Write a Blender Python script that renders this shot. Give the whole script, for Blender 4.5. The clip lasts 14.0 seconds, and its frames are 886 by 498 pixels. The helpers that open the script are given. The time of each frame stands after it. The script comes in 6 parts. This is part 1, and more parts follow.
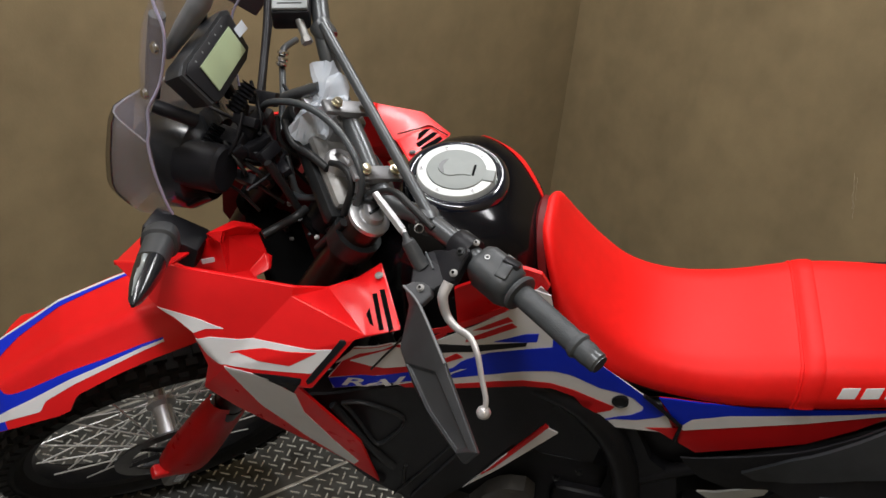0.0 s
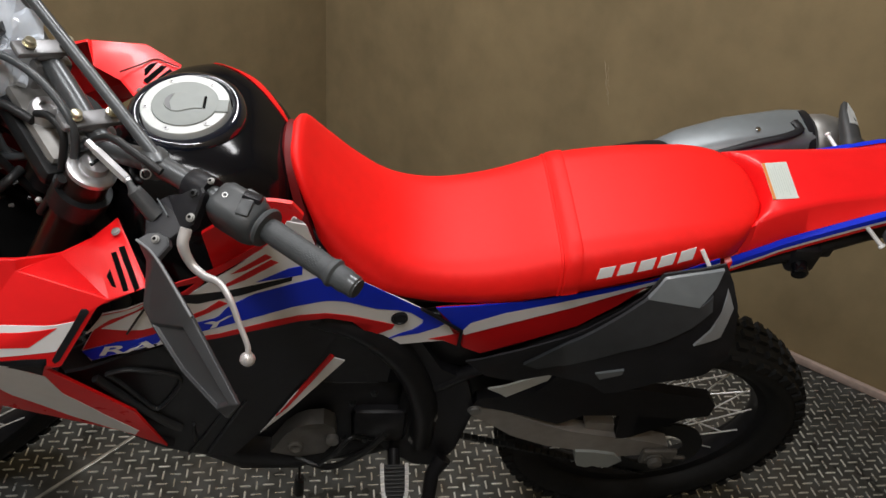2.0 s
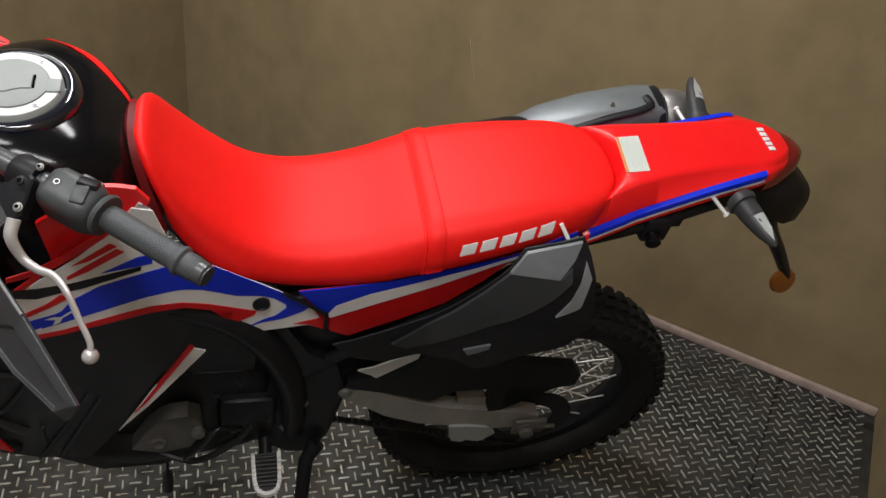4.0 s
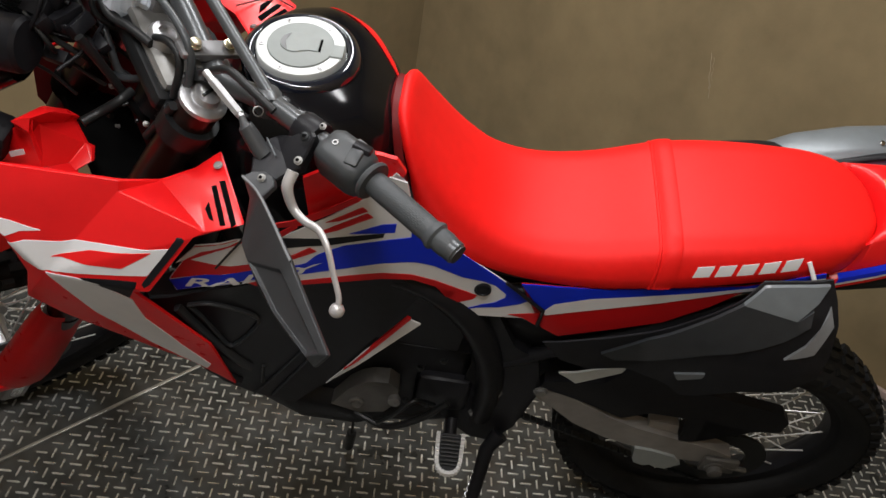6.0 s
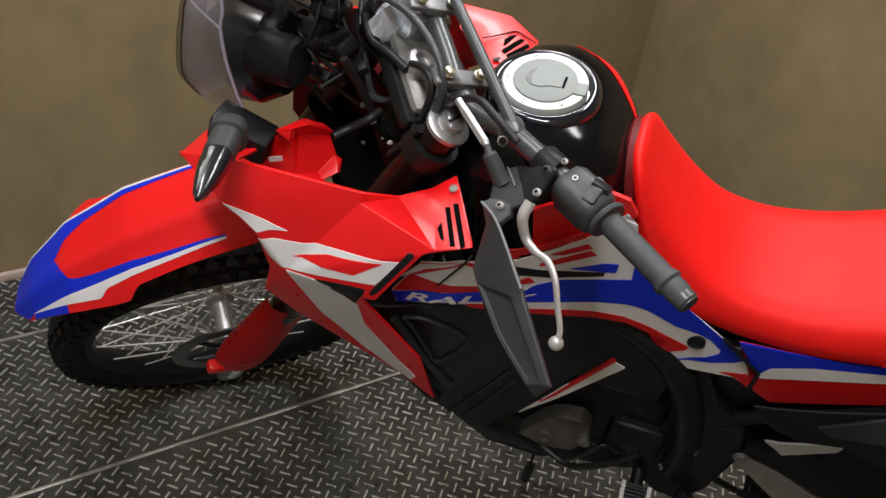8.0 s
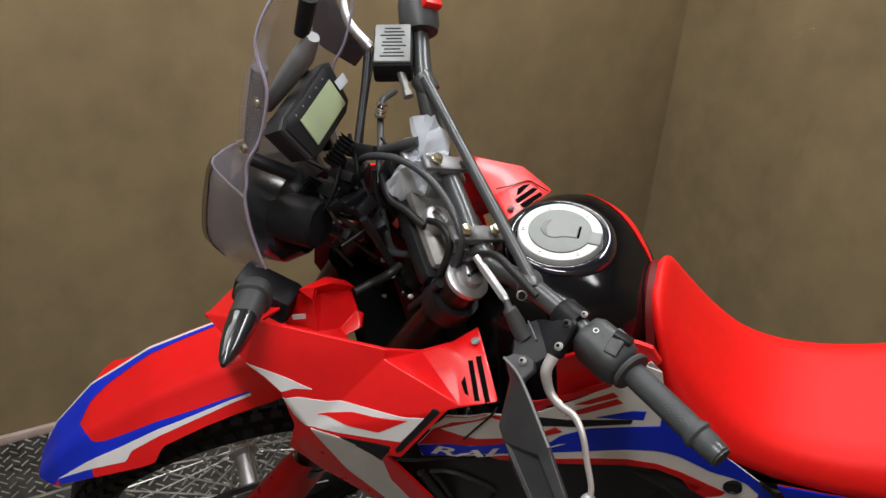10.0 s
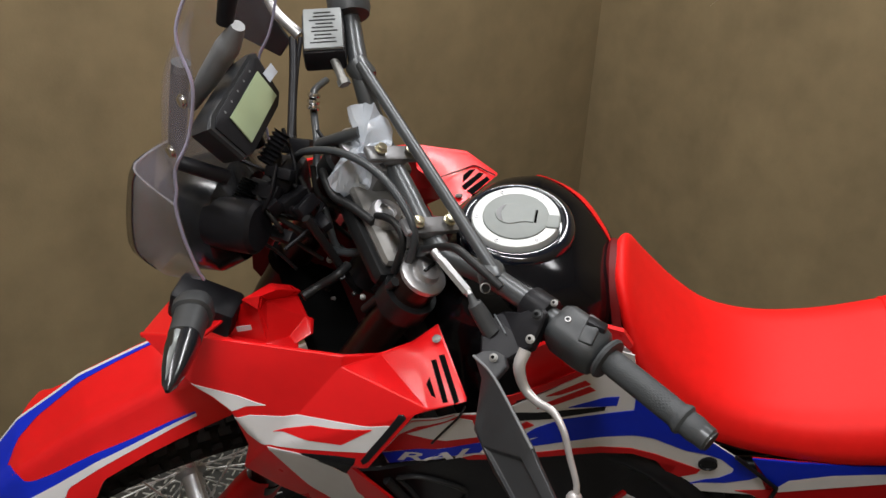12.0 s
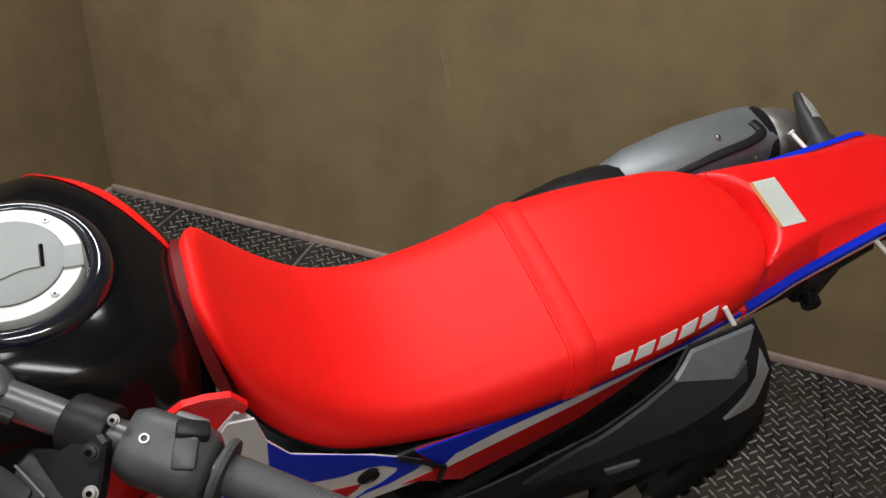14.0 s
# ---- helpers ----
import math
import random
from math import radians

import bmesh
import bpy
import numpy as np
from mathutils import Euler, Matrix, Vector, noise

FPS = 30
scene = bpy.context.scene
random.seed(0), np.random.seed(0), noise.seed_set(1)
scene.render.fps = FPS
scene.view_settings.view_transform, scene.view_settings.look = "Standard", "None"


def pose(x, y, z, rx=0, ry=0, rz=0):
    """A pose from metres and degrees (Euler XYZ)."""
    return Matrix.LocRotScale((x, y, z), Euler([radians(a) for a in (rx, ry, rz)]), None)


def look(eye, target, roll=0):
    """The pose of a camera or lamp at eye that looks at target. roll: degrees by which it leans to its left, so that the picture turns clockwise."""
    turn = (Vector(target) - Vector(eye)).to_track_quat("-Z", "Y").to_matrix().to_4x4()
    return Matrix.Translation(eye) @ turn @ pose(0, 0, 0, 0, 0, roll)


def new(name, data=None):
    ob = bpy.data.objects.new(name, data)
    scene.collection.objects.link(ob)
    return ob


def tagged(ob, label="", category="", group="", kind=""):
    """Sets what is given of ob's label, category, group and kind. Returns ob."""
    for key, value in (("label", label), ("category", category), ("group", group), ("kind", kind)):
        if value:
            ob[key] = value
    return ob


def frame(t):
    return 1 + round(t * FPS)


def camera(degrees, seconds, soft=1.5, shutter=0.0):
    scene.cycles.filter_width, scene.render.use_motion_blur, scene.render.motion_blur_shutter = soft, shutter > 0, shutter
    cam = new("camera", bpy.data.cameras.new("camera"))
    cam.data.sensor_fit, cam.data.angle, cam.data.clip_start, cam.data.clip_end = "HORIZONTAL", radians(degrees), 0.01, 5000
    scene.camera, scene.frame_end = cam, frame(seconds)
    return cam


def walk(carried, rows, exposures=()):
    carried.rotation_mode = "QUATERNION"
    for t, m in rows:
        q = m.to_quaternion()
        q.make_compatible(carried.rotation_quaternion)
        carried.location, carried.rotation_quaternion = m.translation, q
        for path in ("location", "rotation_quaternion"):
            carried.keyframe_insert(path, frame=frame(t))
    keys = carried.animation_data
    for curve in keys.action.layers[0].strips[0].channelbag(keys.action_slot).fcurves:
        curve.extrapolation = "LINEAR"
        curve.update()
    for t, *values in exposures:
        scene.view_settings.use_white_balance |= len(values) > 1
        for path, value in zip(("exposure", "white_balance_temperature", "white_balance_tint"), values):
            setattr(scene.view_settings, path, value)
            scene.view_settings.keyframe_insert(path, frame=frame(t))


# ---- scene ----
cam = camera(57.4, 14.0)
PATH = [
    (0, (0.142, 0.047, 1.507), (0.025, 1.767, 0.601), 5.6),
    (0.5, (0.152, 0.051, 1.504), (0.116, 1.758, 0.567), 5.1),
    (1, (0.163, 0.058, 1.505), (0.226, 1.748, 0.533), 4.7),
    (1.5, (0.188, 0.077, 1.497), (0.379, 1.736, 0.493), 4.4),
    (2, (0.212, 0.088, 1.491), (0.561, 1.706, 0.464), 4.8),
    (2.5, (0.237, 0.094, 1.488), (0.752, 1.663, 0.454), 5.7),
    (2.7, (0.241, 0.097, 1.484), (0.827, 1.645, 0.457), 6.1),
    (4.8, (0.239, 0.096, 1.488), (0.842, 1.618, 0.432), 9.2),
    (5, (0.227, 0.101, 1.482), (0.779, 1.639, 0.421), 9.3),
    (5.5, (0.198, 0.113, 1.475), (0.585, 1.685, 0.392), 9.7),
    (6, (0.166, 0.114, 1.471), (0.384, 1.708, 0.371), 10.0),
    (6.5, (0.151, 0.108, 1.469), (0.222, 1.708, 0.358), 9.8),
    (7, (0.137, 0.099, 1.467), (0.078, 1.694, 0.350), 9.4),
    (7.5, (0.123, 0.098, 1.466), (-0.029, 1.687, 0.350), 8.9),
    (8, (0.112, 0.100, 1.471), (-0.103, 1.699, 0.378), 8.3),
    (8.5, (0.106, 0.095, 1.491), (-0.165, 1.724, 0.454), 7.0),
    (9, (0.101, 0.107, 1.504), (-0.197, 1.773, 0.539), 5.9),
    (9.2, (0.100, 0.109, 1.512), (-0.208, 1.790, 0.576), 5.5),
    (11.3, (0.114, 0.105, 1.502), (-0.160, 1.873, 0.730), 2.7),
    (11.5, (0.109, 0.114, 1.505), (-0.146, 1.873, 0.708), 2.5),
    (12, (0.063, 0.160, 1.489), (-0.077, 1.903, 0.630), 2.6),
    (12.5, (0.044, 0.222, 1.453), (0.144, 1.930, 0.520), 3.4),
    (13, (0.060, 0.296, 1.440), (0.412, 1.940, 0.453), 3.9),
    (13.5, (0.112, 0.435, 1.453), (0.743, 1.953, 0.405), 4.5),
    (14, (0.111, 0.490, 1.451), (0.941, 1.905, 0.397), 4.2),
]
EXPOSURE = [(0.0, -0.02), (1.0, -0.02), (2.5, 0.03), (5.0, 0.08), (7.0, 0.08), (8.5, 0.1), (9.2, 0.06), (11.3, -0.14), (12.5, -0.08), (14.0, -0.08)]
walk(cam, [(t, look(eye, target, roll)) for t, eye, target, roll in PATH], EXPOSURE)

# ---- light and exposure ----
world = bpy.data.worlds.new("world")
scene.world = world
world.use_nodes = True
world.node_tree.nodes["Background"].inputs[0].default_value = (0.9, 0.95, 1.0, 1)
world.node_tree.nodes["Background"].inputs[1].default_value = 0.03


def tube_lamp(name, at, turn, length, watts):
    data = bpy.data.lights.new(name, "AREA")
    data.shape, data.size, data.size_y, data.energy, data.color = "RECTANGLE", length, 0.16, watts, (0.99, 0.985, 0.995)
    ob = new(name, data)
    ob.matrix_world = pose(*at, 0, 0, turn)
    return ob


CEILING = 2.62
# Unseen tubes: two inferred from highlights and shadows, the third added as fill.
LAMPS = ((0.32, 1.80, 28), (-0.78, 1.20, 18), (0.05, -0.02, 27))
for lx, ly, watts in LAMPS:
    tube_lamp("tube_light", (lx, ly, CEILING - 0.09), -45, 1.2, watts)


# ---- materials ----
def material(name, color, rough=0.5, metal=0.0, grain=0.0, scale=40.0, bump=0.0, bump_scale=200.0, coat=0.0, spread=0.0, trans=0.0, alpha=1.0, ior=1.45, spec=0.5):
    m = bpy.data.materials.new(name)
    m.use_nodes = True
    t = m.node_tree
    b = t.nodes["Principled BSDF"]
    b.inputs["Base Color"].default_value = (*color, 1)
    b.inputs["Roughness"].default_value, b.inputs["Metallic"].default_value = rough, metal
    b.inputs["Coat Weight"].default_value, b.inputs["IOR"].default_value = coat, ior
    b.inputs["Specular IOR Level"].default_value = spec
    b.inputs["Coat Roughness"].default_value = 0.06
    b.inputs["Transmission Weight"].default_value, b.inputs["Alpha"].default_value = trans, alpha
    co = t.nodes.new("ShaderNodeTexCoord")
    if grain:
        big, small = t.nodes.new("ShaderNodeTexNoise"), t.nodes.new("ShaderNodeTexNoise")
        big.inputs["Scale"].default_value, small.inputs["Scale"].default_value = scale * 0.12, scale
        big.inputs["Detail"].default_value = small.inputs["Detail"].default_value = 6
        both = t.nodes.new("ShaderNodeMath")
        both.operation = "ADD"
        ramp = t.nodes.new("ShaderNodeMapRange")
        ramp.inputs["From Min"].default_value, ramp.inputs["From Max"].default_value = 0.7, 1.3
        ramp.inputs["To Min"].default_value, ramp.inputs["To Max"].default_value = 1 - grain, 1 + grain
        mix = t.nodes.new("ShaderNodeVectorMath")
        mix.operation = "SCALE"
        mix.inputs[0].default_value = color
        for n in (big, small):
            t.links.new(co.outputs["Object"], n.inputs["Vector"])
        t.links.new(big.outputs["Fac"], both.inputs[0])
        t.links.new(small.outputs["Fac"], both.inputs[1])
        t.links.new(both.outputs[0], ramp.inputs["Value"])
        t.links.new(ramp.outputs[0], mix.inputs["Scale"])
        t.links.new(mix.outputs[0], b.inputs["Base Color"])
        if spread:
            rr = t.nodes.new("ShaderNodeMapRange")
            rr.inputs["From Min"].default_value, rr.inputs["From Max"].default_value = 0.7, 1.3
            rr.inputs["To Min"].default_value, rr.inputs["To Max"].default_value = rough - spread, rough + spread
            t.links.new(both.outputs[0], rr.inputs["Value"])
            t.links.new(rr.outputs[0], b.inputs["Roughness"])
    if bump:
        n = t.nodes.new("ShaderNodeTexNoise")
        n.inputs["Scale"].default_value, n.inputs["Detail"].default_value = bump_scale, 4
        bp = t.nodes.new("ShaderNodeBump")
        bp.inputs["Strength"].default_value, bp.inputs["Distance"].default_value = bump, 0.002
        t.links.new(co.outputs["Object"], n.inputs["Vector"])
        t.links.new(n.outputs["Fac"], bp.inputs["Height"])
        t.links.new(bp.outputs[0], b.inputs["Normal"])
    return m


RED = material("red_plastic", (0.78, 0.009, 0.011), 0.31, grain=0.05, scale=30, spread=0.05, coat=0.1, spec=0.35)
SEAT_RED = material("red_vinyl", (0.80, 0.011, 0.009), 0.5, grain=0.06, scale=60, bump=0.15, bump_scale=900, spec=0.24)
# Darker copy of the reds; shade is put into this colour.
SHADED_RED = material("shaded_dark_red", (0.12, 0.003, 0.004), 0.55, grain=0.1, scale=60, spec=0.3)
DEEP_RED = material("dark_red_lens", (0.16, 0.004, 0.006), 0.12, coat=0.5)
WHITE = material("white_decal", (0.72, 0.72, 0.735), 0.4, grain=0.04, scale=30)
BLUE = material("blue_decal", (0.005, 0.026, 0.58), 0.35, grain=0.05, scale=30, spec=0.3)
RED_DECAL = material("red_decal", (0.56, 0.010, 0.012), 0.4, grain=0.05, scale=30, spec=0.3)
BLACK_GLOSS = material("black_gloss", (0.004, 0.004, 0.005), 0.12, coat=0.15, grain=0.2, scale=40, spec=0.35)
COLLAR = material("glossy_blue_black", (0.006, 0.008, 0.014), 0.1, coat=0.6, spec=0.6)
TANK_BLACK = material("satin_black_tank", (0.004, 0.004, 0.0048), 0.13, grain=0.2, scale=40, spec=0.22)
BLACK = material("black_plastic", (0.0105, 0.0105, 0.0125), 0.42, grain=0.25, scale=60, bump=0.1, bump_scale=600, spec=0.22)
FRAME = material("black_frame_paint", (0.012, 0.012, 0.0135), 0.35, grain=0.2, scale=40, spec=0.15)
GREY = material("grey_plastic", (0.045, 0.049, 0.052), 0.42, grain=0.15, scale=50, bump=0.15, bump_scale=900)
GUARD_GREY = material("dark_guard_plastic", (0.025, 0.0265, 0.029), 0.36, grain=0.15, scale=50, bump=0.12, bump_scale=900)
FACET = material("sheen_charcoal", (0.10, 0.112, 0.12), 0.3, grain=0.1, scale=50, spec=0.65)
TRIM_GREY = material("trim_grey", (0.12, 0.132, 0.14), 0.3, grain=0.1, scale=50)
STALK = material("stalk_rubber", (0.036, 0.038, 0.04), 0.5, grain=0.15, scale=60)
GREY_LIGHT = material("light_grey_plastic", (0.16, 0.165, 0.17), 0.4, grain=0.1, scale=50)
RUBBER = material("tyre_rubber", (0.009, 0.009, 0.009), 0.7, grain=0.3, scale=50, bump=0.2, bump_scale=300, spec=0.3)
GRIP = material("grip_rubber", (0.052, 0.057, 0.061), 0.55, grain=0.15, scale=80, bump=0.3, bump_scale=700)
HOSE = material("hose_rubber", (0.014, 0.0145, 0.015), 0.42, grain=0.2, scale=60, spec=0.35)
GREY_HOSE = material("grey_braided_hose", (0.045, 0.05, 0.054), 0.32, grain=0.15, scale=80)
SPOKE = material("plated_spoke", (0.75, 0.75, 0.74), 0.3, metal=0.4)
PEG_STEEL = material("bright_plated_rim", (0.88, 0.88, 0.88), 0.35, metal=0.1)
BAR = material("handlebar_paint", (0.085, 0.09, 0.094), 0.34, metal=0.5, grain=0.08, scale=40, spread=0.05)
SILVER = material("cast_aluminium", (0.52, 0.52, 0.53), 0.38, metal=0.85, grain=0.15, scale=60, spread=0.08, bump=0.1, bump_scale=400)
LEVER_ALU = material("satin_lever_alloy", (0.56, 0.54, 0.53), 0.42, metal=0.45, grain=0.08, scale=60)
ARM_ALU = material("grey_arm_paint", (0.25, 0.235, 0.22), 0.5, metal=0.2, grain=0.2, scale=30)
ENGINE_ALU = material("weathered_engine_alloy", (0.11, 0.105, 0.097), 0.5, metal=0.3, grain=0.25, scale=40)
DARK_ALU = material("dull_aluminium", (0.24, 0.235, 0.225), 0.45, metal=0.7, grain=0.2, scale=40, spread=0.08)
STEEL = material("bright_steel", (0.68, 0.68, 0.68), 0.22, metal=1.0, grain=0.08, scale=80)
CAP_RING = material("satin_silver", (0.52, 0.54, 0.53), 0.45, metal=0.2, grain=0.05, scale=60)
CAP_DISC = material("grey_satin", (0.25, 0.27, 0.262), 0.6, metal=0.0, grain=0.05, scale=60)
MUFFLER = material("satin_muffler", (0.16, 0.18, 0.19), 0.4, metal=0.3, grain=0.1, scale=40)
CLAMP_GREY = material("cast_clamp_grey", (0.2, 0.2, 0.205), 0.4, metal=0.5, grain=0.15, scale=60)
BRASS = material("plated_bolt", (0.62, 0.58, 0.42), 0.3, metal=0.8)
FORK_GREY = material("dark_cast_grey", (0.014, 0.015, 0.016), 0.36, metal=0.4, grain=0.2, scale=60)
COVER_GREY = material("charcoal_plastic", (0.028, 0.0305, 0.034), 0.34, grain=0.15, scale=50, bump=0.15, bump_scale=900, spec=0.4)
BRONZE = material("brown_fork_tube", (0.022, 0.009, 0.007), 0.28, metal=0.5, grain=0.15, scale=40)
LCD = material("lcd_glass", (0.30, 0.36, 0.22), 0.2, coat=0.3)
SMOKE = material("clear_screen", (0.34, 0.31, 0.36), 0.08, alpha=0.19, coat=0.3, bump=0.1, bump_scale=25)
SCREEN_RIM = material("screen_rim", (0.45, 0.43, 0.6), 0.1, coat=0.4)
LID_GREY = material("pale_lid", (0.22, 0.235, 0.235), 0.45, metal=0.2, grain=0.08, scale=60)
NOSE = material("tinted_nose_panel", (0.30, 0.29, 0.32), 0.12, alpha=0.48, coat=0.3, bump=0.2, bump_scale=25)
# Near-black for laid-on slots, sockets and the lower clamp: shade as colour.
VOID = material("recess_shade", (0.003, 0.003, 0.003), 0.9, spec=0.05)
DISC = material("brake_disc_steel", (0.09, 0.09, 0.09), 0.4, metal=0.9, grain=0.15, scale=60)
FILM = material("clear_bag", (0.70, 0.76, 0.84), 0.12, alpha=0.55, coat=0.5, bump=1.0, bump_scale=45)
SMOKED_LENS = material("dark_lens", (0.012, 0.013, 0.015), 0.2, coat=0.3)
CHROME_LENS = material("clear_lens", (0.26, 0.285, 0.29), 0.3, metal=0.4, coat=0.2)
FACET_BRIGHT = material("bright_lens_facet", (0.5, 0.53, 0.54), 0.3, metal=0.3, coat=0.3)
AMBER = material("amber_reflector", (0.22, 0.07, 0.01), 0.2, coat=0.5)
PAPER = material("sticker_paper", (0.50, 0.54, 0.50), 0.5)
ORANGE = material("orange_print", (0.6, 0.2, 0.04), 0.5)
PRINT = material("grey_print", (0.42, 0.46, 0.43), 0.5)
RED_SWITCH = material("red_switch", (0.75, 0.015, 0.01), 0.35)
TREAD_METAL = material("worn_steel", (0.66, 0.67, 0.65), 0.28, metal=0.75, grain=0.6, scale=20, spread=0.14)
PLATE = material("dark_floor_plate", (0.064, 0.067, 0.065), 0.36, metal=0.45, grain=0.5, scale=22, spread=0.14, bump=0.12, bump_scale=150)
STRIP = material("floor_strip", (0.42, 0.41, 0.38), 0.4, metal=0.7, grain=0.35, scale=30, spread=0.1)
WALL = material("brown_felt_board", (0.240, 0.182, 0.097), 0.85, grain=0.13, scale=10, bump=0.16, bump_scale=160)


def stain(mat, color, scale, low, high):
    """Blends large uneven stains of a second colour into a material."""
    t = mat.node_tree
    slot = t.nodes["Principled BSDF"].inputs["Base Color"]
    under = slot.links[0].from_socket
    spots, place = t.nodes.new("ShaderNodeTexNoise"), t.nodes.new("ShaderNodeTexCoord")
    spots.inputs["Scale"].default_value, spots.inputs["Detail"].default_value, spots.inputs["Roughness"].default_value = scale, 8, 0.7
    amount, blend = t.nodes.new("ShaderNodeMapRange"), t.nodes.new("ShaderNodeMix")
    amount.inputs["From Min"].default_value, amount.inputs["From Max"].default_value = low, high
    amount.inputs["To Max"].default_value = 0.45
    blend.data_type = "RGBA"
    sockets = [x for x in blend.inputs if x.type == "RGBA"]
    sockets[1].default_value = (*color, 1)
    t.links.new(place.outputs["Object"], spots.inputs["Vector"])
    t.links.new(spots.outputs["Fac"], amount.inputs["Value"])
    t.links.new(amount.outputs[0], blend.inputs["Factor"])
    t.links.new(under, sockets[0])
    t.links.new([x for x in blend.outputs if x.type == "RGBA"][0], slot)


stain(PLATE, (0.075, 0.05, 0.028), 2.6, 0.5, 0.68)
stain(TREAD_METAL, (0.30, 0.20, 0.11), 2.6, 0.52, 0.72)
t = WALL.node_tree
soft = t.nodes["Principled BSDF"].inputs["Base Color"]
before = soft.links[0].from_socket
cloud, streak, place, squeeze = (t.nodes.new(k) for k in ("ShaderNodeTexNoise", "ShaderNodeTexNoise", "ShaderNodeTexCoord", "ShaderNodeMapping"))
squeeze.inputs["Scale"].default_value = (5, 5, 1.6)
cloud.inputs["Scale"].default_value, cloud.inputs["Detail"].default_value, cloud.inputs["Roughness"].default_value = 3.2, 7, 0.65
streak.inputs["Scale"].default_value, streak.inputs["Detail"].default_value = 1.0, 5
t.links.new(place.outputs["Object"], cloud.inputs["Vector"])
t.links.new(place.outputs["Object"], squeeze.inputs["Vector"])
t.links.new(squeeze.outputs[0], streak.inputs["Vector"])
total, span, wear = t.nodes.new("ShaderNodeMath"), t.nodes.new("ShaderNodeMapRange"), t.nodes.new("ShaderNodeVectorMath")
total.operation, wear.operation = "ADD", "SCALE"
span.inputs["From Min"].default_value, span.inputs["From Max"].default_value = 0.6, 1.4
span.inputs["To Min"].default_value, span.inputs["To Max"].default_value = 0.84, 1.16
t.links.new(cloud.outputs["Fac"], total.inputs[0])
t.links.new(streak.outputs["Fac"], total.inputs[1])
t.links.new(total.outputs[0], span.inputs["Value"])
t.links.new(before, wear.inputs[0])
t.links.new(span.outputs[0], wear.inputs["Scale"])
t.links.new(wear.outputs[0], soft)
KERB = material("pinkish_wood_trim", (0.46, 0.36, 0.32), 0.6, grain=0.2, scale=30)
SCRATCH = material("scratched_felt", (0.36, 0.29, 0.19), 0.8, grain=0.3, scale=60)
# Paler than the other walls to bounce fill light; never in view.
BOUNCE_WALL = material("bounce_wall_board", (0.36, 0.34, 0.31), 0.8, grain=0.08, scale=10)
CEIL = material("ceiling_board", (0.55, 0.52, 0.46), 0.8, grain=0.08, scale=10)


# ---- mesh helpers ----
def part(name, bm, mat, parent=None, label="", sharp=38, fix=True):
    if fix:
        bmesh.ops.recalc_face_normals(bm, faces=bm.faces[:])
    me = bpy.data.meshes.new(name)
    bm.to_mesh(me)
    bm.free()
    me.materials.append(mat)
    me.polygons.foreach_set("use_smooth", [True] * len(me.polygons))
    me.set_sharp_from_angle(angle=radians(sharp))
    ob = new(name, me)
    if parent:
        ob.parent = parent
    return tagged(ob, label)


def steer(bm):
    bmesh.ops.transform(bm, matrix=STEER, verts=bm.verts[:])
    return bm


def merge(*bms):
    out = bmesh.new()
    for b in bms:
        me = bpy.data.meshes.new("tmp")
        b.to_mesh(me)
        b.free()
        out.from_mesh(me)
        bpy.data.meshes.remove(me)
    return out


def loft(rings, closed=True, caps=True):
    bm = bmesh.new()
    rows = [[bm.verts.new(p) for p in ring] for ring in rings]
    n = len(rows[0])
    for a, b in zip(rows, rows[1:]):
        for i in range(n if closed else n - 1):
            j = (i + 1) % n
            bm.faces.new((a[i], a[j], b[j], b[i]))
    if caps and closed:
        for row in (rows[0], rows[-1]):
            c = bm.verts.new(sum((v.co for v in row), Vector()) / n)
            for i in range(n):
                bm.faces.new((row[i], row[(i + 1) % n], c))
    return bm


def curve_points(pts, per=6):
    p = [Vector(q) for q in pts]
    if len(p) < 3:
        return p
    p = [2 * p[0] - p[1], *p, 2 * p[-1] - p[-2]]
    out = []
    for a, b, c, d in zip(p, p[1:], p[2:], p[3:]):
        for i in range(per):
            t = i / per
            out.append(0.5 * (2 * b + (c - a) * t + (2 * a - 5 * b + 4 * c - d) * t * t + (3 * b - a - 3 * c + d) * t ** 3))
    return out + [p[-2]]


def sweep(pts, radius, seg=10, per=6, smooth=True, flat=1.0):
    path = curve_points(pts, per) if smooth else [Vector(q) for q in pts]
    rad = radius if isinstance(radius, (list, tuple)) else [radius] * len(pts)
    rings, side = [], None
    for i, q in enumerate(path):
        ahead = (path[min(i + 1, len(path) - 1)] - path[max(i - 1, 0)]).normalized()
        if side is None:
            side = ahead.cross(Vector((0, 0, 1)) if abs(ahead.z) < 0.9 else Vector((1, 0, 0))).normalized()
        side = (side - ahead * side.dot(ahead)).normalized()
        up = ahead.cross(side)
        r = float(np.interp(i / max(1, len(path) - 1), np.linspace(0, 1, len(rad)), rad))
        rings.append([q + side * (r * math.cos(a)) + up * (r * flat * math.sin(a)) for a in np.linspace(0, 2 * math.pi, seg, endpoint=False)])
    return loft(rings)


def rod(a, b, r, r2=None, seg=12):
    return sweep([a, b], [r, r if r2 is None else r2], seg, smooth=False)


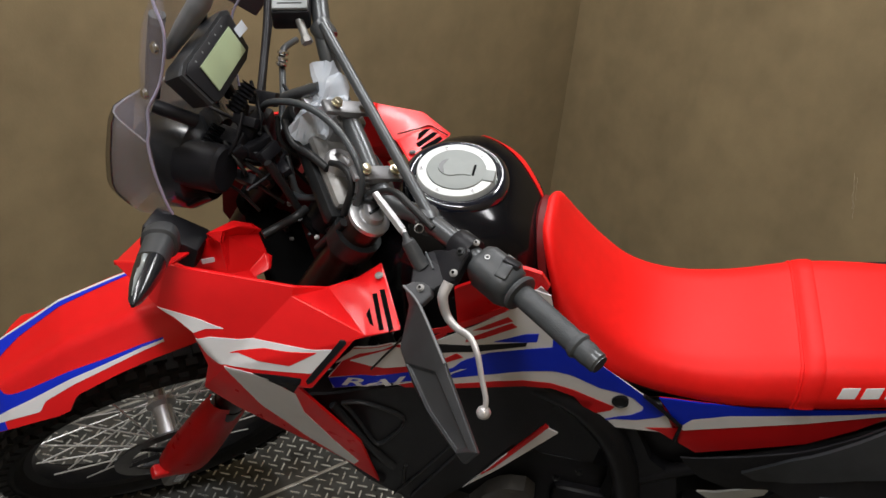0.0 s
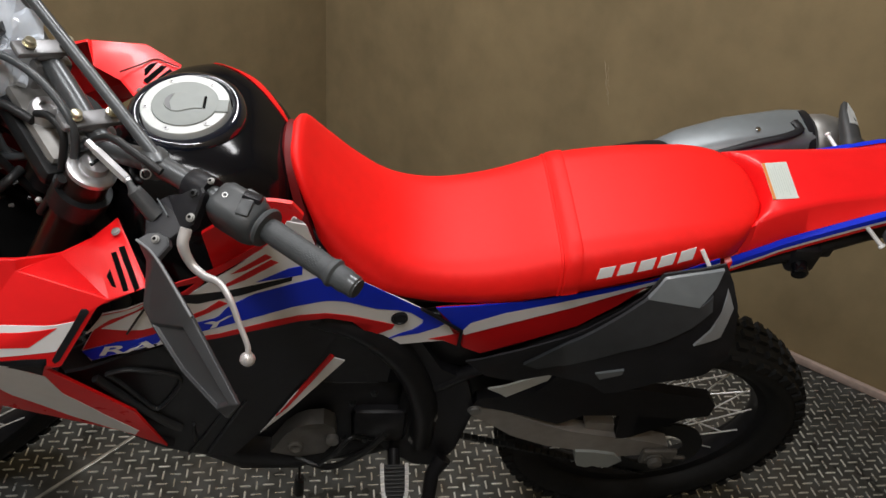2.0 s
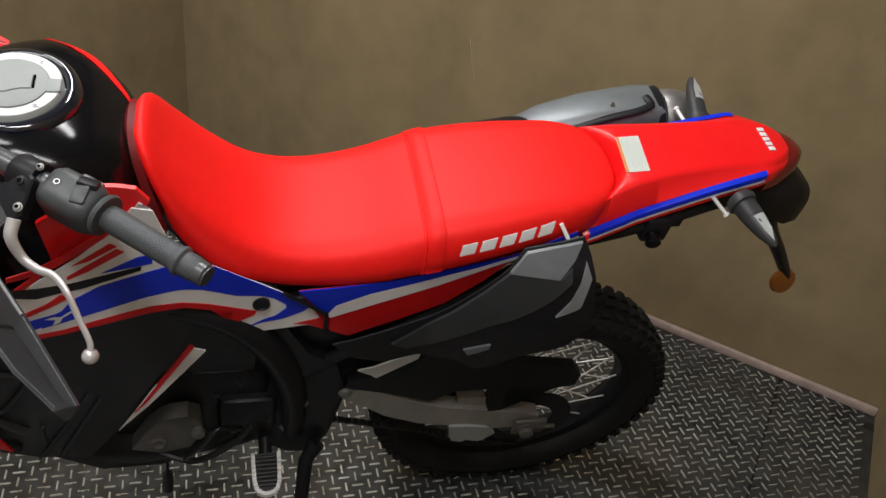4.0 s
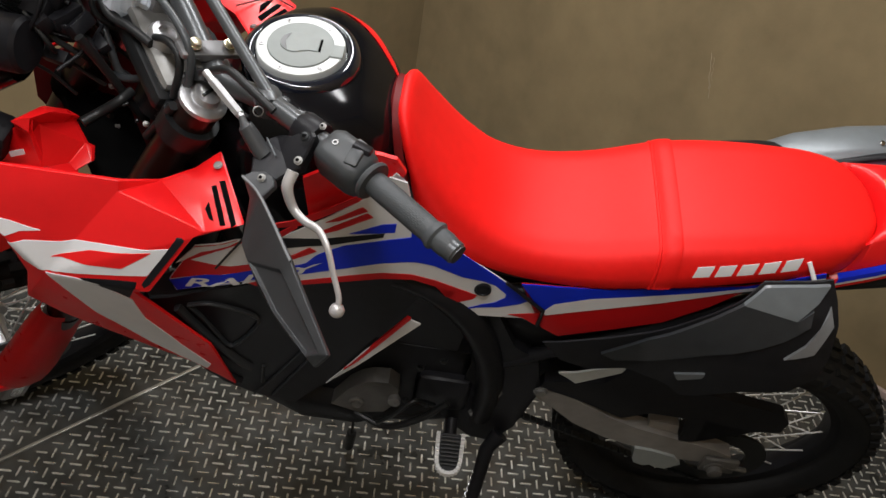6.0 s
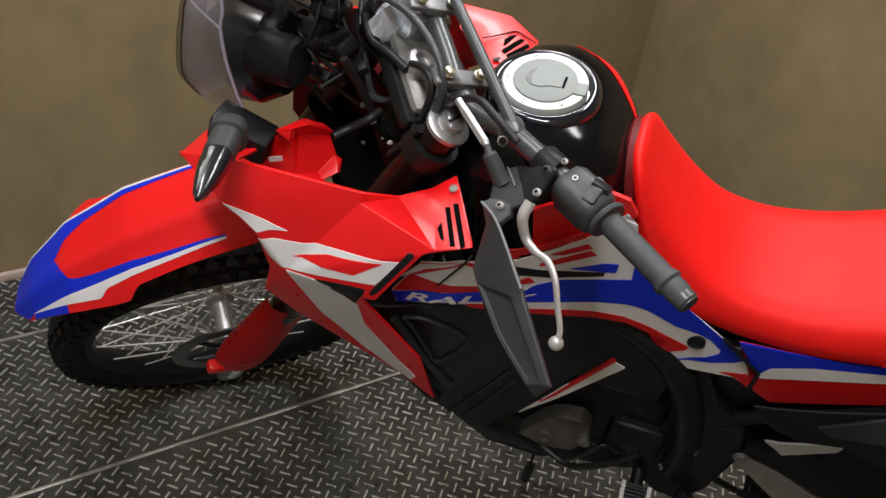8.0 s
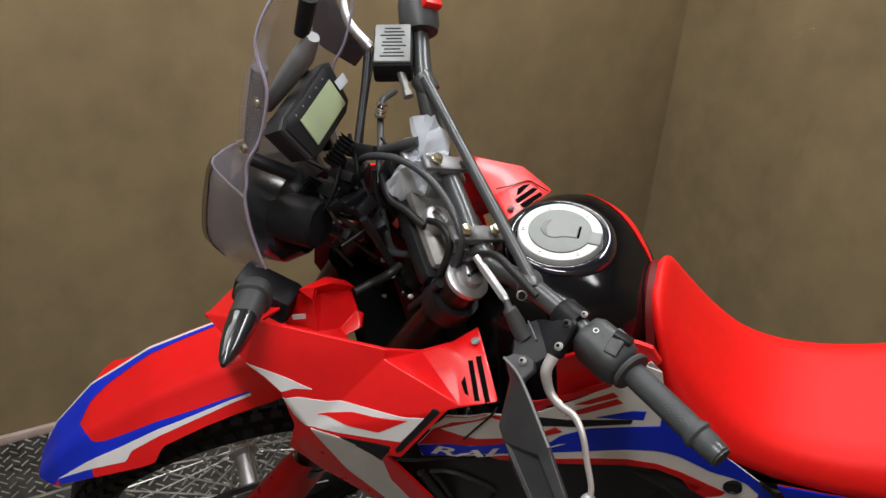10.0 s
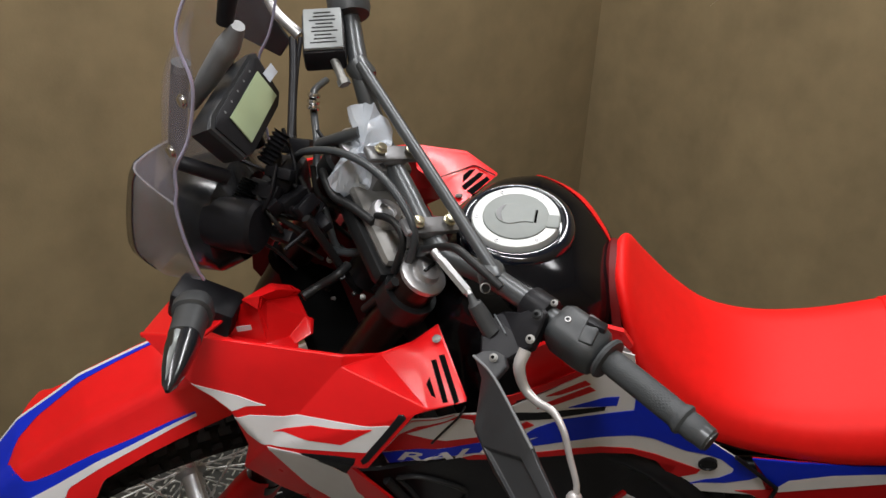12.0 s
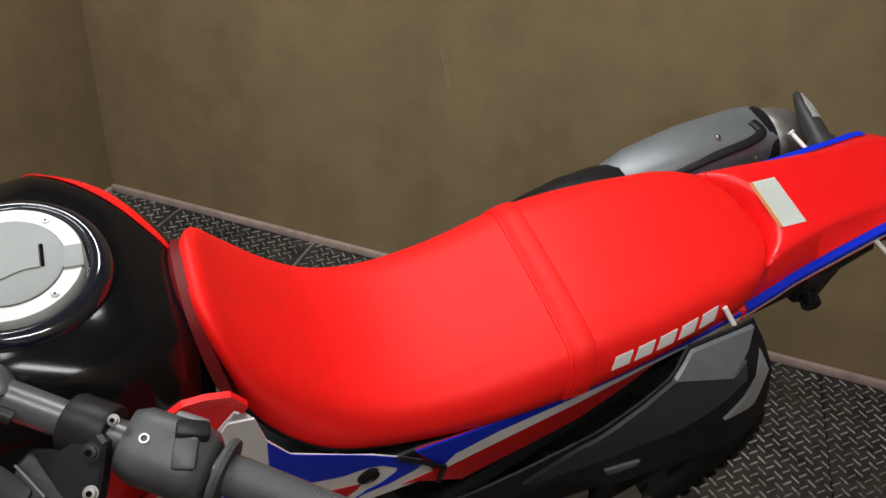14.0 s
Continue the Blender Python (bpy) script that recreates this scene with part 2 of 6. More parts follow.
def lathe(profile, at=(0, 0, 0), axis=(0, 1, 0), seg=32, shut=False):
    """Turns (radius, height) pairs about an axis."""
    m = Matrix.Translation(at) @ Vector(axis).to_track_quat("Z", "Y").to_matrix().to_4x4()
    rings = [[m @ Vector((r * math.cos(a), r * math.sin(a), h)) for a in np.linspace(0, 2 * math.pi, seg, endpoint=False)] for r, h in profile]
    if shut:
        rings.append(rings[0])
    bm = loft(rings, caps=not shut)
    if shut:
        bmesh.ops.remove_doubles(bm, verts=bm.verts[:], dist=1e-6)
    return bm


def block(size, m=Matrix(), bevel=0.004, taper=1.0):
    bm = bmesh.new()
    bmesh.ops.create_cube(bm, size=1)
    for v in bm.verts:
        k = taper if v.co.z > 0 else 1
        v.co = Vector((v.co.x * size[0] * k, v.co.y * size[1] * k, v.co.z * size[2]))
    if bevel:
        bmesh.ops.bevel(bm, geom=bm.edges[:], offset=bevel, segments=2, affect="EDGES", profile=0.5)
    bmesh.ops.transform(bm, matrix=m, verts=bm.verts[:])
    return bm


def slab(outline, depth, thick=0.004, step=0.03, out=0.0):
    """A sheet over an outline in (x, z), bent to the side depth(x, z), with thickness."""
    bm = bmesh.new()
    face = bm.faces.new([bm.verts.new((x, 0, z)) for x, z in outline])
    bmesh.ops.triangulate(bm, faces=[face])
    for k in (0, 2):
        vals = [p[k // 2] for p in outline]
        for c in np.arange(min(vals) + step * 0.5, max(vals), step):
            at, no = [0, 0, 0], [0, 0, 0]
            at[k], no[k] = c, 1
            bmesh.ops.bisect_plane(bm, geom=bm.verts[:] + bm.edges[:] + bm.faces[:], plane_co=at, plane_no=no, dist=1e-5)
    s = -1 if thick > 0 else 1
    front = bm.faces[:]
    rim = [e for e in bm.edges if len(e.link_faces) == 1]
    twin = {v: bm.verts.new((v.co.x, depth(v.co.x, v.co.z) + thick, v.co.z)) for v in bm.verts[:]}
    for v in twin:
        v.co.y = depth(v.co.x, v.co.z) + s * out
    for f in front:
        bm.faces.new([twin[v] for v in reversed(f.verts)])
    for e in rim:
        a, b = e.verts
        bm.faces.new((a, b, twin[b], twin[a]))
    return bm


def band(upper, lower, depth, out=0.0018, n=40):
    """A thin strip between two lines in (x, z), bent to depth(x, z)."""
    def even(line):
        p = np.array(line, float)
        s = np.concatenate([[0], np.cumsum(np.hypot(*np.diff(p, axis=0).T))])
        u = np.linspace(0, s[-1], n)
        return np.stack([np.interp(u, s, p[:, 0]), np.interp(u, s, p[:, 1])], 1)
    a, z = even(upper), even(lower)
    rows = []
    for k, h in ((0, 0), (0, out), (0.25, out), (0.5, out), (0.75, out), (1, out), (1, 0)):
        q = a * (1 - k) + z * k
        rows.append([(x, depth(x, w) - h, w) for x, w in q])
    return loft(rows, closed=False)


def shell(verts, faces, inward, thick=0.006, bevel=0.003):
    """A faceted panel with thickness towards the vector inward, edges softened."""
    bm = bmesh.new()
    vs = [bm.verts.new(v) for v in verts]
    for f in faces:
        bm.faces.new([vs[i] for i in f])
    for v in [v for v in bm.verts if not v.link_faces]:
        bm.verts.remove(v)
    vs = bm.verts[:]
    rim = [e for e in bm.edges if len(e.link_faces) == 1]
    twin = {v: bm.verts.new(v.co + Vector(inward) * thick) for v in vs}
    for f in bm.faces[:]:
        bm.faces.new([twin[v] for v in reversed(f.verts)])
    for e in rim:
        a, b = e.verts
        bm.faces.new((a, b, twin[b], twin[a]))
    bmesh.ops.recalc_face_normals(bm, faces=bm.faces[:])
    if bevel:
        bmesh.ops.bevel(bm, geom=[e for e in bm.edges if len(e.link_faces) == 2 and e.calc_face_angle(0) > 0.15], offset=bevel, segments=3, affect="EDGES", profile=0.5, clamp_overlap=True)
    bmesh.ops.triangulate(bm, faces=bm.faces[:])
    return bm


def steps(xs, ys):
    return lambda v: float(np.interp(v, xs, ys))


def bolt(at, axis, r=0.008, h=0.006):
    return merge(lathe([(r * 1.35, 0), (r * 1.35, h * 0.25), (r, h * 0.3), (r, h), (r * 0.7, h * 1.1)], at, axis, 12),)


# ---- the room ----
CORNER, END = Vector((0.353, 3.239)), Vector((2.118, 1.272))
DEEP_A, DEEP_B = Vector((-1.741, -1.688)), Vector((-0.718, -0.696)) * 3.1
FAR_A = CORNER + DEEP_A.normalized() * 3.1
FAR_B = END + DEEP_B


def wall(name, a, b, label, mat=WALL, thick=0.08, height=CEILING):
    """An upright wall from a to b, which stand on its inner face; the room lies on its right."""
    along = (b - a).normalized()
    out = Vector((-along.y, along.x)) * thick
    bm = bmesh.new()
    n, k = 24, 14
    for s, off in ((0, Vector((0, 0))), (1, out)):
        grid = [[bm.verts.new((*(a + (b - a) * (i / n) + off), height * j / k)) for j in range(k + 1)] for i in range(n + 1)]
        for i in range(n):
            for j in range(k):
                bm.faces.new((grid[i][j], grid[i + 1][j], grid[i + 1][j + 1], grid[i][j + 1]))
        if s == 0:
            inner = grid
    for i in range(n):
        for j in (0, k):
            bm.faces.new((inner[i][j], inner[i + 1][j], grid[i + 1][j], grid[i][j]))
    for j in range(k):
        for i in (0, n):
            bm.faces.new((inner[i][j], inner[i][j + 1], grid[i][j + 1], grid[i][j]))
    # the felt boards are not quite flat
    for i in range(1, n):
        for j in range(1, k):
            v = inner[i][j]
            w = noise.noise(v.co * 1.7) * 0.006
            v.co += Vector((out.x, out.y, 0)) / thick * w
    ob = part(name, bm, mat, label=label, sharp=60)
    return tagged(ob, category="wall", kind="structure")


wall("wall_back", CORNER, END, "brown felt-covered board wall with faint scratches", thick=0.08)
wall("wall_left", FAR_A, CORNER, "brown felt-covered board wall meeting the back wall")
wall("wall_right", END, FAR_B, "brown felt-covered end wall of the booth")
wall("wall_front", FAR_B, FAR_A, "unseen plain greyish wall behind the viewer, paler to bounce light", BOUNCE_WALL)

from mathutils.bvhtree import BVHTree


def wall_mark(pts, r, words):
    """A pale scratch on the back wall: distance from the corner and height."""
    along = (END - CORNER).normalized()
    inner = Vector((along.y, -along.x))
    board = bpy.data.objects["wall_back"]
    felt = BVHTree.FromPolygons([v.co for v in board.data.vertices], [p.vertices for p in board.data.polygons])
    path = [felt.ray_cast((*(CORNER + along * u + inner * 0.2), z), (-inner.x, -inner.y, 0))[0] for u, z in pts]
    path = [p - Vector((inner.x, inner.y, 0)) * 0.0002 for p in path]
    part("scratch", sweep(path, r, 6), SCRATCH, bpy.data.objects["wall_back"], words)


bm = bmesh.new()
ring = [CORNER, END, FAR_B, FAR_A]
bm.faces.new([bm.verts.new((*p, CEILING)) for p in ring])
bm.faces.new([bm.verts.new((*p, CEILING + 0.05)) for p in ring])
tagged(part("ceiling", bm, CEIL, label="plain pale ceiling with tube lights", sharp=30), category="ceiling", kind="structure")

SEAM = radians(43.6)
ALONG, ACROSS = Vector((math.cos(SEAM), math.sin(SEAM))), Vector((-math.sin(SEAM), math.cos(SEAM)))
floor = new("floor")
tagged(floor, "dark steel checker-plate floor in bolted sheets", "floor", kind="structure")
SEAMS = [2.6, 1.817, 1.303, -0.273, -0.9, -1.5]


def inside(p, grow=0.0):
    ok = True
    for a, b in zip(ring, ring[1:] + ring[:1]):
        e = b - a
        ok &= e.x * (p.y - a.y) - e.y * (p.x - a.x) < grow * e.length
    return ok


def within(bm):
    """Cuts a mesh off at the outer faces of the walls."""
    for p, q in zip(ring, ring[1:] + ring[:1]):
        out = Vector((-(q - p).y, (q - p).x, 0)).normalized()
        bmesh.ops.bisect_plane(bm, geom=bm.verts[:] + bm.edges[:] + bm.faces[:], plane_co=Vector((*p, 0)) + out * 0.06, plane_no=out, clear_outer=True)
    return bm


for hi, lo in zip(SEAMS, SEAMS[1:]):
    bm = bmesh.new()
    low = [bm.verts.new((*(ALONG * s + ACROSS * c), -0.006)) for s, c in ((-3.2, lo + 0.002), (3.4, lo + 0.002), (3.4, hi - 0.002), (-3.2, hi - 0.002))]
    top = [bm.verts.new((v.co.x, v.co.y, 0)) for v in low]
    bm.faces.new(top)
    bm.faces.new(low)
    for i in range(4):
        j = (i + 1) % 4
        bm.faces.new((low[i], low[j], top[j], top[i]))
    part("floor_plate", within(bm), PLATE, floor)
for c in SEAMS[1:3]:
    m = Matrix.Translation((*(ACROSS * c), 0.0015)) @ Matrix.Rotation(SEAM, 4, "Z")
    part("seam_strip", within(block((6.4, 0.009, 0.004), m, 0.001)), STRIP, floor, "bright worn metal strip")
base = bmesh.new()
base.faces.new([base.verts.new((x, y, -0.02)) for x, y in ((-5, -4), (6, -4), (6, 6), (-5, 6))])
part("subfloor", within(base), PLATE, floor)

# raised treads, laid crosswise in turn
verts, faces = [], []
PITCH = 0.0268
for i in range(-85, 95):
    for j in range(-48, 120):
        p = Vector((i * PITCH, 0.2 + j * PITCH))
        if not inside(p, -0.02) or min(abs(p.dot(ACROSS) - c) for c in SEAMS[1:3]) < 0.016:
            continue
        a = (0 if (i + j) % 2 else math.pi / 2) + radians(-3.0)
        u, w = Vector((math.cos(a), math.sin(a))), Vector((-math.sin(a), math.cos(a)))
        k = len(verts)
        for k2, z in ((1.0, 0.0), (0.72, 0.0019)):
            for s, t in ((-0.0140, 0), (-0.0105, -0.0023), (0.0105, -0.0023), (0.0140, 0), (0.0105, 0.0023), (-0.0105, 0.0023)):
                q = p + u * (s * (1 - 0.1 * (1 - k2))) + w * (t * k2)
                verts.append((q.x, q.y, z))
        faces += [(k + e, k + (e + 1) % 6, k + 6 + (e + 1) % 6, k + 6 + e) for e in range(6)] + [(k + 6, k + 7, k + 8, k + 9, k + 10, k + 11)]
me = bpy.data.meshes.new("floor_tread")
me.from_pydata(verts, [], faces)
me.materials.append(TREAD_METAL)
ob = new("floor_tread", me)
ob.parent = floor
tagged(ob, "raised lozenge treads of worn steel", kind="stuff")


def skirting(a, b):
    along = (b - a).normalized()
    nrm = Vector((along.y, -along.x))
    mid = (a + b) / 2 + nrm * 0.009
    ang = math.atan2(along.y, along.x)
    ob = part("baseboard", block(((b - a).length, 0.016, 0.025), pose(mid.x, mid.y, 0.0125, 0, 0, math.degrees(ang)), 0.003), KERB, label="low pinkish wooden strip along the wall")
    tagged(ob, category="baseboard", kind="structure")


skirting(CORNER, END)
skirting(FAR_A, CORNER + Vector((-0.02, -0.02)))

for spot in ((1.936, 1.495), (1.20, 2.30)):
    part("floor_nail", lathe([(0.0, 0.0), (0.0055, 0.0), (0.0055, 0.0018), (0.003, 0.0028), (0.0, 0.003)], (spot[0] - 0.03, spot[1] - 0.03, 0.0), (0, 0, 1), 12), STRIP, floor, "small bright nail head")

# fixtures added for the unseen ceiling lamps, the third only a fill
for at in LAMPS:
    root = new("ceiling_light")
    root.matrix_world = pose(at[0], at[1], CEILING, 0, 0, -45)
    tagged(root, "white tube light fixture added on the ceiling, out of view", "ceiling light", "tube lights")
    part("housing", block((1.26, 0.2, 0.05), pose(0, 0, -0.025), 0.006), CEIL, root)
    glow = bpy.data.materials.new("lamp_glow")
    glow.use_nodes = True
    e = glow.node_tree.nodes["Principled BSDF"]
    e.inputs["Emission Color"].default_value, e.inputs["Emission Strength"].default_value = (1, 0.97, 0.9, 1), 3.0
    part("tube", rod((-0.6, 0, -0.066), (0.6, 0, -0.066), 0.014), glow, root)

# ---- the motorcycle ----
BIKE = Matrix.Translation((-0.054, 1.442, 0)) @ Matrix.Rotation(radians(-5.36), 4, "Z") @ Matrix.Rotation(radians(16.2), 4, "X")
RAKE = radians(28)
HEAD = Vector((-0.569, 0, 0))
STEM = Vector((math.sin(RAKE), 0, math.cos(RAKE)))
STEER = Matrix.Translation(HEAD) @ Matrix.Rotation(radians(40), 4, STEM) @ Matrix.Translation(-HEAD)
bike = new("motorcycle")
bike.matrix_world = BIKE
tagged(bike, "red white and blue rally motorcycle leaning on its side stand", "motorcycle")


def wheel(name, centre, r, width, rim_r, knob, turned):
    """Spoked wheel with a knobbed tyre about the y axis."""
    put = steer if turned else (lambda b: b)
    root = part(name, put(lathe([(rim_r + 0.012, -width * 0.30), (rim_r + 0.03, -width * 0.42), (r - 0.045, -width * 0.5), (r - 0.022, -width * 0.44), (r - 0.013, -width * 0.25), (r - 0.009, 0), (r - 0.013, width * 0.25), (r - 0.022, width * 0.44), (r - 0.045, width * 0.5), (rim_r + 0.03, width * 0.42), (rim_r + 0.012, width * 0.30)], centre, seg=72, shut=True)), RUBBER, bike, "black knobbly tyre on a spoked wheel", sharp=60)
    vs, fs = [], []
    n = knob
    for k in range(n):
        for row, (y0, half, wid, tip) in enumerate(((0.0, 0.014, 0.020, 0.0), (-0.24, 0.013, 0.017, 0.004), (0.24, 0.013, 0.017, 0.004), (-0.45, 0.012, 0.012, 0.014), (0.45, 0.012, 0.012, 0.014))):
            a0 = 2 * math.pi * (k + (0.5 if row in (1, 2) else 0)) / n
            c = len(vs)
            for lift, shrink in ((-0.014, 1.0), (0.004, 0.82)):
                for du, dw in ((-1, -1), (1, -1), (1, 1), (-1, 1)):
                    a = a0 + du * half * shrink / r
                    y = y0 * width * (1.0 if lift < 0 else 1.04) + dw * wid * 0.5 * shrink
                    q = r - 0.006 - tip + lift
                    vs.append((centre[0] + q * math.cos(a), centre[1] + y, centre[2] + q * math.sin(a)))
            fs += [(c + 4, c + 5, c + 6, c + 7)] + [(c + i, c + (i + 1) % 4, c + 4 + (i + 1) % 4, c + 4 + i) for i in range(4)]
    b = bmesh.new()
    me = bpy.data.meshes.new("tmp")
    me.from_pydata(vs, [], fs)
    b.from_mesh(me)
    ob = part("tread", put(b), RUBBER, root, "rows of square tread knobs", sharp=20)
    tagged(ob, kind="stuff")
    part("rim", put(lathe([(rim_r + 0.014, -0.026), (rim_r + 0.014, -0.022), (rim_r, -0.016), (rim_r - 0.006, 0), (rim_r, 0.016), (rim_r + 0.014, 0.022), (rim_r + 0.014, 0.026), (rim_r - 0.004, 0.020), (rim_r - 0.012, 0.006), (rim_r - 0.012, -0.006), (rim_r - 0.004, -0.020)], centre, seg=64, shut=True)), FRAME, root, "black spoked rim")
    part("hub", put(lathe([(0.012, -0.052), (0.030, -0.052), (0.032, -0.042), (0.021, -0.033), (0.019, 0), (0.021, 0.033), (0.032, 0.042), (0.030, 0.052), (0.012, 0.052)], centre, seg=24)), SILVER, root, "cast aluminium hub")
    for k in range(32):
        a = 2 * math.pi * k / 32
        b2 = a + (0.42 if k % 4 < 2 else -0.42)
        s = -1 if k % 2 else 1
        c = Vector(centre)
        p = c + Vector((0.032 * math.cos(b2), s * 0.046, 0.032 * math.sin(b2)))
        q = c + Vector(((rim_r - 0.006) * math.cos(a), s * 0.008, (rim_r - 0.006) * math.sin(a)))
        part("spoke", put(rod(p, q, 0.0019, seg=6)), SPOKE, root)
    return root


AXLE_F, AXLE_R = (-0.455, 0, 0.345), (1.0, 0, 0.325)
front_wheel = wheel("front_wheel", AXLE_F, 0.345, 0.085, 0.268, 60, True)
rear_wheel = wheel("rear_wheel", AXLE_R, 0.325, 0.118, 0.232, 52, False)


def disc(at, r, root, turned=True):
    put = steer if turned else (lambda b: b)
    part("brake_disc", put(lathe([(r - 0.032, -0.002), (r, -0.002), (r, 0.002), (r - 0.032, 0.002)], at, seg=48, shut=True)), DISC, root, "steel brake disc")
    for k in range(6):
        a = 2 * math.pi * k / 6
        u = Vector((math.cos(a), 0, math.sin(a)))
        part("disc_carrier", put(rod(Vector(at) + u * 0.028, Vector(at) + u * (r - 0.026), 0.006, 0.004, 8)), FRAME, root)


disc((-0.455, -0.066, 0.345), 0.118, front_wheel)
part("axle", steer(rod((-0.455, -0.125, 0.345), (-0.455, 0.125, 0.345), 0.011)), DARK_ALU, front_wheel)

# fork legs and clamps turn with the bars
LEG = Vector((-0.497, 0, -0.868))
for s in (-1, 1):
    foot = Vector((-0.455, s * 0.108, 0.345))
    leg = part("fork_leg", steer(merge(rod(foot - LEG * 0.30, foot - LEG * 0.90, 0.027, 0.027, 20), lathe([(0.029, 0), (0.029, 0.03)], foot - LEG * 0.30, -LEG, 20))), BRONZE, bike, "dark brown upside-down fork tube")
    part("slider", steer(rod(foot + LEG * 0.02, foot - LEG * 0.31, 0.021, 0.021, 18)), STEEL, leg, "bright fork slider")
    part("fork_foot", steer(merge(block((0.05, 0.035, 0.10), Matrix.Translation(foot) @ Matrix.Rotation(RAKE, 4, "Y"), 0.01))), DARK_ALU, leg)
    part("fork_cap", steer(lathe([(0.030, 0), (0.030, 0.006), (0.024, 0.010), (0.018, 0.010), (0.016, 0.018), (0.009, 0.02)], foot - LEG * 0.90, -LEG, 24)), SILVER, leg, "round silver fork cap")
    part("cap_slot", steer(block((0.022, 0.004, 0.003), Matrix.Translation(foot - LEG * 0.9205) @ Matrix.Rotation(RAKE, 4, "Y") @ Matrix.Rotation(radians(25), 4, "Z"), 0.0005)), FORK_GREY, leg, "dark bar laid on for the slot of the fork cap")
    # red guard wraps the front and outer side of the slider
    rows = []
    for t, w in ((0.04, 0.036), (0.065, 0.046), (0.12, 0.048), (0.22, 0.044), (0.30, 0.040), (0.345, 0.034)):
        c = foot - LEG * t
        back = Vector((0.883, 0, -0.47))
        rows.append([c + back * (w * math.cos(a) * 1.15 - 0.004) + Vector((0, s * w * math.sin(a) * 0.72, 0)) for a in np.linspace(radians(-25), radians(215), 12)])
    g = loft(rows, closed=False)
    bmesh.ops.solidify(g, geom=g.faces[:], thickness=0.004)
    guard = part("fork_guard", steer(g), RED, leg, "red plastic fork guard")
    if s < 0:
        part("guard_tab", steer(block((0.055, 0.026, 0.026), Matrix.Translation(foot - LEG * 0.075 + Vector((-0.05, -0.012, 0.0))) @ Matrix.Rotation(RAKE, 4, "Y"), 0.006)), RED, leg, "red tab of the fork guard")
for t, thick in ((0.855, 0.030), (0.65, 0.022)):
    c = Vector((-0.455, 0, 0.345)) - LEG * t
    m = Matrix.Translation(c + Vector((0.012, 0, 0))) @ Matrix.Rotation(RAKE, 4, "Y")
    # The lower clamp is near-black, its shade put into the colour.
    part("fork_clamp", steer(merge(block((0.095, 0.17, thick), m, 0.012), *[lathe([(0.036, -thick / 2), (0.036, thick / 2)], c + Vector((0, s * 0.108, 0)), -LEG, 20) for s in (-1, 1)])), FORK_GREY if t > 0.8 else VOID, bike, "cast fork clamp")

# front mudguard with its stripes
FX = [-0.78, -0.76, -0.70, -0.62, -0.5, -0.38, -0.27, -0.19]
FZ = [0.600, 0.640, 0.705, 0.765, 0.825, 0.855, 0.86, 0.845]
FW = [0.045, 0.068, 0.088, 0.098, 0.097, 0.088, 0.072, 0.06]


def fender_point(x, k, lift=0.0):
    """k runs from -1 (left edge) to 1 (right edge)."""
    z, w = float(np.interp(x, FX, FZ)), float(np.interp(x, FX, FW))
    w, far = (w * 1.2, 0.75) if k > 0 else (w, 1.0)
    drop = far * 0.042 * abs(k) ** 2.2 - 0.012 * math.exp(-(k / 0.22) ** 2)
    return Vector((x, w * k, z - drop + lift))


def fender_sheet(x0, x1, k0, k1, lift, thick, nx=30, nk=16):
    """k0 and k1 are functions of x; the sheet lies on the mudguard."""
    top = [[fender_point(x, k0(x) + (k1(x) - k0(x)) * j / nk, lift) for j in range(nk + 1)] for x in np.linspace(x0, x1, nx)]
    g = loft(top, closed=False)
    bmesh.ops.recalc_face_normals(g, faces=g.faces[:])
    bmesh.ops.solidify(g, geom=g.faces[:], thickness=thick)
    return g


near_edge = steps([-0.748, -0.735, -0.716, -0.66, -0.611, -0.545, -0.522, -0.502, -0.43, -0.36, -0.29, -0.19], [-0.05, -0.25, -0.44, -0.60, -0.72, -0.87, -0.90, -0.76, -0.76, -0.80, -0.86, -0.95])
far_edge = steps([-0.748, -0.735, -0.72, -0.66, -0.611, -0.598, -0.575, -0.555, -0.522, -0.40, -0.19], [0.45, 0.62, 0.70, 0.80, 0.88, 1.02, 1.12, 1.0, 0.92, 1.02, 1.0])
fender = part("front_fender", steer(fender_sheet(-0.748, -0.19, near_edge, far_edge, 0, 0.004, 70, 20)), RED, bike, "high red front mudguard with blue and white stripes")
# blue runs round the nose of the mudguard and back along both edges
near_in = steps([-0.748, -0.64, -0.632, -0.621, -0.616, -0.60, -0.572, -0.492, -0.44, -0.345], [0.2, 0.25, 0.1, -0.08, -0.19, -0.25, -0.30, -0.40, -0.46, -0.54])
near_out = steps([-0.748, -0.735, -0.716, -0.705, -0.64, -0.577, -0.46, -0.345], [-0.05, -0.25, -0.43, -0.37, -0.40, -0.46, -0.53, -0.575])
white_out = steps([-0.704, -0.64, -0.60, -0.567, -0.555, -0.45, -0.345], [-0.375, -0.52, -0.62, -0.70, -0.60, -0.61, -0.62])
far_in = steps([-0.748, -0.64, -0.636, -0.616, -0.58, -0.52, -0.44, -0.345], [0.2, 0.25, 0.36, 0.52, 0.66, 0.74, 0.84, 0.92])
far_out = steps([-0.748, -0.735, -0.72, -0.66, -0.611, -0.55, -0.40, -0.345], [0.44, 0.60, 0.66, 0.75, 0.82, 0.84, 0.94, 0.96])
far_white = steps([-0.748, -0.72, -0.66, -0.611, -0.55, -0.40, -0.345], [0.45, 0.69, 0.785, 0.86, 0.885, 0.985, 0.99])
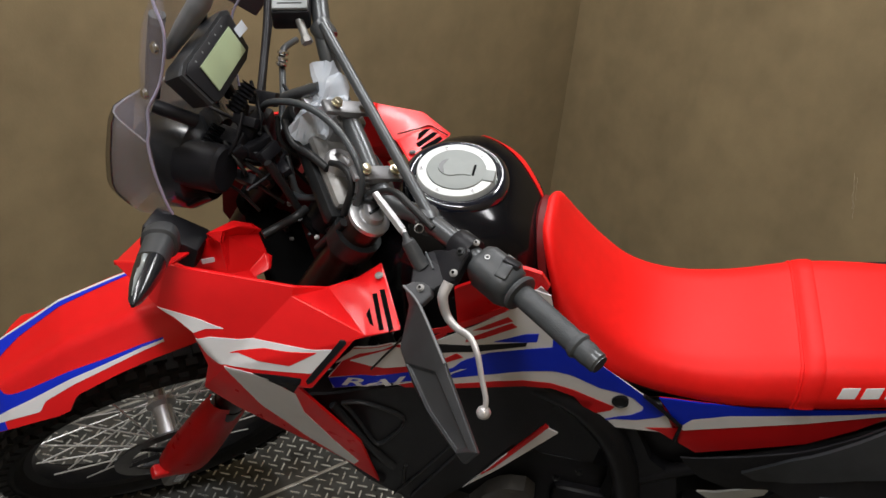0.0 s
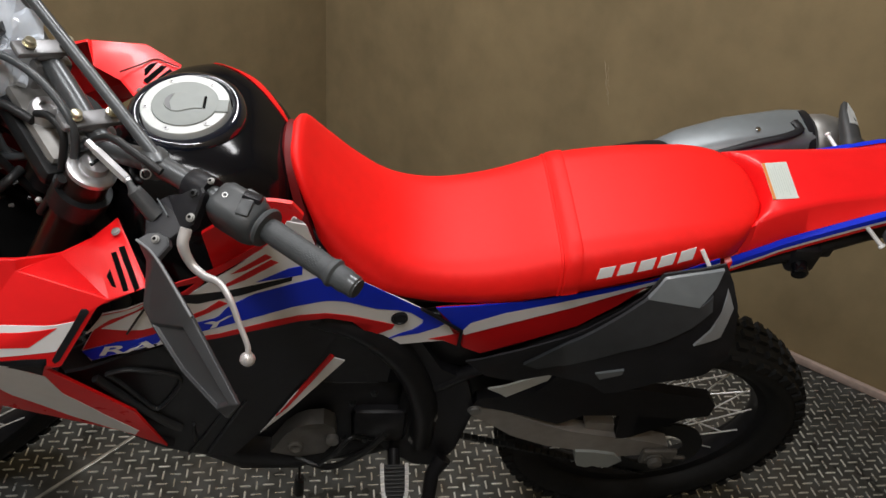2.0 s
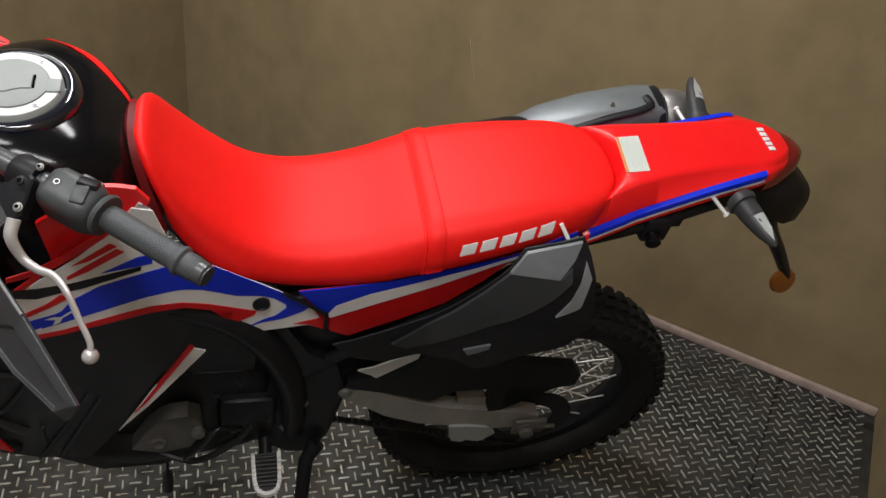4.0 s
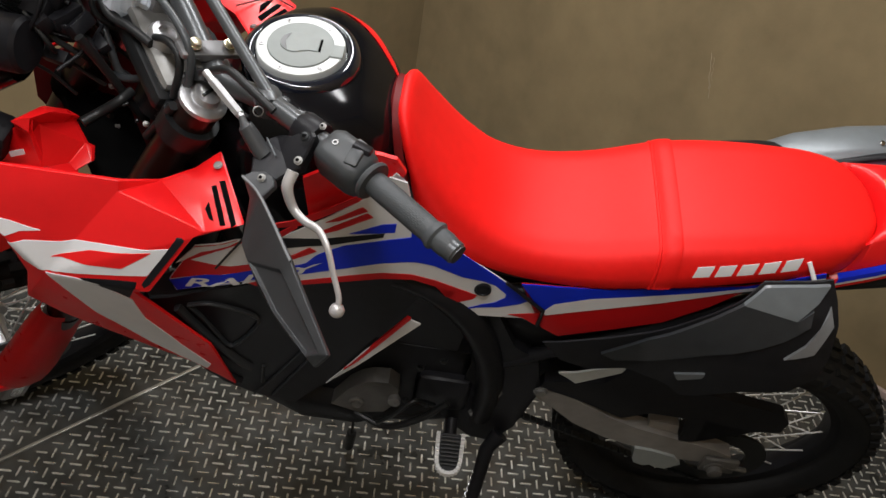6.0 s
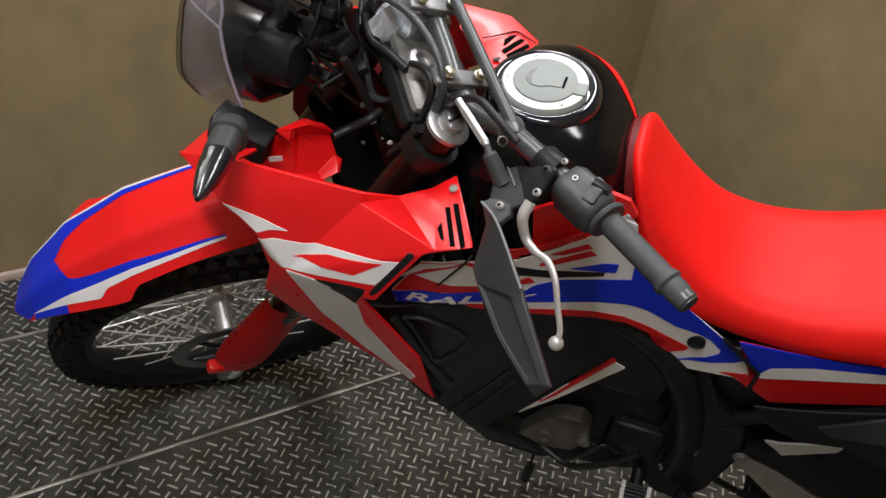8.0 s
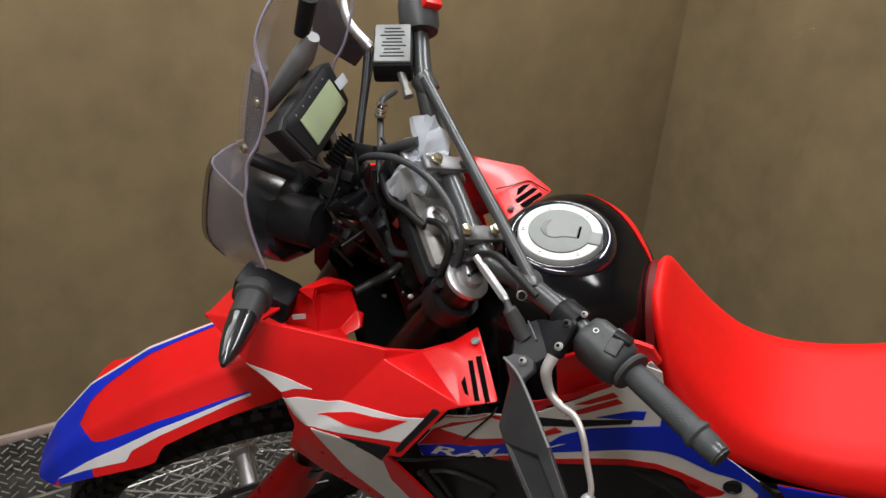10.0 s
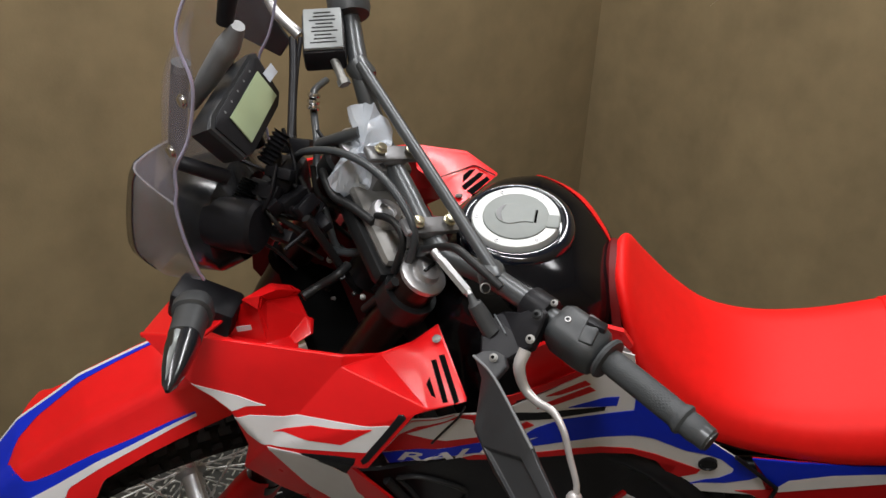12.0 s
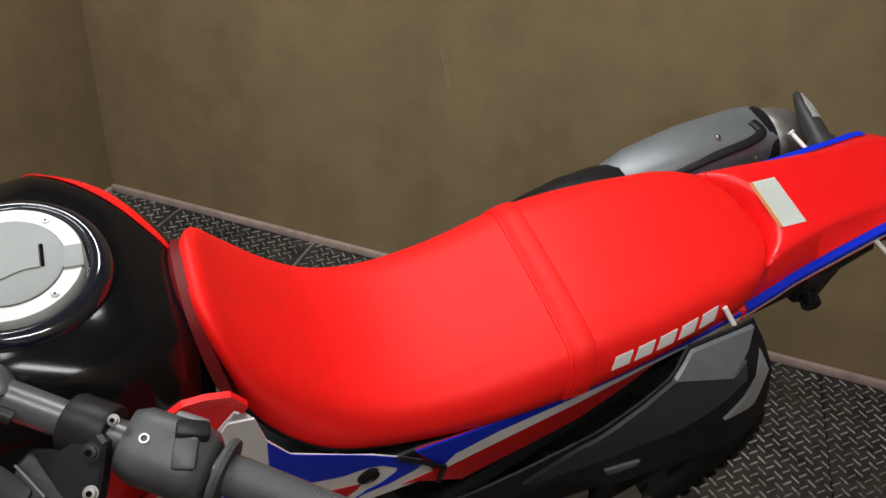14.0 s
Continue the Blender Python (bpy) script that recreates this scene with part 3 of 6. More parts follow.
for inn, out, mat, x0, x1, words in ((near_in, near_out, BLUE, -0.746, -0.345, "blue stripe"), (near_out, white_out, WHITE, -0.704, -0.345, "white stripe"), (white_out, near_edge, BLUE, -0.704, -0.632, "blue stripe"), (far_in, far_out, BLUE, -0.746, -0.345, "blue stripe"), (far_out, far_white, WHITE, -0.73, -0.345, "white stripe")):
    part("stripe", steer(fender_sheet(x0, x1, inn, out, 0.0012, 0.0005, 60, 8)), mat, fender, words)

# ---- seat, tank and tail ----
def body_ring(x, zt, zb, w, p=0.74, q=0.78, under=0.02, n=40):
    ring = []
    for a in np.linspace(0, 2 * math.pi, n, endpoint=False):
        c, s = math.cos(a), math.sin(a)
        y = w * math.copysign(abs(c) ** p, c)
        z = zb + (zt - zb) * abs(s) ** q if s >= 0 else zb - under * abs(s) ** 0.5
        ring.append((x, y, z))
    return ring


def resample(rows, per):
    a = np.array(rows, float)
    out = []
    for i in range(len(a) - 1):
        p0, p1, p2, p3 = a[max(i - 1, 0)], a[i], a[i + 1], a[min(i + 2, len(a) - 1)]
        for t in np.arange(per) / per:
            out.append(0.5 * (2 * p1 + (p2 - p0) * t + (2 * p0 - 5 * p1 + 4 * p2 - p3) * t * t + (3 * p1 - p0 - 3 * p2 + p3) * t ** 3))
    return out + [a[-1]]


SEAT = [(0.288, 1.050, 1.00, 0.03), (0.292, 1.068, 0.98, 0.06), (0.306, 1.074, 0.955, 0.086), (0.335, 1.034, 0.932, 0.100), (0.385, 0.975, 0.902, 0.110), (0.445, 0.928, 0.878, 0.116), (0.515, 0.914, 0.870, 0.121), (0.60, 0.928, 0.881, 0.128), (0.70, 0.968, 0.911, 0.133), (0.80, 0.990, 0.939, 0.127), (0.88, 1.001, 0.957, 0.115), (0.927, 1.004, 0.962, 0.100), (0.950, 1.004, 0.965, 0.084), (0.966, 1.003, 0.967, 0.064), (0.976, 1.001, 0.968, 0.044), (0.981, 0.996, 0.968, 0.026), (0.984, 0.985, 0.968, 0.012)]


def swept(ring, x, zt, zb):
    """Draws the sides of the saddle's nose back from its top."""
    f = float(np.interp(x, [0.27, 0.31, 0.41], [0.03, 0.03, 0.0]))
    return [(px_ + f * (1 - min(1.0, max(0.0, (z - zb) / (zt - zb)))), y, z) for px_, y, z in ring]


SADDLE = ([0, 12, 24, 32, 38, 44, 52, 66, 90], [0.985, 1.0, 0.97, 0.925, 0.88, 0.815, 0.65, 0.35, 0.0], [0.0, 0.14, 0.40, 0.62, 0.785, 0.915, 0.965, 0.988, 1.0])


BOXY = ([1.0, 1.0, 1.0, 0.985, 0.955, 0.90, 0.78, 0.47, 0.0], [0.0, 0.25, 0.5, 0.68, 0.80, 0.89, 0.95, 0.985, 1.0])


def seat_ring(x, zt, zb, w):
    """Rounded nose, then a flat top with soft creases over sloping sides, and a squarer end."""
    k = float(np.interp(x, [0.32, 0.47], [0, 1]))
    end = float(np.interp(x, [0.86, 0.95], [0, 1]))
    across = [a * (1 - end) + b * end for a, b in zip(SADDLE[1], BOXY[0])]
    height = [a * (1 - end) + b * end for a, b in zip(SADDLE[2], BOXY[1])]
    ring = []
    for (px_, y, z), a in zip(body_ring(x, zt, zb, w, p=0.6, q=0.66), np.linspace(0, 360, 40, endpoint=False)):
        if 0 <= a <= 180:
            q = min(a, 180 - a)
            y = y * (1 - k) + k * w * math.copysign(float(np.interp(q, SADDLE[0], across)), 90 - a)
            z = z * (1 - k) + k * (zb + (zt - zb) * float(np.interp(q, SADDLE[0], height)))
        ring.append((px_, y, z))
    return ring


seat = part("seat", loft([swept(seat_ring(*r), *r[:3]) for r in resample(SEAT, 4)]), SEAT_RED, bike, "long bright red vinyl saddle with a cross strap", sharp=70)
SX = [r[0] for r in SEAT]


def seat_at(x, grow=0.0):
    zt, zb, w = (float(np.interp(x, SX, [r[k] for r in SEAT])) for k in (1, 2, 3))
    return seat_ring(x, zt + grow, zb, w + grow)


part("strap", loft([seat_at(x, h) for x, h in ((0.6750, -0.002), (0.6758, 0.0024), (0.6785, 0.0030), (0.6800, 0.0014), (0.6812, 0.0014), (0.6828, 0.0030), (0.692, 0.0032), (0.7030, 0.0028), (0.7055, 0.0020), (0.7065, -0.002))]), SEAT_RED, seat, "sewn red strap across the saddle")
part("seat_base", loft([swept(body_ring(x - 0.006 if x < 0.3 else x, zb + 0.008, zb - float(np.interp(x, [0.4, 0.65], [0.014, 0.006])), w - float(np.interp(x, [0.42, 0.5, 0.6, 0.7], [0.001, 0.003, 0.006, 0.012])), under=0.012), x, zb + 0.03, zb + 0.02) for x, zt, zb, w in resample(SEAT, 3)]), BLACK, seat, "black lower edge of the saddle")
part("piping", loft([swept(body_ring(x, zt, zb, w), x, zt, zb) for x, zt, zb, w in ((0.277, 1.05, 0.99, 0.03), (0.279, 1.066, 0.975, 0.056), (0.286, 1.073, 0.95, 0.080), (0.298, 1.072, 0.945, 0.080))]), SHADED_RED, seat, "dark red front lip, shade put into its colour")

TANK = [(0.03, 1.02, 0.90, 0.06), (0.05, 1.045, 0.90, 0.085), (0.085, 1.083, 0.90, 0.112), (0.125, 1.1085, 0.90, 0.138), (0.18, 1.113, 0.90, 0.148), (0.235, 1.103, 0.90, 0.143), (0.268, 1.083, 0.90, 0.122), (0.292, 1.055, 0.90, 0.09), (0.308, 1.0, 0.90, 0.06)]
tank_rings = [[(x, y * (float(np.interp(x, [0.06, 0.13, 0.18, 0.27], [0.82, 1.0, 1.07, 0.86])) if y > 0 else 1.0), z) for x, y, z in body_ring(*r, p=0.45, q=0.5, under=0.01, n=56)] for r in resample(TANK, 5)]
tank = part("fuel_tank", loft(tank_rings), TANK_BLACK, bike, "glossy black fuel tank with a round silver cap", sharp=70)
CAP = Matrix.Translation((0.163, -0.008, 1.108)) @ Matrix.Rotation(radians(-1), 4, "Y") @ Matrix.Rotation(radians(3), 4, "X")
up = (CAP.to_3x3() @ Vector((0, 0, 1))).normalized()


def on_cap(x, y, z=0.0):
    return CAP @ Vector((x, y, z))


part("cap_collar", lathe([(0.0768, -0.016), (0.0766, -0.002), (0.0756, 0.0035), (0.0735, 0.0078), (0.0705, 0.0108), (0.067, 0.0124), (0.0632, 0.0126), (0.0605, 0.0112), (0.0592, 0.008), (0.0585, 0.002)], on_cap(0, 0), up, 64), COLLAR, tank, "raised glossy black collar round the cap", sharp=60)
cap = part("fuel_cap", lathe([(0.0565, 0.0), (0.0565, 0.0145), (0.0552, 0.0165), (0.0425, 0.0165), (0.0415, 0.015)], on_cap(0, 0), up, 64), CAP_RING, tank, "round silver fuel cap ring")
part("cap_disc", lathe([(0.0418, 0.010), (0.0418, 0.0180), (0.0400, 0.0190), (0.0, 0.0192)], on_cap(0, 0), up, 48), CAP_DISC, cap, "grey cap lid")
for a in (52, 118, 188, 250, 310):
    c0 = on_cap(0.0492 * math.cos(radians(a)), 0.0492 * math.sin(radians(a)), 0.016)
    screw = part("cap_bolt", bolt(c0 - up * 0.0006, up, 0.0036, 0.0018), SILVER, cap)
    part("bolt_socket", lathe([(0.0013, 0.0), (0.0013, 0.0003)], c0 + up * 0.0013, up, 6), COVER_GREY, screw)
# raised key flap: round thumb end, narrow waist, square tail
FLAP_LINE = [(0.024, 0.012), (0.013, 0.012)] + [(-0.008 + 0.0185 * math.cos(q), 0.0185 * math.sin(q)) for q in np.linspace(radians(55), radians(305), 20)] + [(0.013, -0.012), (0.024, -0.012)]
flap = bmesh.new()
low = [flap.verts.new(on_cap(x, y, 0.0188)) for x, y in FLAP_LINE]
top = [flap.verts.new(on_cap(x * 0.97, y * 0.96, 0.0206)) for x, y in FLAP_LINE]
flap.faces.new(top)
for k in range(len(low)):
    n = (k + 1) % len(low)
    flap.faces.new((low[k], low[n], top[n], top[k]))
part("key_flap", flap, CAP_DISC, cap, "grey key flap", sharp=30)
arc = np.linspace(radians(112), radians(248), 17)
crescent = [(-0.008 + 0.0172 * math.cos(q), 0.0172 * math.sin(q)) for q in arc]
crescent += [(-0.008 + (0.0168 - 0.0062 * math.sin((q - arc[0]) / (arc[-1] - arc[0]) * math.pi)) * math.cos(q), (0.0168 - 0.0062 * math.sin((q - arc[0]) / (arc[-1] - arc[0]) * math.pi)) * math.sin(q)) for q in reversed(arc)]
# Darker grey crescent paints the curved shadow at the flap's thumb end.
part("thumb_shade", loft([[on_cap(x, y, h) for x, y in crescent] for h in (0.0195, 0.0209)]), GREY_LIGHT, cap, "darker crescent painted for the shade of the thumb hollow")
part("key_slot", block((0.0026, 0.022, 0.003), CAP @ Matrix.Translation((0.0255, 0.0, 0.0196)), 0.0006), VOID, cap)
part("latch", block((0.016, 0.023, 0.005), CAP @ Matrix.Translation((0.0475, -0.004, 0.0164)), 0.0015), CAP_DISC, cap, "grey hinge of the cap")
tree = BVHTree.FromPolygons([v.co for v in tank.data.vertices], [p.vertices for p in tank.data.polygons])
blade = []
for x, y, half in resample([(0.172, 0.130, 0.0004), (0.190, 0.120, 0.0030), (0.208, 0.110, 0.0048), (0.230, 0.092, 0.0062), (0.250, 0.073, 0.0062), (0.272, 0.050, 0.0045), (0.290, 0.030, 0.002)], 6):
    row = []
    for k in (-1, -0.5, 0, 0.5, 1):
        spot = tree.ray_cast((x + 0.7 * half * k, y + 0.7 * half * k, 2), (0, 0, -1))[0]
        row.append(spot + Vector((0.0003, 0.0006, 0.0018)))
    blade.append(row)
g = loft(blade, closed=False)
bmesh.ops.recalc_face_normals(g, faces=g.faces[:])
bmesh.ops.solidify(g, geom=g.faces[:], thickness=0.001)
part("tank_stripe", g, RED, tank, "thin red blade along the tank edge", sharp=60)

# x, height of the raised middle, height of the edge, half width, half width of the middle
TAIL = [(0.925, 0.990, 0.940, 0.104, 0.080), (0.945, 0.999, 0.949, 0.102, 0.077), (0.965, 1.006, 0.957, 0.099, 0.073), (0.985, 1.0130, 0.965, 0.096, 0.068), (1.006, 1.0190, 0.973, 0.092, 0.064), (1.06, 1.029, 0.992, 0.086, 0.056), (1.12, 1.037, 1.013, 0.080, 0.052), (1.17, 1.043, 1.030, 0.076, 0.052), (1.205, 1.047, 1.040, 0.072, 0.052), (1.245, 1.049, 1.042, 0.052, 0.038), (1.266, 1.047, 1.040, 0.030, 0.018)]


def tail_ring(x, zc, ze, w, wp):
    """The middle drops in a curved step where the end of the saddle sits in it."""
    half = [(w - 0.012, ze - 0.026), (w, ze - 0.022), (w, ze - 0.003), (w - 0.003, ze), (w - 0.010, ze + 0.001), (wp + 0.005, zc - 0.004), (wp, zc - 0.001)] + [(wp * k, zc + 0.001 * (1 - k)) for k in (0.92, 0.84, 0.74, 0.62, 0.48, 0.34, 0.18)]
    ring = [(y, z) for y, z in half] + [(0, zc + 0.001)] + [(-y, z) for y, z in reversed(half)]
    out = []
    for y, z in ring:
        rise = min(1.0, max(0.0, (x - 0.978 + 0.030 * (y / 0.065) ** 2) / 0.022))
        low = min(z, 0.962)
        out.append((x, y, low + (z - low) * rise * rise * (3 - 2 * rise) if z > ze + 0.003 else z))
    return out


tail = part("tail_cowl", loft([tail_ring(*r) for r in resample(TAIL, 9)]), RED, bike, "long red tail cowl with a raised middle", sharp=62)
part("tail_lamp", loft([body_ring(*r, p=0.6, q=0.6, under=0.012) for r in resample([(1.218, 1.036, 1.004, 0.066), (1.25, 1.042, 1.006, 0.056), (1.284, 1.042, 1.01, 0.036), (1.303, 1.034, 1.018, 0.012)], 3)]), DEEP_RED, tail, "dark red tail lamp lens", sharp=70)
part("under_tray", loft([body_ring(*r, p=0.5, q=0.5, under=0.03) for r in ((0.92, 0.93, 0.90, 0.085), (1.05, 0.97, 0.94, 0.07), (1.2, 1.012, 0.975, 0.056), (1.28, 1.0, 0.955, 0.045))]), BLACK, tail, "black rear mudguard")

# ---- side fairings and their graphics ----


def surface_of(ob, side=-1):
    """The depth y of an object's outer face over (x, z)."""
    tree = BVHTree.FromPolygons([v.co for v in ob.data.vertices], [p.vertices for p in ob.data.polygons])

    def depth(x, z):
        hit = tree.ray_cast((x, side * 1.0, z), (0, -side, 0))[0]
        if hit is None:
            hit = tree.find_nearest((x, side * 0.25, z))[0]
        return hit.y
    return depth


SHROUD = [(-0.32, -0.165, 0.975), (-0.213, -0.19, 1.018), (-0.021, -0.195, 1.027), (-0.023, -0.2, 1.013), (0.096, -0.245, 1.016), (0.083, -0.125, 1.029), (0.056, -0.151, 1.019), (0.018, -0.165, 1.004), (0.14, -0.235, 1.028), (-0.219, -0.228, 0.972), (-0.162, -0.243, 0.946), (-0.15, -0.245, 0.88), (-0.174, -0.235, 0.806), (-0.126, -0.235, 0.77), (0.036, -0.225, 0.67), (0.095, -0.22, 0.611), (0.075, -0.24, 0.752), (0.001, -0.268, 0.902), (0.023, -0.272, 0.914), (0.081, -0.247, 1.005), (-0.114, -0.26, 0.904)]
n_vent = (Vector(SHROUD[5]) - Vector(SHROUD[4])).cross(Vector(SHROUD[8]) - Vector(SHROUD[4])).normalized()
SIDE = [(0, 1, 9), (1, 2, 3, 9), (9, 3, 10), (3, 20, 10), (3, 4, 19, 20), (19, 18, 20), (10, 20, 11), (20, 18, 17), (11, 20, 12), (20, 17, 13, 12), (17, 16, 14, 13), (16, 15, 14)]
FLAP = [(2, 7, 3), (7, 6, 4, 3), (6, 5, 8, 4), (19, 4, 8)]
shrouds = []
for s in (-1, 1):
    vs = [Vector((x - (0.02 if s > 0 else 0), y * -s, z)) for x, y, z in SHROUD]
    if s > 0:  # the far one's corners are placed to fit the camera's view
        for k, p in ((2, (-0.022, 0.212, 1.064)), (3, (-0.022, 0.222, 1.056)), (4, (0.058, 0.226, 1.05)), (8, (0.111, 0.205, 1.029)), (5, (0.063, 0.119, 1.026)), (6, (0.03, 0.16, 1.034)), (7, (-0.01, 0.178, 1.045)), (19, (0.07, 0.226, 1.0))):
            vs[k] = Vector(p)
    shrouds.append(part("side_fairing", shell(vs, SIDE + FLAP, (0, -s * 1.0, -0.2), 0.006, 0.006 if s < 0 else 0.003), RED, bike, "faceted red side fairing with white flash graphics" if s < 0 else "faceted red side fairing seen past the tank", sharp=25))
left = shrouds[0]
on_left = surface_of(left)
for pts, mat, words, lift in (
    ([(-0.217, 0.971), (-0.188, 0.961), (-0.16, 0.947), (-0.142, 0.955), (-0.117, 0.958), (-0.152, 0.965), (-0.181, 0.968)], WHITE, "white flash", 0.001),
    ([(-0.159, 0.937), (-0.137, 0.944), (-0.094, 0.946), (-0.025, 0.962), (0.026, 0.974), (0.057, 0.984), (0.043, 0.97), (0.021, 0.937), (-0.02, 0.927), (-0.07, 0.916), (-0.124, 0.907), (-0.143, 0.912)], WHITE, "white flash", 0.001),
    ([(-0.106, 0.927), (-0.084, 0.935), (-0.054, 0.948), (-0.023, 0.956), (0.028, 0.971), (-0.012, 0.939), (-0.054, 0.933)], RED, "red flash inside the white", 0.0018),
    ([(-0.114, 0.906), (-0.073, 0.909), (-0.045, 0.906), (-0.022, 0.888), (-0.008, 0.879), (-0.005, 0.818), (0.03, 0.736), (0.065, 0.677), (0.056, 0.659), (0.023, 0.687), (-0.02, 0.73), (-0.075, 0.804), (-0.097, 0.861)], WHITE, "white flash", 0.001),
    ([(-0.068, 0.91), (-0.019, 0.92), (0.007, 0.924), (0.005, 0.915), (-0.004, 0.907), (-0.01, 0.882), (-0.022, 0.892), (-0.045, 0.906)], BLACK, "black gap", 0.001),
    # Dark strip laid on in place of the slot's shaded opening.
    ([(0.06, 0.998), (0.067, 1), (0.07, 0.998), (0.024, 0.926), (0.017, 0.92), (0.014, 0.924)], BLACK, "dark strip painted for the open air slot", 0.0022),
):
    part("decal", slab(pts, on_left, 0.0005, 0.005, lift), mat, left, words)
SLOTS = [(0.094, -0.171, 1.026), (0.101, -0.169, 1.027), (0.131, -0.234, 1.026), (0.126, -0.238, 1.024), (0.086, -0.178, 1.023), (0.092, -0.176, 1.024), (0.118, -0.235, 1.023), (0.112, -0.236, 1.021), (0.087, -0.211, 1.018), (0.089, -0.201, 1.02), (0.102, -0.229, 1.02), (0.096, -0.226, 1.019)]


def vent(q, side, n):
    # The dark patch stands for shade inside; no opening is cut.
    lay = [[Vector(p) + n * h for p in q] for h in (0.0012, -0.004)]
    part("vent_slot", loft(lay), VOID, side, "dark patch painted for the shade in a vent slot")


for k in range(0, 12, 4):
    vent(SLOTS[k:k + 4], shrouds[0], n_vent if n_vent.z > 0 else -n_vent)
FAR_SLOTS = [(0.061, 0.180, 1.036), (0.068, 0.192, 1.037), (0.077, 0.199, 1.036), (0.063, 0.170, 1.034), (0.063, 0.158, 1.032), (0.083, 0.195, 1.033), (0.090, 0.195, 1.032), (0.069, 0.154, 1.029), (0.072, 0.152, 1.029), (0.096, 0.191, 1.030), (0.101, 0.187, 1.028), (0.081, 0.147, 1.026)]
for k in range(0, 12, 4):
    vent(FAR_SLOTS[k:k + 4], shrouds[1], Vector((-0.1, -0.25, 0.95)))
for s in (-1, 1):
    x, y, z = SHROUD[5]
    part("fairing_screw", bolt((0.062, 0.136, 1.0305) if s > 0 else (x + 0.004, y - 0.024, z + 0.0025), (-0.15, 0.2 * s, 1), 0.0044, 0.0022), DARK_ALU, shrouds[s > 0])

part("panel_gap", sweep([(0.03, 0.163, 1.0425), (0.055, 0.186, 1.0405), (0.071, 0.201, 1.0405), (0.078, 0.203, 1.0395), (0.108, 0.196, 1.031)], 0.0011, 6, smooth=False), SHADED_RED, shrouds[1], "dark line of a panel joint")

# panels between fairing, tank and saddle
panel_depth = lambda x, z: float(np.interp(x, [0.1, 0.2, 0.3, 0.45, 0.6, 0.9], [-0.215, -0.19, -0.165, -0.132, -0.125, -0.115]))
TANK_PANEL = [(0.024, 0.868), (0.067, 0.948), (0.12, 0.966), (0.17, 0.965), (0.234, 1.005), (0.28, 1.04), (0.301, 1.073)] + [(0.323, 1.063), (0.334, 1.017), (0.357, 0.971), (0.427, 0.903)] + [(0.451, 0.882), (0.489, 0.853), (0.548, 0.8), (0.547, 0.76), (0.52, 0.776), (0.455, 0.77), (0.404, 0.814), (0.412, 0.832), (0.381, 0.848), (0.347, 0.866), (0.307, 0.87), (0.269, 0.868), (0.2, 0.865), (0.138, 0.868), (0.119, 0.877), (0.075, 0.863), (0.03, 0.843)]
side_panel = part("side_panel", slab(TANK_PANEL, panel_depth, 0.002, 0.03), WHITE, bike, "white side panel with red and blue stripes", sharp=30)
for pts, mat, words, lift in (
    ([(0.123, 0.879), (0.199, 0.874), (0.267, 0.881), (0.305, 0.883), (0.344, 0.878), (0.378, 0.863), (0.414, 0.841), (0.444, 0.823), (0.44, 0.814), (0.418, 0.807), (0.403, 0.815), (0.412, 0.832), (0.381, 0.848), (0.347, 0.866), (0.307, 0.87), (0.269, 0.868), (0.2, 0.865), (0.138, 0.868)], RED_DECAL, "thin red line", 0.0009),
    ([(0.498, 0.782), (0.55, 0.796), (0.547, 0.76), (0.52, 0.778)], RED_DECAL, "red corner", 0.0009),
    ([(0.025, 0.869), (0.067, 0.947), (0.12, 0.965), (0.149, 0.963), (0.159, 0.942), (0.161, 0.908), (0.075, 0.89)], RED_DECAL, "red field", 0.0009),
    ([(0.038, 0.906), (0.067, 0.946), (0.127, 0.967), (0.111, 0.956), (0.075, 0.939), (0.052, 0.918)], WHITE, "white flash", 0.0017),
    ([(0.06, 0.919), (0.095, 0.944), (0.127, 0.96), (0.142, 0.954), (0.151, 0.919), (0.11, 0.914)], WHITE, "white flash", 0.0017),
    ([(0.159, 0.994), (0.187, 0.999), (0.223, 1.016), (0.264, 1.041), (0.269, 1.033), (0.231, 1.008), (0.198, 0.99), (0.158, 0.986)], RED_DECAL, "red stripe", 0.0009),
    ([(0.228, 0.994), (0.272, 1.021), (0.279, 1.013), (0.245, 0.996)], RED_DECAL, "red stripe", 0.0009),
    ([(0.22, 0.976), (0.278, 1.009), (0.286, 1.001), (0.243, 0.978), (0.219, 0.97)], RED_DECAL, "red stripe", 0.0009),
    ([(0.163, 0.971), (0.189, 0.99), (0.194, 0.986), (0.174, 0.968)], RED_DECAL, "red stripe", 0.0009),
    ([(0.257, 0.97), (0.298, 0.986), (0.316, 0.987), (0.315, 0.97), (0.296, 0.969)], BLUE, "blue tip", 0.0009),
    ([(0.158, 0.97), (0.185, 0.965), (0.222, 0.962), (0.302, 0.968), (0.301, 0.961), (0.234, 0.949), (0.208, 0.949), (0.182, 0.947), (0.158, 0.957)], BLACK, "dark panel gap", 0.0013),
    ([(0.165, 0.923), (0.19, 0.932), (0.208, 0.945), (0.217, 0.937), (0.192, 0.925), (0.165, 0.915)], RED_DECAL, "red stripe", 0.0017),
):
    part("decal", slab(pts, panel_depth, 0.001, 0.02, lift), mat, side_panel, words)
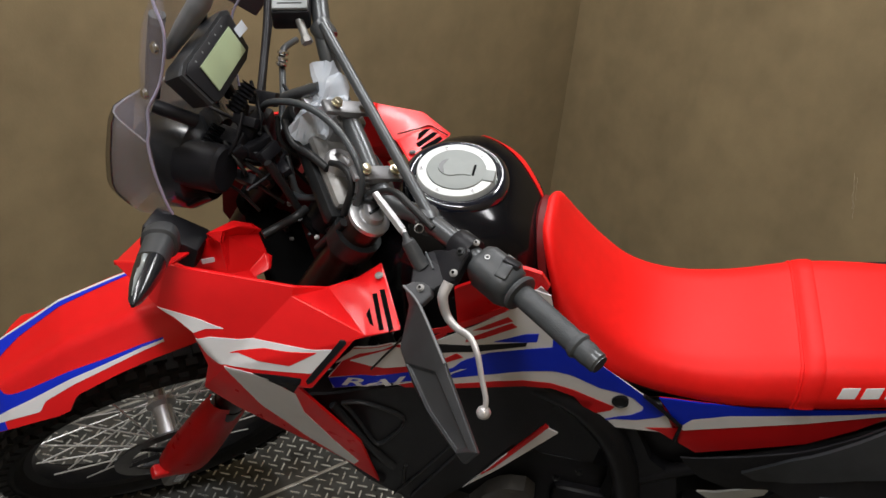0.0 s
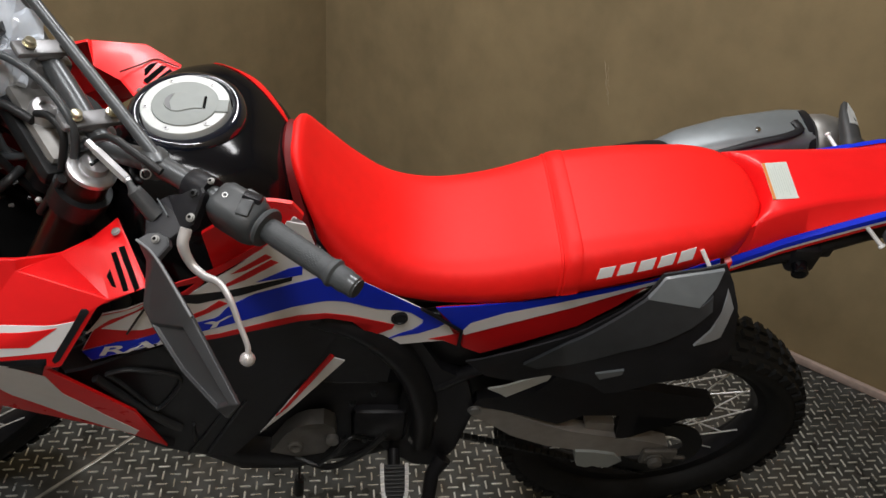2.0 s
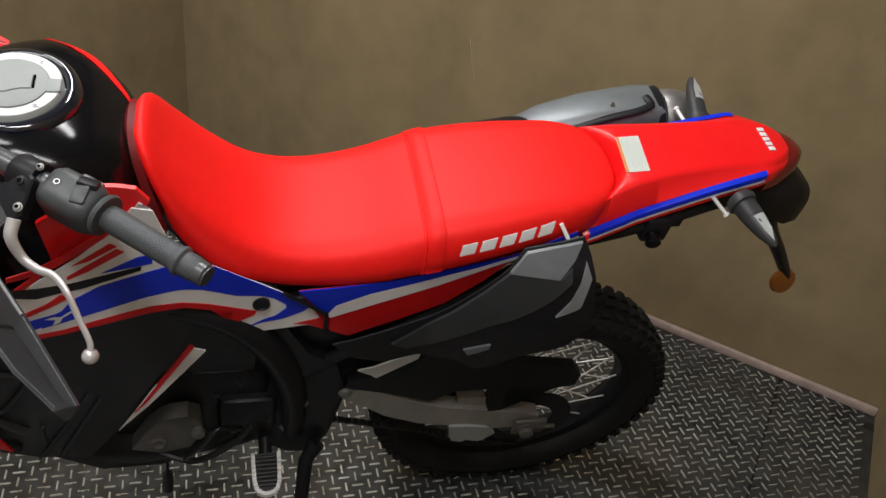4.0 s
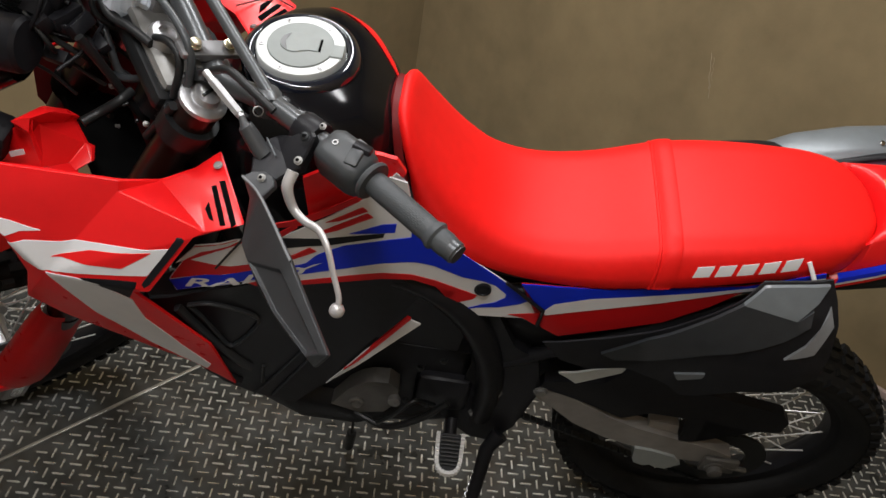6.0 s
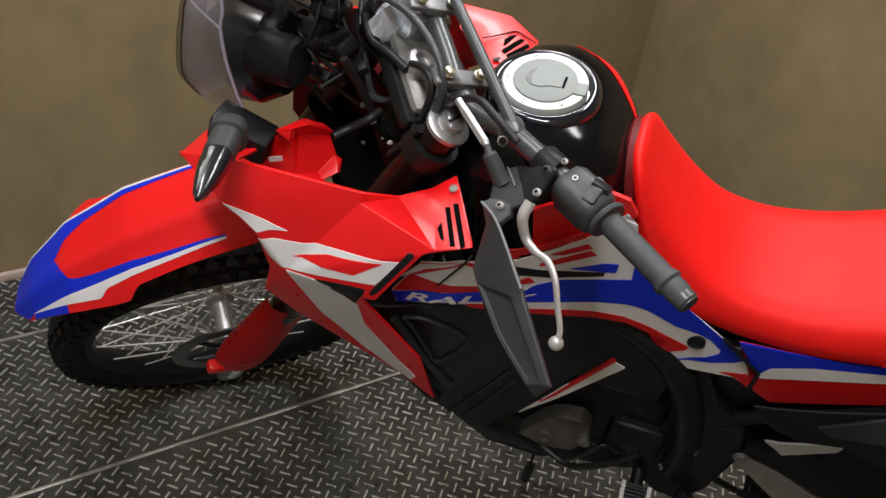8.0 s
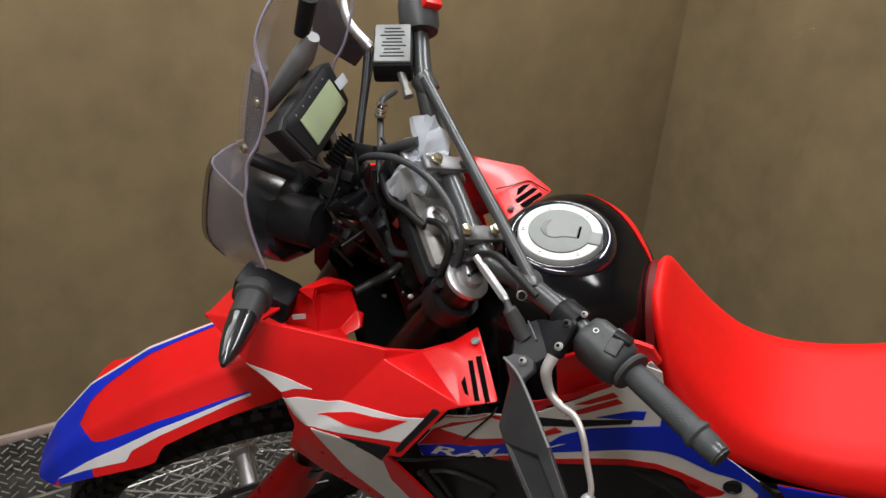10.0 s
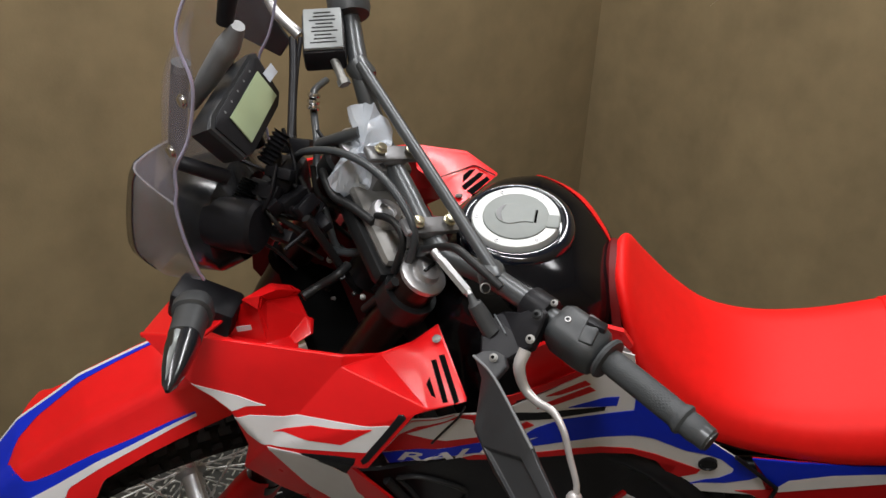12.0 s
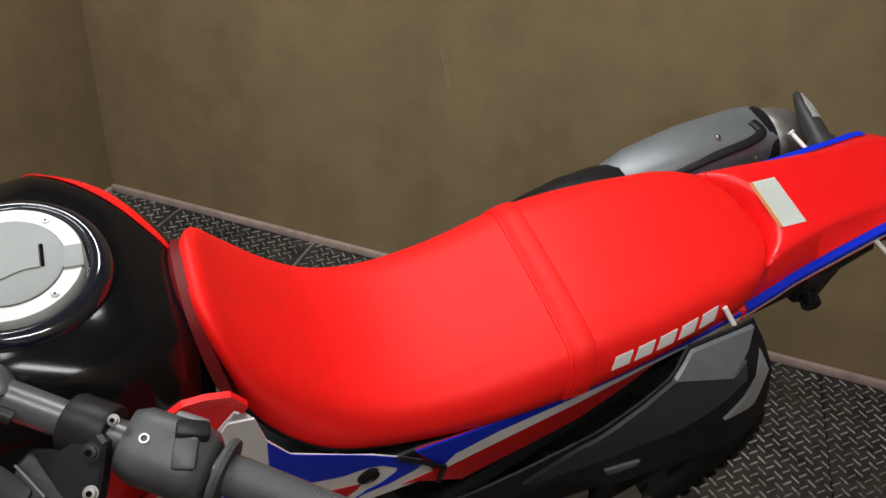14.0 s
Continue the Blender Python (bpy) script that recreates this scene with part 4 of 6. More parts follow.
for upper, lower in (
    ([(0.024, 0.866), (0.075, 0.889), (0.141, 0.903), (0.202, 0.91), (0.217, 0.929), (0.251, 0.946), (0.337, 0.959)], [(0.032, 0.845), (0.075, 0.865), (0.123, 0.88), (0.206, 0.89), (0.302, 0.905), (0.339, 0.907), (0.351, 0.905)]),
    ([(0.337, 0.959)] + [(0.334, 1.016), (0.357, 0.972), (0.427, 0.905)] + [(0.451, 0.882), (0.489, 0.853), (0.521, 0.822)], [(0.351, 0.905), (0.371, 0.898), (0.416, 0.869), (0.449, 0.857), (0.467, 0.85), (0.485, 0.833), (0.487, 0.825)]),
    ([(0.486, 0.829), (0.485, 0.822), (0.471, 0.807), (0.435, 0.791)], [(0.521, 0.822), (0.51, 0.812), (0.481, 0.798), (0.436, 0.789)]),
):
    part("decal", band(upper, lower, panel_depth, 0.0009), BLUE, side_panel, "blue band")
# slanted white word along the blue band
tc = bpy.data.curves.new("word", "FONT")
tc.body = "RALLY"
tc.offset = 0.022
tob = bpy.data.objects.new("word", tc)
flat = bpy.data.meshes.new_from_object(tob)
bpy.data.objects.remove(tob)
us, vs_ = [v.co.x for v in flat.vertices], [v.co.y for v in flat.vertices]
corners = [Vector(p) for p in [(0.044, 0.857), (0.216, 0.896), (0.056, 0.879), (0.225, 0.913)]]
word = bmesh.new()
word.from_mesh(flat)
bpy.data.meshes.remove(flat)
for v in word.verts:
    u, w = (v.co.x - min(us)) / (max(us) - min(us)), (v.co.y - min(vs_)) / (max(vs_) - min(vs_))
    q = corners[0].lerp(corners[1], u).lerp(corners[2].lerp(corners[3], u), w)
    v.co = Vector((q.x, panel_depth(q.x, q.y) - 0.0019, q.y))
part("word_mark", word, WHITE, side_panel, "slanted white word RALLY", fix=False)
px0 = (0.45, -0.132, 0.84)
part("panel_plug", lathe([(0.0125, 0), (0.0125, 0.006), (0.010, 0.007), (0.009, 0.005), (0.0, 0.005)], (px0[0], panel_depth(px0[0], 0) + 0.001, px0[2]), (0, -1, 0.05), 24), BLACK, side_panel, "round black rubber plug")
part("panel_gap", sweep([(0.481, -0.136, 0.866), (0.51, -0.134, 0.839), (0.546, -0.134, 0.808), (0.545, -0.133, 0.768)], 0.003, 6, smooth=False), BLACK, side_panel)
# red cheek of the tank behind the bars
cheek = part("tank_cheek", slab([(0.197, 1.054), (0.27, 1.099), (0.307, 1.091), (0.32, 1.071), (0.312, 1.051), (0.285, 1.01), (0.252, 1.004), (0.205, 0.988)], lambda x, z: -0.152 - 0.02 * max(0.0, 0.29 - x) / 0.1 - 0.25 * max(0, 1.05 - z) * 0.3, 0.006, 0.02), RED, bike, "red tank cheek with a white slash")
part("decal", slab([(0.288, 1.039), (0.308, 1.072), (0.312, 1.069), (0.303, 1.042), (0.319, 1.062), (0.323, 1.055), (0.329, 1.014), (0.3, 1.014)], lambda x, z: -0.1545 - 0.02 * max(0.0, 0.29 - x) / 0.1 - 0.25 * max(0, 1.05 - z) * 0.3, 0.001, 0.03, 0.0015), WHITE, cheek, "white slash")

TAIL_PANEL = [(0.503, 0.861), (0.564, 0.864), (0.63, 0.871), (0.712, 0.89), (0.812, 0.916), (0.904, 0.966), (0.91, 0.953), (0.867, 0.925), (0.815, 0.904), (0.781, 0.859), (0.728, 0.807), (0.661, 0.773), (0.584, 0.738), (0.554, 0.756), (0.551, 0.796)]
tail_panel = part("tail_panel", slab(TAIL_PANEL, panel_depth, 0.002, 0.03), RED_DECAL, bike, "red tail side panel with blue and white bands", sharp=30)
part("decal", slab([(0.503, 0.861), (0.564, 0.864), (0.63, 0.871), (0.712, 0.89), (0.812, 0.916), (0.904, 0.966), (0.907, 0.958), (0.845, 0.926), (0.764, 0.894), (0.682, 0.867), (0.608, 0.845), (0.559, 0.822), (0.546, 0.799)], panel_depth, 0.001, 0.03, 0.0018), BLUE, tail_panel, "blue band")
part("decal", slab([(0.546, 0.799), (0.559, 0.822), (0.608, 0.845), (0.682, 0.867), (0.764, 0.894), (0.845, 0.926), (0.907, 0.958), (0.909, 0.95), (0.866, 0.928), (0.798, 0.899), (0.71, 0.856), (0.62, 0.819), (0.553, 0.792)], panel_depth, 0.001, 0.03, 0.0018), WHITE, tail_panel, "white band")
for s in (-1, 1):
    low = resample(TAIL, 4)[2:-8]
    for mat, rim, words in ((BLUE, ((-0.009, 0.0030), (0.0006, 0.0018), (0.0020, -0.0065)), "bright blue edge stripe"), (WHITE, ((0.0012, -0.0066), (0.0019, -0.0100), (0.0016, -0.0130)), "thin white edge stripe")):
        rows_ = [[(x, s * (w + dy), ze + dz) for x, zc, ze, w, wp in low] for dy, dz in rim]
        rows_.append([(x, y - s * 0.004, z) for x, y, z in rows_[-1]])
        part("stripe", loft(rows_, closed=False), mat, tail, words)

cover_depth = lambda x, z: -0.15 + 0.22 * max(0.0, z - 0.85) + 0.75 * max(0.0, z - 0.929) - 0.04 * min(1, max(0, (x - 0.7) / 0.2)) - 0.012 * math.sin(max(0.0, min(1.0, (z - 0.66) / 0.3)) * math.pi)
COVER = [(0.555, 0.766), (0.581, 0.774), (0.642, 0.802), (0.698, 0.832), (0.768, 0.897), (0.800, 0.932), (0.821, 0.952), (0.873, 0.963), (0.908, 0.972), (0.919, 0.953), (0.926, 0.931), (0.935, 0.88), (0.934, 0.835), (0.915, 0.797), (0.854, 0.756), (0.81, 0.707), (0.789, 0.693), (0.76, 0.715), (0.692, 0.724), (0.641, 0.703), (0.593, 0.72)]
cover = part("side_cover", slab(COVER, cover_depth, 0.003, 0.02), BLACK, bike, "dark grey plastic side cover over the rear wheel", sharp=28)
# The sheen on this upward facet is put into its lighter grey.
part("facet", slab([(0.799, 0.9275), (0.823, 0.950), (0.873, 0.961), (0.904, 0.968), (0.893, 0.950), (0.870, 0.9275)], cover_depth, 0.002, 0.02, 0.0052), FACET, cover, "bevelled top facet, its sheen painted as lighter grey")
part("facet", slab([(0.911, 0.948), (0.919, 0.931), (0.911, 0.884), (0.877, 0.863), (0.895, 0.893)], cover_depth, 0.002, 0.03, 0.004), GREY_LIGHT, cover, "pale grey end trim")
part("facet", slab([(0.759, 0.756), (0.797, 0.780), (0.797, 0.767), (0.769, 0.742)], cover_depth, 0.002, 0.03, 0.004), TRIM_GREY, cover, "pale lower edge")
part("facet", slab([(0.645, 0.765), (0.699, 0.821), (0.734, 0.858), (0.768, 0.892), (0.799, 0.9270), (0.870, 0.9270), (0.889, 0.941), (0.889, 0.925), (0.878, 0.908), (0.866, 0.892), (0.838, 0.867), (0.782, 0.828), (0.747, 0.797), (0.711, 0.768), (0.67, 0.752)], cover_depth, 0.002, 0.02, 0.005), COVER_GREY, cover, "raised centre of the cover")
part("chain_cover_plate", slab([(0.609, 0.641), (0.635, 0.648), (0.700, 0.687), (0.710, 0.685), (0.707, 0.669), (0.643, 0.616), (0.63, 0.627)], lambda x, z: -0.132, 0.004, 0.03), CAP_RING, bike, "small bare metal heel plate")

# ---- saddle lettering as plain bars, pins and sticker ----
seat_side = surface_of(seat)
for k in range(5):
    x0 = 0.727 + 0.0285 * k
    z0 = 0.933 + 0.0068 * k
    w, h = 0.0215, 0.0165
    part("word_mark", slab([(x0, z0), (x0 + w, z0 + 0.0056), (x0 + w + 0.003, z0 + h + 0.0056), (x0 + 0.003, z0 + h)], seat_side, 0.0005, 0.006, 0.0009), WHITE, seat, "white printed bar")
for k in range(5):
    m = Matrix.Translation((1.2315, 0.022 - 0.011 * k, 1.0502)) @ Matrix.Rotation(radians(-2), 4, "Y")
    part("word_mark", block((0.011, 0.008, 0.0015), m, 0.0004), WHITE, tail, "white printed bar")
for at in ([(0.874, -0.112, 0.980), (0.890, -0.132, 0.957)], [(1.122, -0.076, 1.004), (1.147, -0.102, 0.985)], [(1.150, 0.074, 1.000), (1.139, 0.120, 1.008)]):
    part("luggage_pin", merge(rod(at[0], at[1], 0.0032, seg=12), lathe([(0.0052, -0.0015), (0.0052, 0.0015)], at[1], Vector(at[1]) - Vector(at[0]), 12)), PEG_STEEL, tail, "bright metal luggage pin")
st = Matrix.Translation((1.009, -0.006, 1.0206)) @ Matrix.Rotation(radians(-12), 4, "Y") @ Matrix.Rotation(radians(-5), 4, "Z")
sticker = part("sticker", block((0.036, 0.077, 0.0006), st, 0), PAPER, tail, "white warning label with an orange edge")
part("print", block((0.004, 0.077, 0.0004), st @ Matrix.Translation((-0.0158, 0, 0.0004)), 0), ORANGE, sticker)
for k in range(9):
    part("print", block((0.0009, 0.064 - 0.009 * (k * 5 % 3), 0.0003), st @ Matrix.Translation((-0.011 + 0.0032 * k, 0.002 * (k % 2), 0.0004)), 0), PRINT, sticker)

# ---- turn signals, plate holder ----
def winker(name, base, tip, lens, shine, r, wide=1.0):
    a, b = Vector(base), Vector(tip)
    d = (b - a).normalized()
    L = (b - a).length
    side = d.cross(Vector((0, 0, 1))).normalized()
    up = side.cross(d)

    def ring(t, w, h):
        return [a + d * (L * t) + side * (w * math.copysign(abs(math.cos(q)) ** 0.8, math.cos(q))) + up * (h * math.copysign(abs(math.sin(q)) ** 0.8, math.sin(q))) for q in np.linspace(0, 2 * math.pi, 20, endpoint=False)]
    root = part(name, loft([ring(-0.12, r * 0.95, r * 0.95), ring(-0.03, r * 1.12, r * 1.12), ring(0.05, r * 1.1, r * 1.1), ring(0.07, r * 0.9, r * 0.9), ring(0.36, r * 0.86, r * 0.82), ring(0.37, r * 0.7, r * 0.7)]), STALK, bike, "grey rubber stalk turn signal with a smoked lens")
    part("lens", loft([ring(0.35, r * 0.84, r * 0.8), ring(0.5, r * 0.82, r * 0.74), ring(0.75, r * 0.62, r * 0.54), ring(0.93, r * 0.36, r * 0.32), ring(1.0, r * 0.12, r * 0.12)]), lens, root, "smoked pointed lens")
    # The bright facet is added and aimed to face the camera.
    face = Vector((0.05, -0.72, 0.69))
    face = (face - d * face.dot(d)).normalized()
    across = d.cross(face)
    facet = [(0.40, -0.42, 0.74), (0.40, 0.0, 0.84), (0.40, 0.46, 0.72), (0.7, 0.36, 0.58), (0.93, 0.06, 0.34), (0.7, -0.30, 0.60)]
    part("lens_facet", loft([[a + d * (L * u) + across * (r * w * wide) + face * (r * (h + k)) for u, w, h in facet] for k in (-0.12, 0.06)]), shine, root, "bright facet laid on the lens, turned to the camera")
    return root


winker("turn_signal", (-0.209, -0.19, 1.065), (-0.173, -0.325, 1.087), SMOKED_LENS, CHROME_LENS, 0.0225, 0.45)
winker("turn_signal", (1.164, -0.098, 1.008), (1.186, -0.182, 1.002), STALK, FACET_BRIGHT, 0.019)
winker("turn_signal", (1.164, 0.085, 1.012), (1.181, 0.180, 1.029), STALK, FACET_BRIGHT, 0.017)
holder = part("plate_holder", loft([body_ring(x, zt, zb, w, p=0.5, q=0.5) for x, zt, zb, w in ((1.19, 1.004, 0.975, 0.06), (1.25, 1.0, 0.952, 0.064), (1.31, 0.99, 0.925, 0.06), (1.342, 0.975, 0.918, 0.046), (1.357, 0.955, 0.93, 0.026))]), BLACK, bike, "black plate holder under the tail")
part("plate_stay", sweep([(1.272, -0.03, 0.955), (1.31, -0.035, 0.885), (1.362, -0.04, 0.82), (1.402, -0.045, 0.768)], [0.026, 0.026, 0.024, 0.02], 12, flat=0.5), BLACK, holder, "curved black plate stay")
part("reflector", lathe([(0.024, 0), (0.026, 0.004), (0.024, 0.012), (0.0, 0.014)], (1.393, -0.055, 0.757), (0.1, -0.9, 0.3), 24), AMBER, holder, "round amber reflector")
lock = part("seat_lock", merge(block((0.045, 0.04, 0.05), Matrix.Translation((1.052, -0.075, 0.937)), 0.008), block((0.03, 0.016, 0.02), Matrix.Translation((1.082, -0.075, 0.945)), 0.004)), BLACK, holder, "black lock under the tail")
part("lock_barrel", lathe([(0.0, -0.01), (0.0125, -0.01), (0.0125, 0.012), (0.010, 0.014), (0.0, 0.014)], (1.045, -0.098, 0.930), (-0.15, -0.8, -0.1), 20), BLACK_GLOSS, lock, "glossy black lock barrel")

# ---- silencer on the far side ----
MUF = [(0.872, 0.872, 0.026), (0.892, 0.888, 0.041), (0.935, 0.905, 0.049), (1.01, 0.929, 0.053), (1.10, 0.950, 0.053), (1.138, 0.954, 0.051)]
rings = [[(x + 0.3 * r * -math.sin(a), 0.160 + r * 0.9 * math.copysign(abs(math.cos(a)) ** 0.55, math.cos(a)), z + r * math.copysign(abs(math.sin(a)) ** 0.6, math.sin(a))) for a in np.linspace(0, 2 * math.pi, 28, endpoint=False)] for x, z, r in MUF]
muffler = part("muffler", loft(rings), MUFFLER, bike, "satin grey exhaust silencer on the far side")
part("end_cap", lathe([(0.046, 0), (0.050, 0.006), (0.050, 0.03), (0.044, 0.052), (0.028, 0.058), (0.026, 0.03)], (1.138, 0.160, 0.954), (1, 0, 0.05), 28), DARK_ALU, muffler, "rounded silencer end cap")
part("band", lathe([(0.052, 0), (0.0555, 0.001), (0.0555, 0.012), (0.052, 0.013)], (1.12, 0.160, 0.954), (1, 0, 0.15), 32), BLACK, muffler, "black silencer band")
part("inner_shell", loft([[(x, 0.118 + r * 0.3 * math.cos(a), z - 0.022 + r * math.sin(a)) for a in np.linspace(0, 2 * math.pi, 16, endpoint=False)] for x, z, r in ((0.93, 0.90, 0.02), (1.0, 0.93, 0.03), (1.10, 0.955, 0.03), (1.12, 0.955, 0.02))]), BLACK, muffler, "black inner silencer panel")
part("shield_edge", sweep([(0.945, 0.122, 0.948), (0.985, 0.122, 0.966), (1.03, 0.122, 0.984), (1.075, 0.124, 0.998), (1.098, 0.134, 1.004), (1.096, 0.155, 1.004)], 0.0075, 10, flat=0.6), BLACK, muffler, "black rubber shield edge")
part("heat_shield", loft([[(x, 0.155 + r * math.cos(a), z + r * math.sin(a)) for a in np.linspace(0, 2 * math.pi, 18, endpoint=False)] for x, z, r in ((0.70, 0.835, 0.02), (0.76, 0.872, 0.033), (0.82, 0.890, 0.040), (0.872, 0.896, 0.0445), (0.905, 0.898, 0.045), (0.915, 0.898, 0.03))]), BLACK, muffler, "black heat shield")
for at in ((1.035, 0.145, 0.994), (1.09, 0.116, 0.975), (0.905, 0.125, 0.952)):
    part("muffler_bolt", bolt(at, (0, -0.4, 0.9), 0.0032, 0.002), STEEL, muffler)

# ---- handlebar and controls, turned to the left ----
BAR_PATH = [(0.146, -0.443, 1.258), (0.107, -0.320, 1.231), (0.074, -0.235, 1.213), (0.052, -0.166, 1.185), (0.022, -0.095, 1.150), (0.020, 0.0, 1.146), (0.020, 0.095, 1.150), (0.024, 0.166, 1.195), (0.040, 0.235, 1.207), (0.06, 0.32, 1.238), (0.10, 0.445, 1.25)]
bar = part("handlebar", steer(sweep(BAR_PATH, [0.011, 0.0115, 0.0125, 0.0135, 0.0135, 0.0135, 0.0135, 0.0135, 0.0125, 0.0115, 0.011], 16)), BAR, bike, "dark grey tapered handlebar with a cross brace")
part("cross_brace", steer(rod((0.056, -0.166, 1.197), (0.026, 0.168, 1.212), 0.0075, seg=14)), BAR, bar, "straight cross brace")
for y, x, z in ((-0.170, 0.053, 1.189), (0.170, 0.026, 1.198)):
    part("brace_socket", steer(lathe([(0.015, -0.014), (0.0165, -0.01), (0.0165, 0.01), (0.015, 0.014)], (x, y, z), (0.3 * -math.copysign(1, y), 1, 0.35 * math.copysign(1, y)) , 18)), BAR, bar)
for y in (-0.066, 0.052):
    c = Vector((0.021, y, 1.148))
    clamp = part("bar_clamp", steer(merge(block((0.080, 0.024, 0.009), Matrix.Translation(c + Vector((0, 0, 0.0165))) @ Matrix.Rotation(RAKE, 4, "Y"), 0.003), block((0.036, 0.026, 0.014), Matrix.Translation(c + Vector((0, 0, 0.012))) @ Matrix.Rotation(RAKE, 4, "Y"), 0.006), block((0.05, 0.028, 0.06), Matrix.Translation(c - Vector((0.012, 0, 0.03))) @ Matrix.Rotation(RAKE, 4, "Y"), 0.006))), CLAMP_GREY, bar, "cast grey handlebar clamp")
    for dx in (-0.024, 0.024):
        q = Matrix.Translation(c + Vector((0, 0, 0.014))) @ Matrix.Rotation(RAKE, 4, "Y") @ Vector((dx, 0, 0.011))
        part("clamp_bolt", steer(bolt(q, STEM, 0.0062, 0.007)), BRASS, clamp)


def along_bar(y):
    ys_ = [p[1] for p in BAR_PATH]
    return Vector((float(np.interp(y, ys_, [p[0] for p in BAR_PATH])), y, float(np.interp(y, ys_, [p[2] for p in BAR_PATH]))))


def grip(s):
    a, b = along_bar(s * 0.325), along_bar(s * 0.426)
    d = (b - a).normalized()
    L = (b - a).length
    root = part("grip", steer(lathe([(0.0115, 0), (0.0138, 0.001), (0.0144, 0.01), (0.014, L * 0.5), (0.0137, L - 0.022), (0.0145, L - 0.020), (0.0165, L - 0.016), (0.0165, L - 0.013), (0.0135, L - 0.010), (0.014, L), (0.0125, L + 0.008), (0.005, L + 0.009)], a, d, 24)), GRIP, bar, "ribbed grey rubber grip")
    part("flange", steer(lathe([(0.015, -0.007), (0.0225, -0.006), (0.0238, -0.003), (0.0225, 0), (0.015, 0.001)], a, d, 28)), GRIP, root)
    part("bar_end", steer(lathe([(0.010, 0), (0.0128, 0.002), (0.0128, 0.011), (0.010, 0.014), (0.0, 0.014)], b + d * 0.004, d, 20)), BAR, root, "grey bar end cap")
    # fine diamond ribs
    vs, fs = [], []
    m = Matrix.Translation(a) @ d.to_track_quat("Z", "Y").to_matrix().to_4x4()
    for i in range(26):
        for j in range(22):
            q = 2 * math.pi * (j + 0.5 * (i % 2)) / 22
            h = 0.012 + (L - 0.045) * i / 25
            k = len(vs)
            for dq, dh, r in ((-0.11, 0, 0.0138), (0, -0.0018, 0.0138), (0.11, 0, 0.0138), (0, 0.0018, 0.0138), (0, 0, 0.01415)):
                vs.append(STEER @ m @ Vector((r * math.cos(q + dq), r * math.sin(q + dq), h + dh)))
            fs += [(k + e, k + (e + 1) % 4, k + 4) for e in range(4)]
    me = bpy.data.meshes.new("grip_ribs")
    me.from_pydata(vs, [], fs)
    me.materials.append(GRIP)
    ob = new("grip_ribs", me)
    ob.parent = root
    tagged(ob, "fine raised diamond ribs", kind="stuff")


grip(-1)
grip(1)

# left switch box
a, b = along_bar(-0.262), along_bar(-0.318)
d = (b - a).normalized()
box_m = Matrix.Translation((a + b) / 2 + Vector((0.0, 0, -0.004))) @ d.to_track_quat("Z", "X").to_matrix().to_4x4()
switch = part("switch_box", steer(loft([[box_m @ Vector((sx * math.copysign(abs(math.cos(q)) ** 0.6, math.cos(q)), sy * math.copysign(abs(math.sin(q)) ** 0.6, math.sin(q)), h)) for q in np.linspace(0, 2 * math.pi, 32, endpoint=False)] for h, sx, sy in ((-0.032, 0.014, 0.014), (-0.031, 0.021, 0.021), (-0.022, 0.0262, 0.0245), (0.014, 0.0266, 0.025), (0.025, 0.0236, 0.0225), (0.029, 0.019, 0.018), (0.030, 0.013, 0.013))])), GREY, bike, "rounded grey switch housing")


def switch_spot(u, v):
    """A place on the upper face of the switch box, u along the bar and v round it."""
    q = radians(v)
    return box_m @ Vector((0.0262 * math.cos(q), 0.0248 * math.sin(q), u)), (box_m.to_3x3() @ Vector((math.cos(q), math.sin(q), 0))).normalized()


# which way the housing's upper rear face looks
up_local = box_m.to_3x3().inverted() @ Vector((0.35, 0, 1))
V0 = math.degrees(math.atan2(up_local.y, up_local.x))
for dv, u, sz, mat, words in ((-14, 0.010, (0.022, 0.016, 0.012), BLACK, "black rocker switch"), (22, 0.012, (0.022, 0.016, 0.006), GREY, "grey dimmer switch"), (-52, 0.004, (0.024, 0.012, 0.01), GREY_LIGHT, "pale grey flash lever")):
    p, nrm = switch_spot(u, V0 + dv)
    m = Matrix.Translation(p) @ nrm.to_track_quat("Z", "Y").to_matrix().to_4x4()
    part("rocker", steer(block(sz, m, 0.003)), mat, switch, words)
for dv in (-2, 26):
    p, nrm = switch_spot(-0.016, V0 + dv - 6)
    m = Matrix.Translation(p + nrm * 0.0008) @ nrm.to_track_quat("Z", "Y").to_matrix().to_4x4()
    part("symbol", steer(lathe([(0.0022, 0), (0.0034, 0), (0.0034, 0.0006), (0.0022, 0.0006)], p + nrm * 0.0006, nrm, 14, True)), WHITE, switch, "small white symbol")

# clutch perch, lever and cable
perch_c = along_bar(-0.238)
PERCH = [Vector(p) for p in ((0.163, -0.190, 1.130), (0.171, -0.178, 1.126), (0.180, -0.188, 1.138), (0.192, -0.196, 1.147), (0.214, -0.190, 1.158), (0.220, -0.205, 1.160), (0.214, -0.226, 1.150), (0.209, -0.236, 1.140), (0.197, -0.238, 1.131), (0.184, -0.250, 1.127), (0.168, -0.256, 1.124), (0.156, -0.246, 1.122), (0.152, -0.216, 1.124))]
face = Vector((-0.25, -0.45, 0.86)).normalized()
mid = sum(PERCH, Vector()) / len(PERCH)
plate = loft([[p - face * 0.014 for p in PERCH], [p + face * 0.000 for p in PERCH], [p.lerp(mid, 0.07) + face * 0.0025 for p in PERCH]])
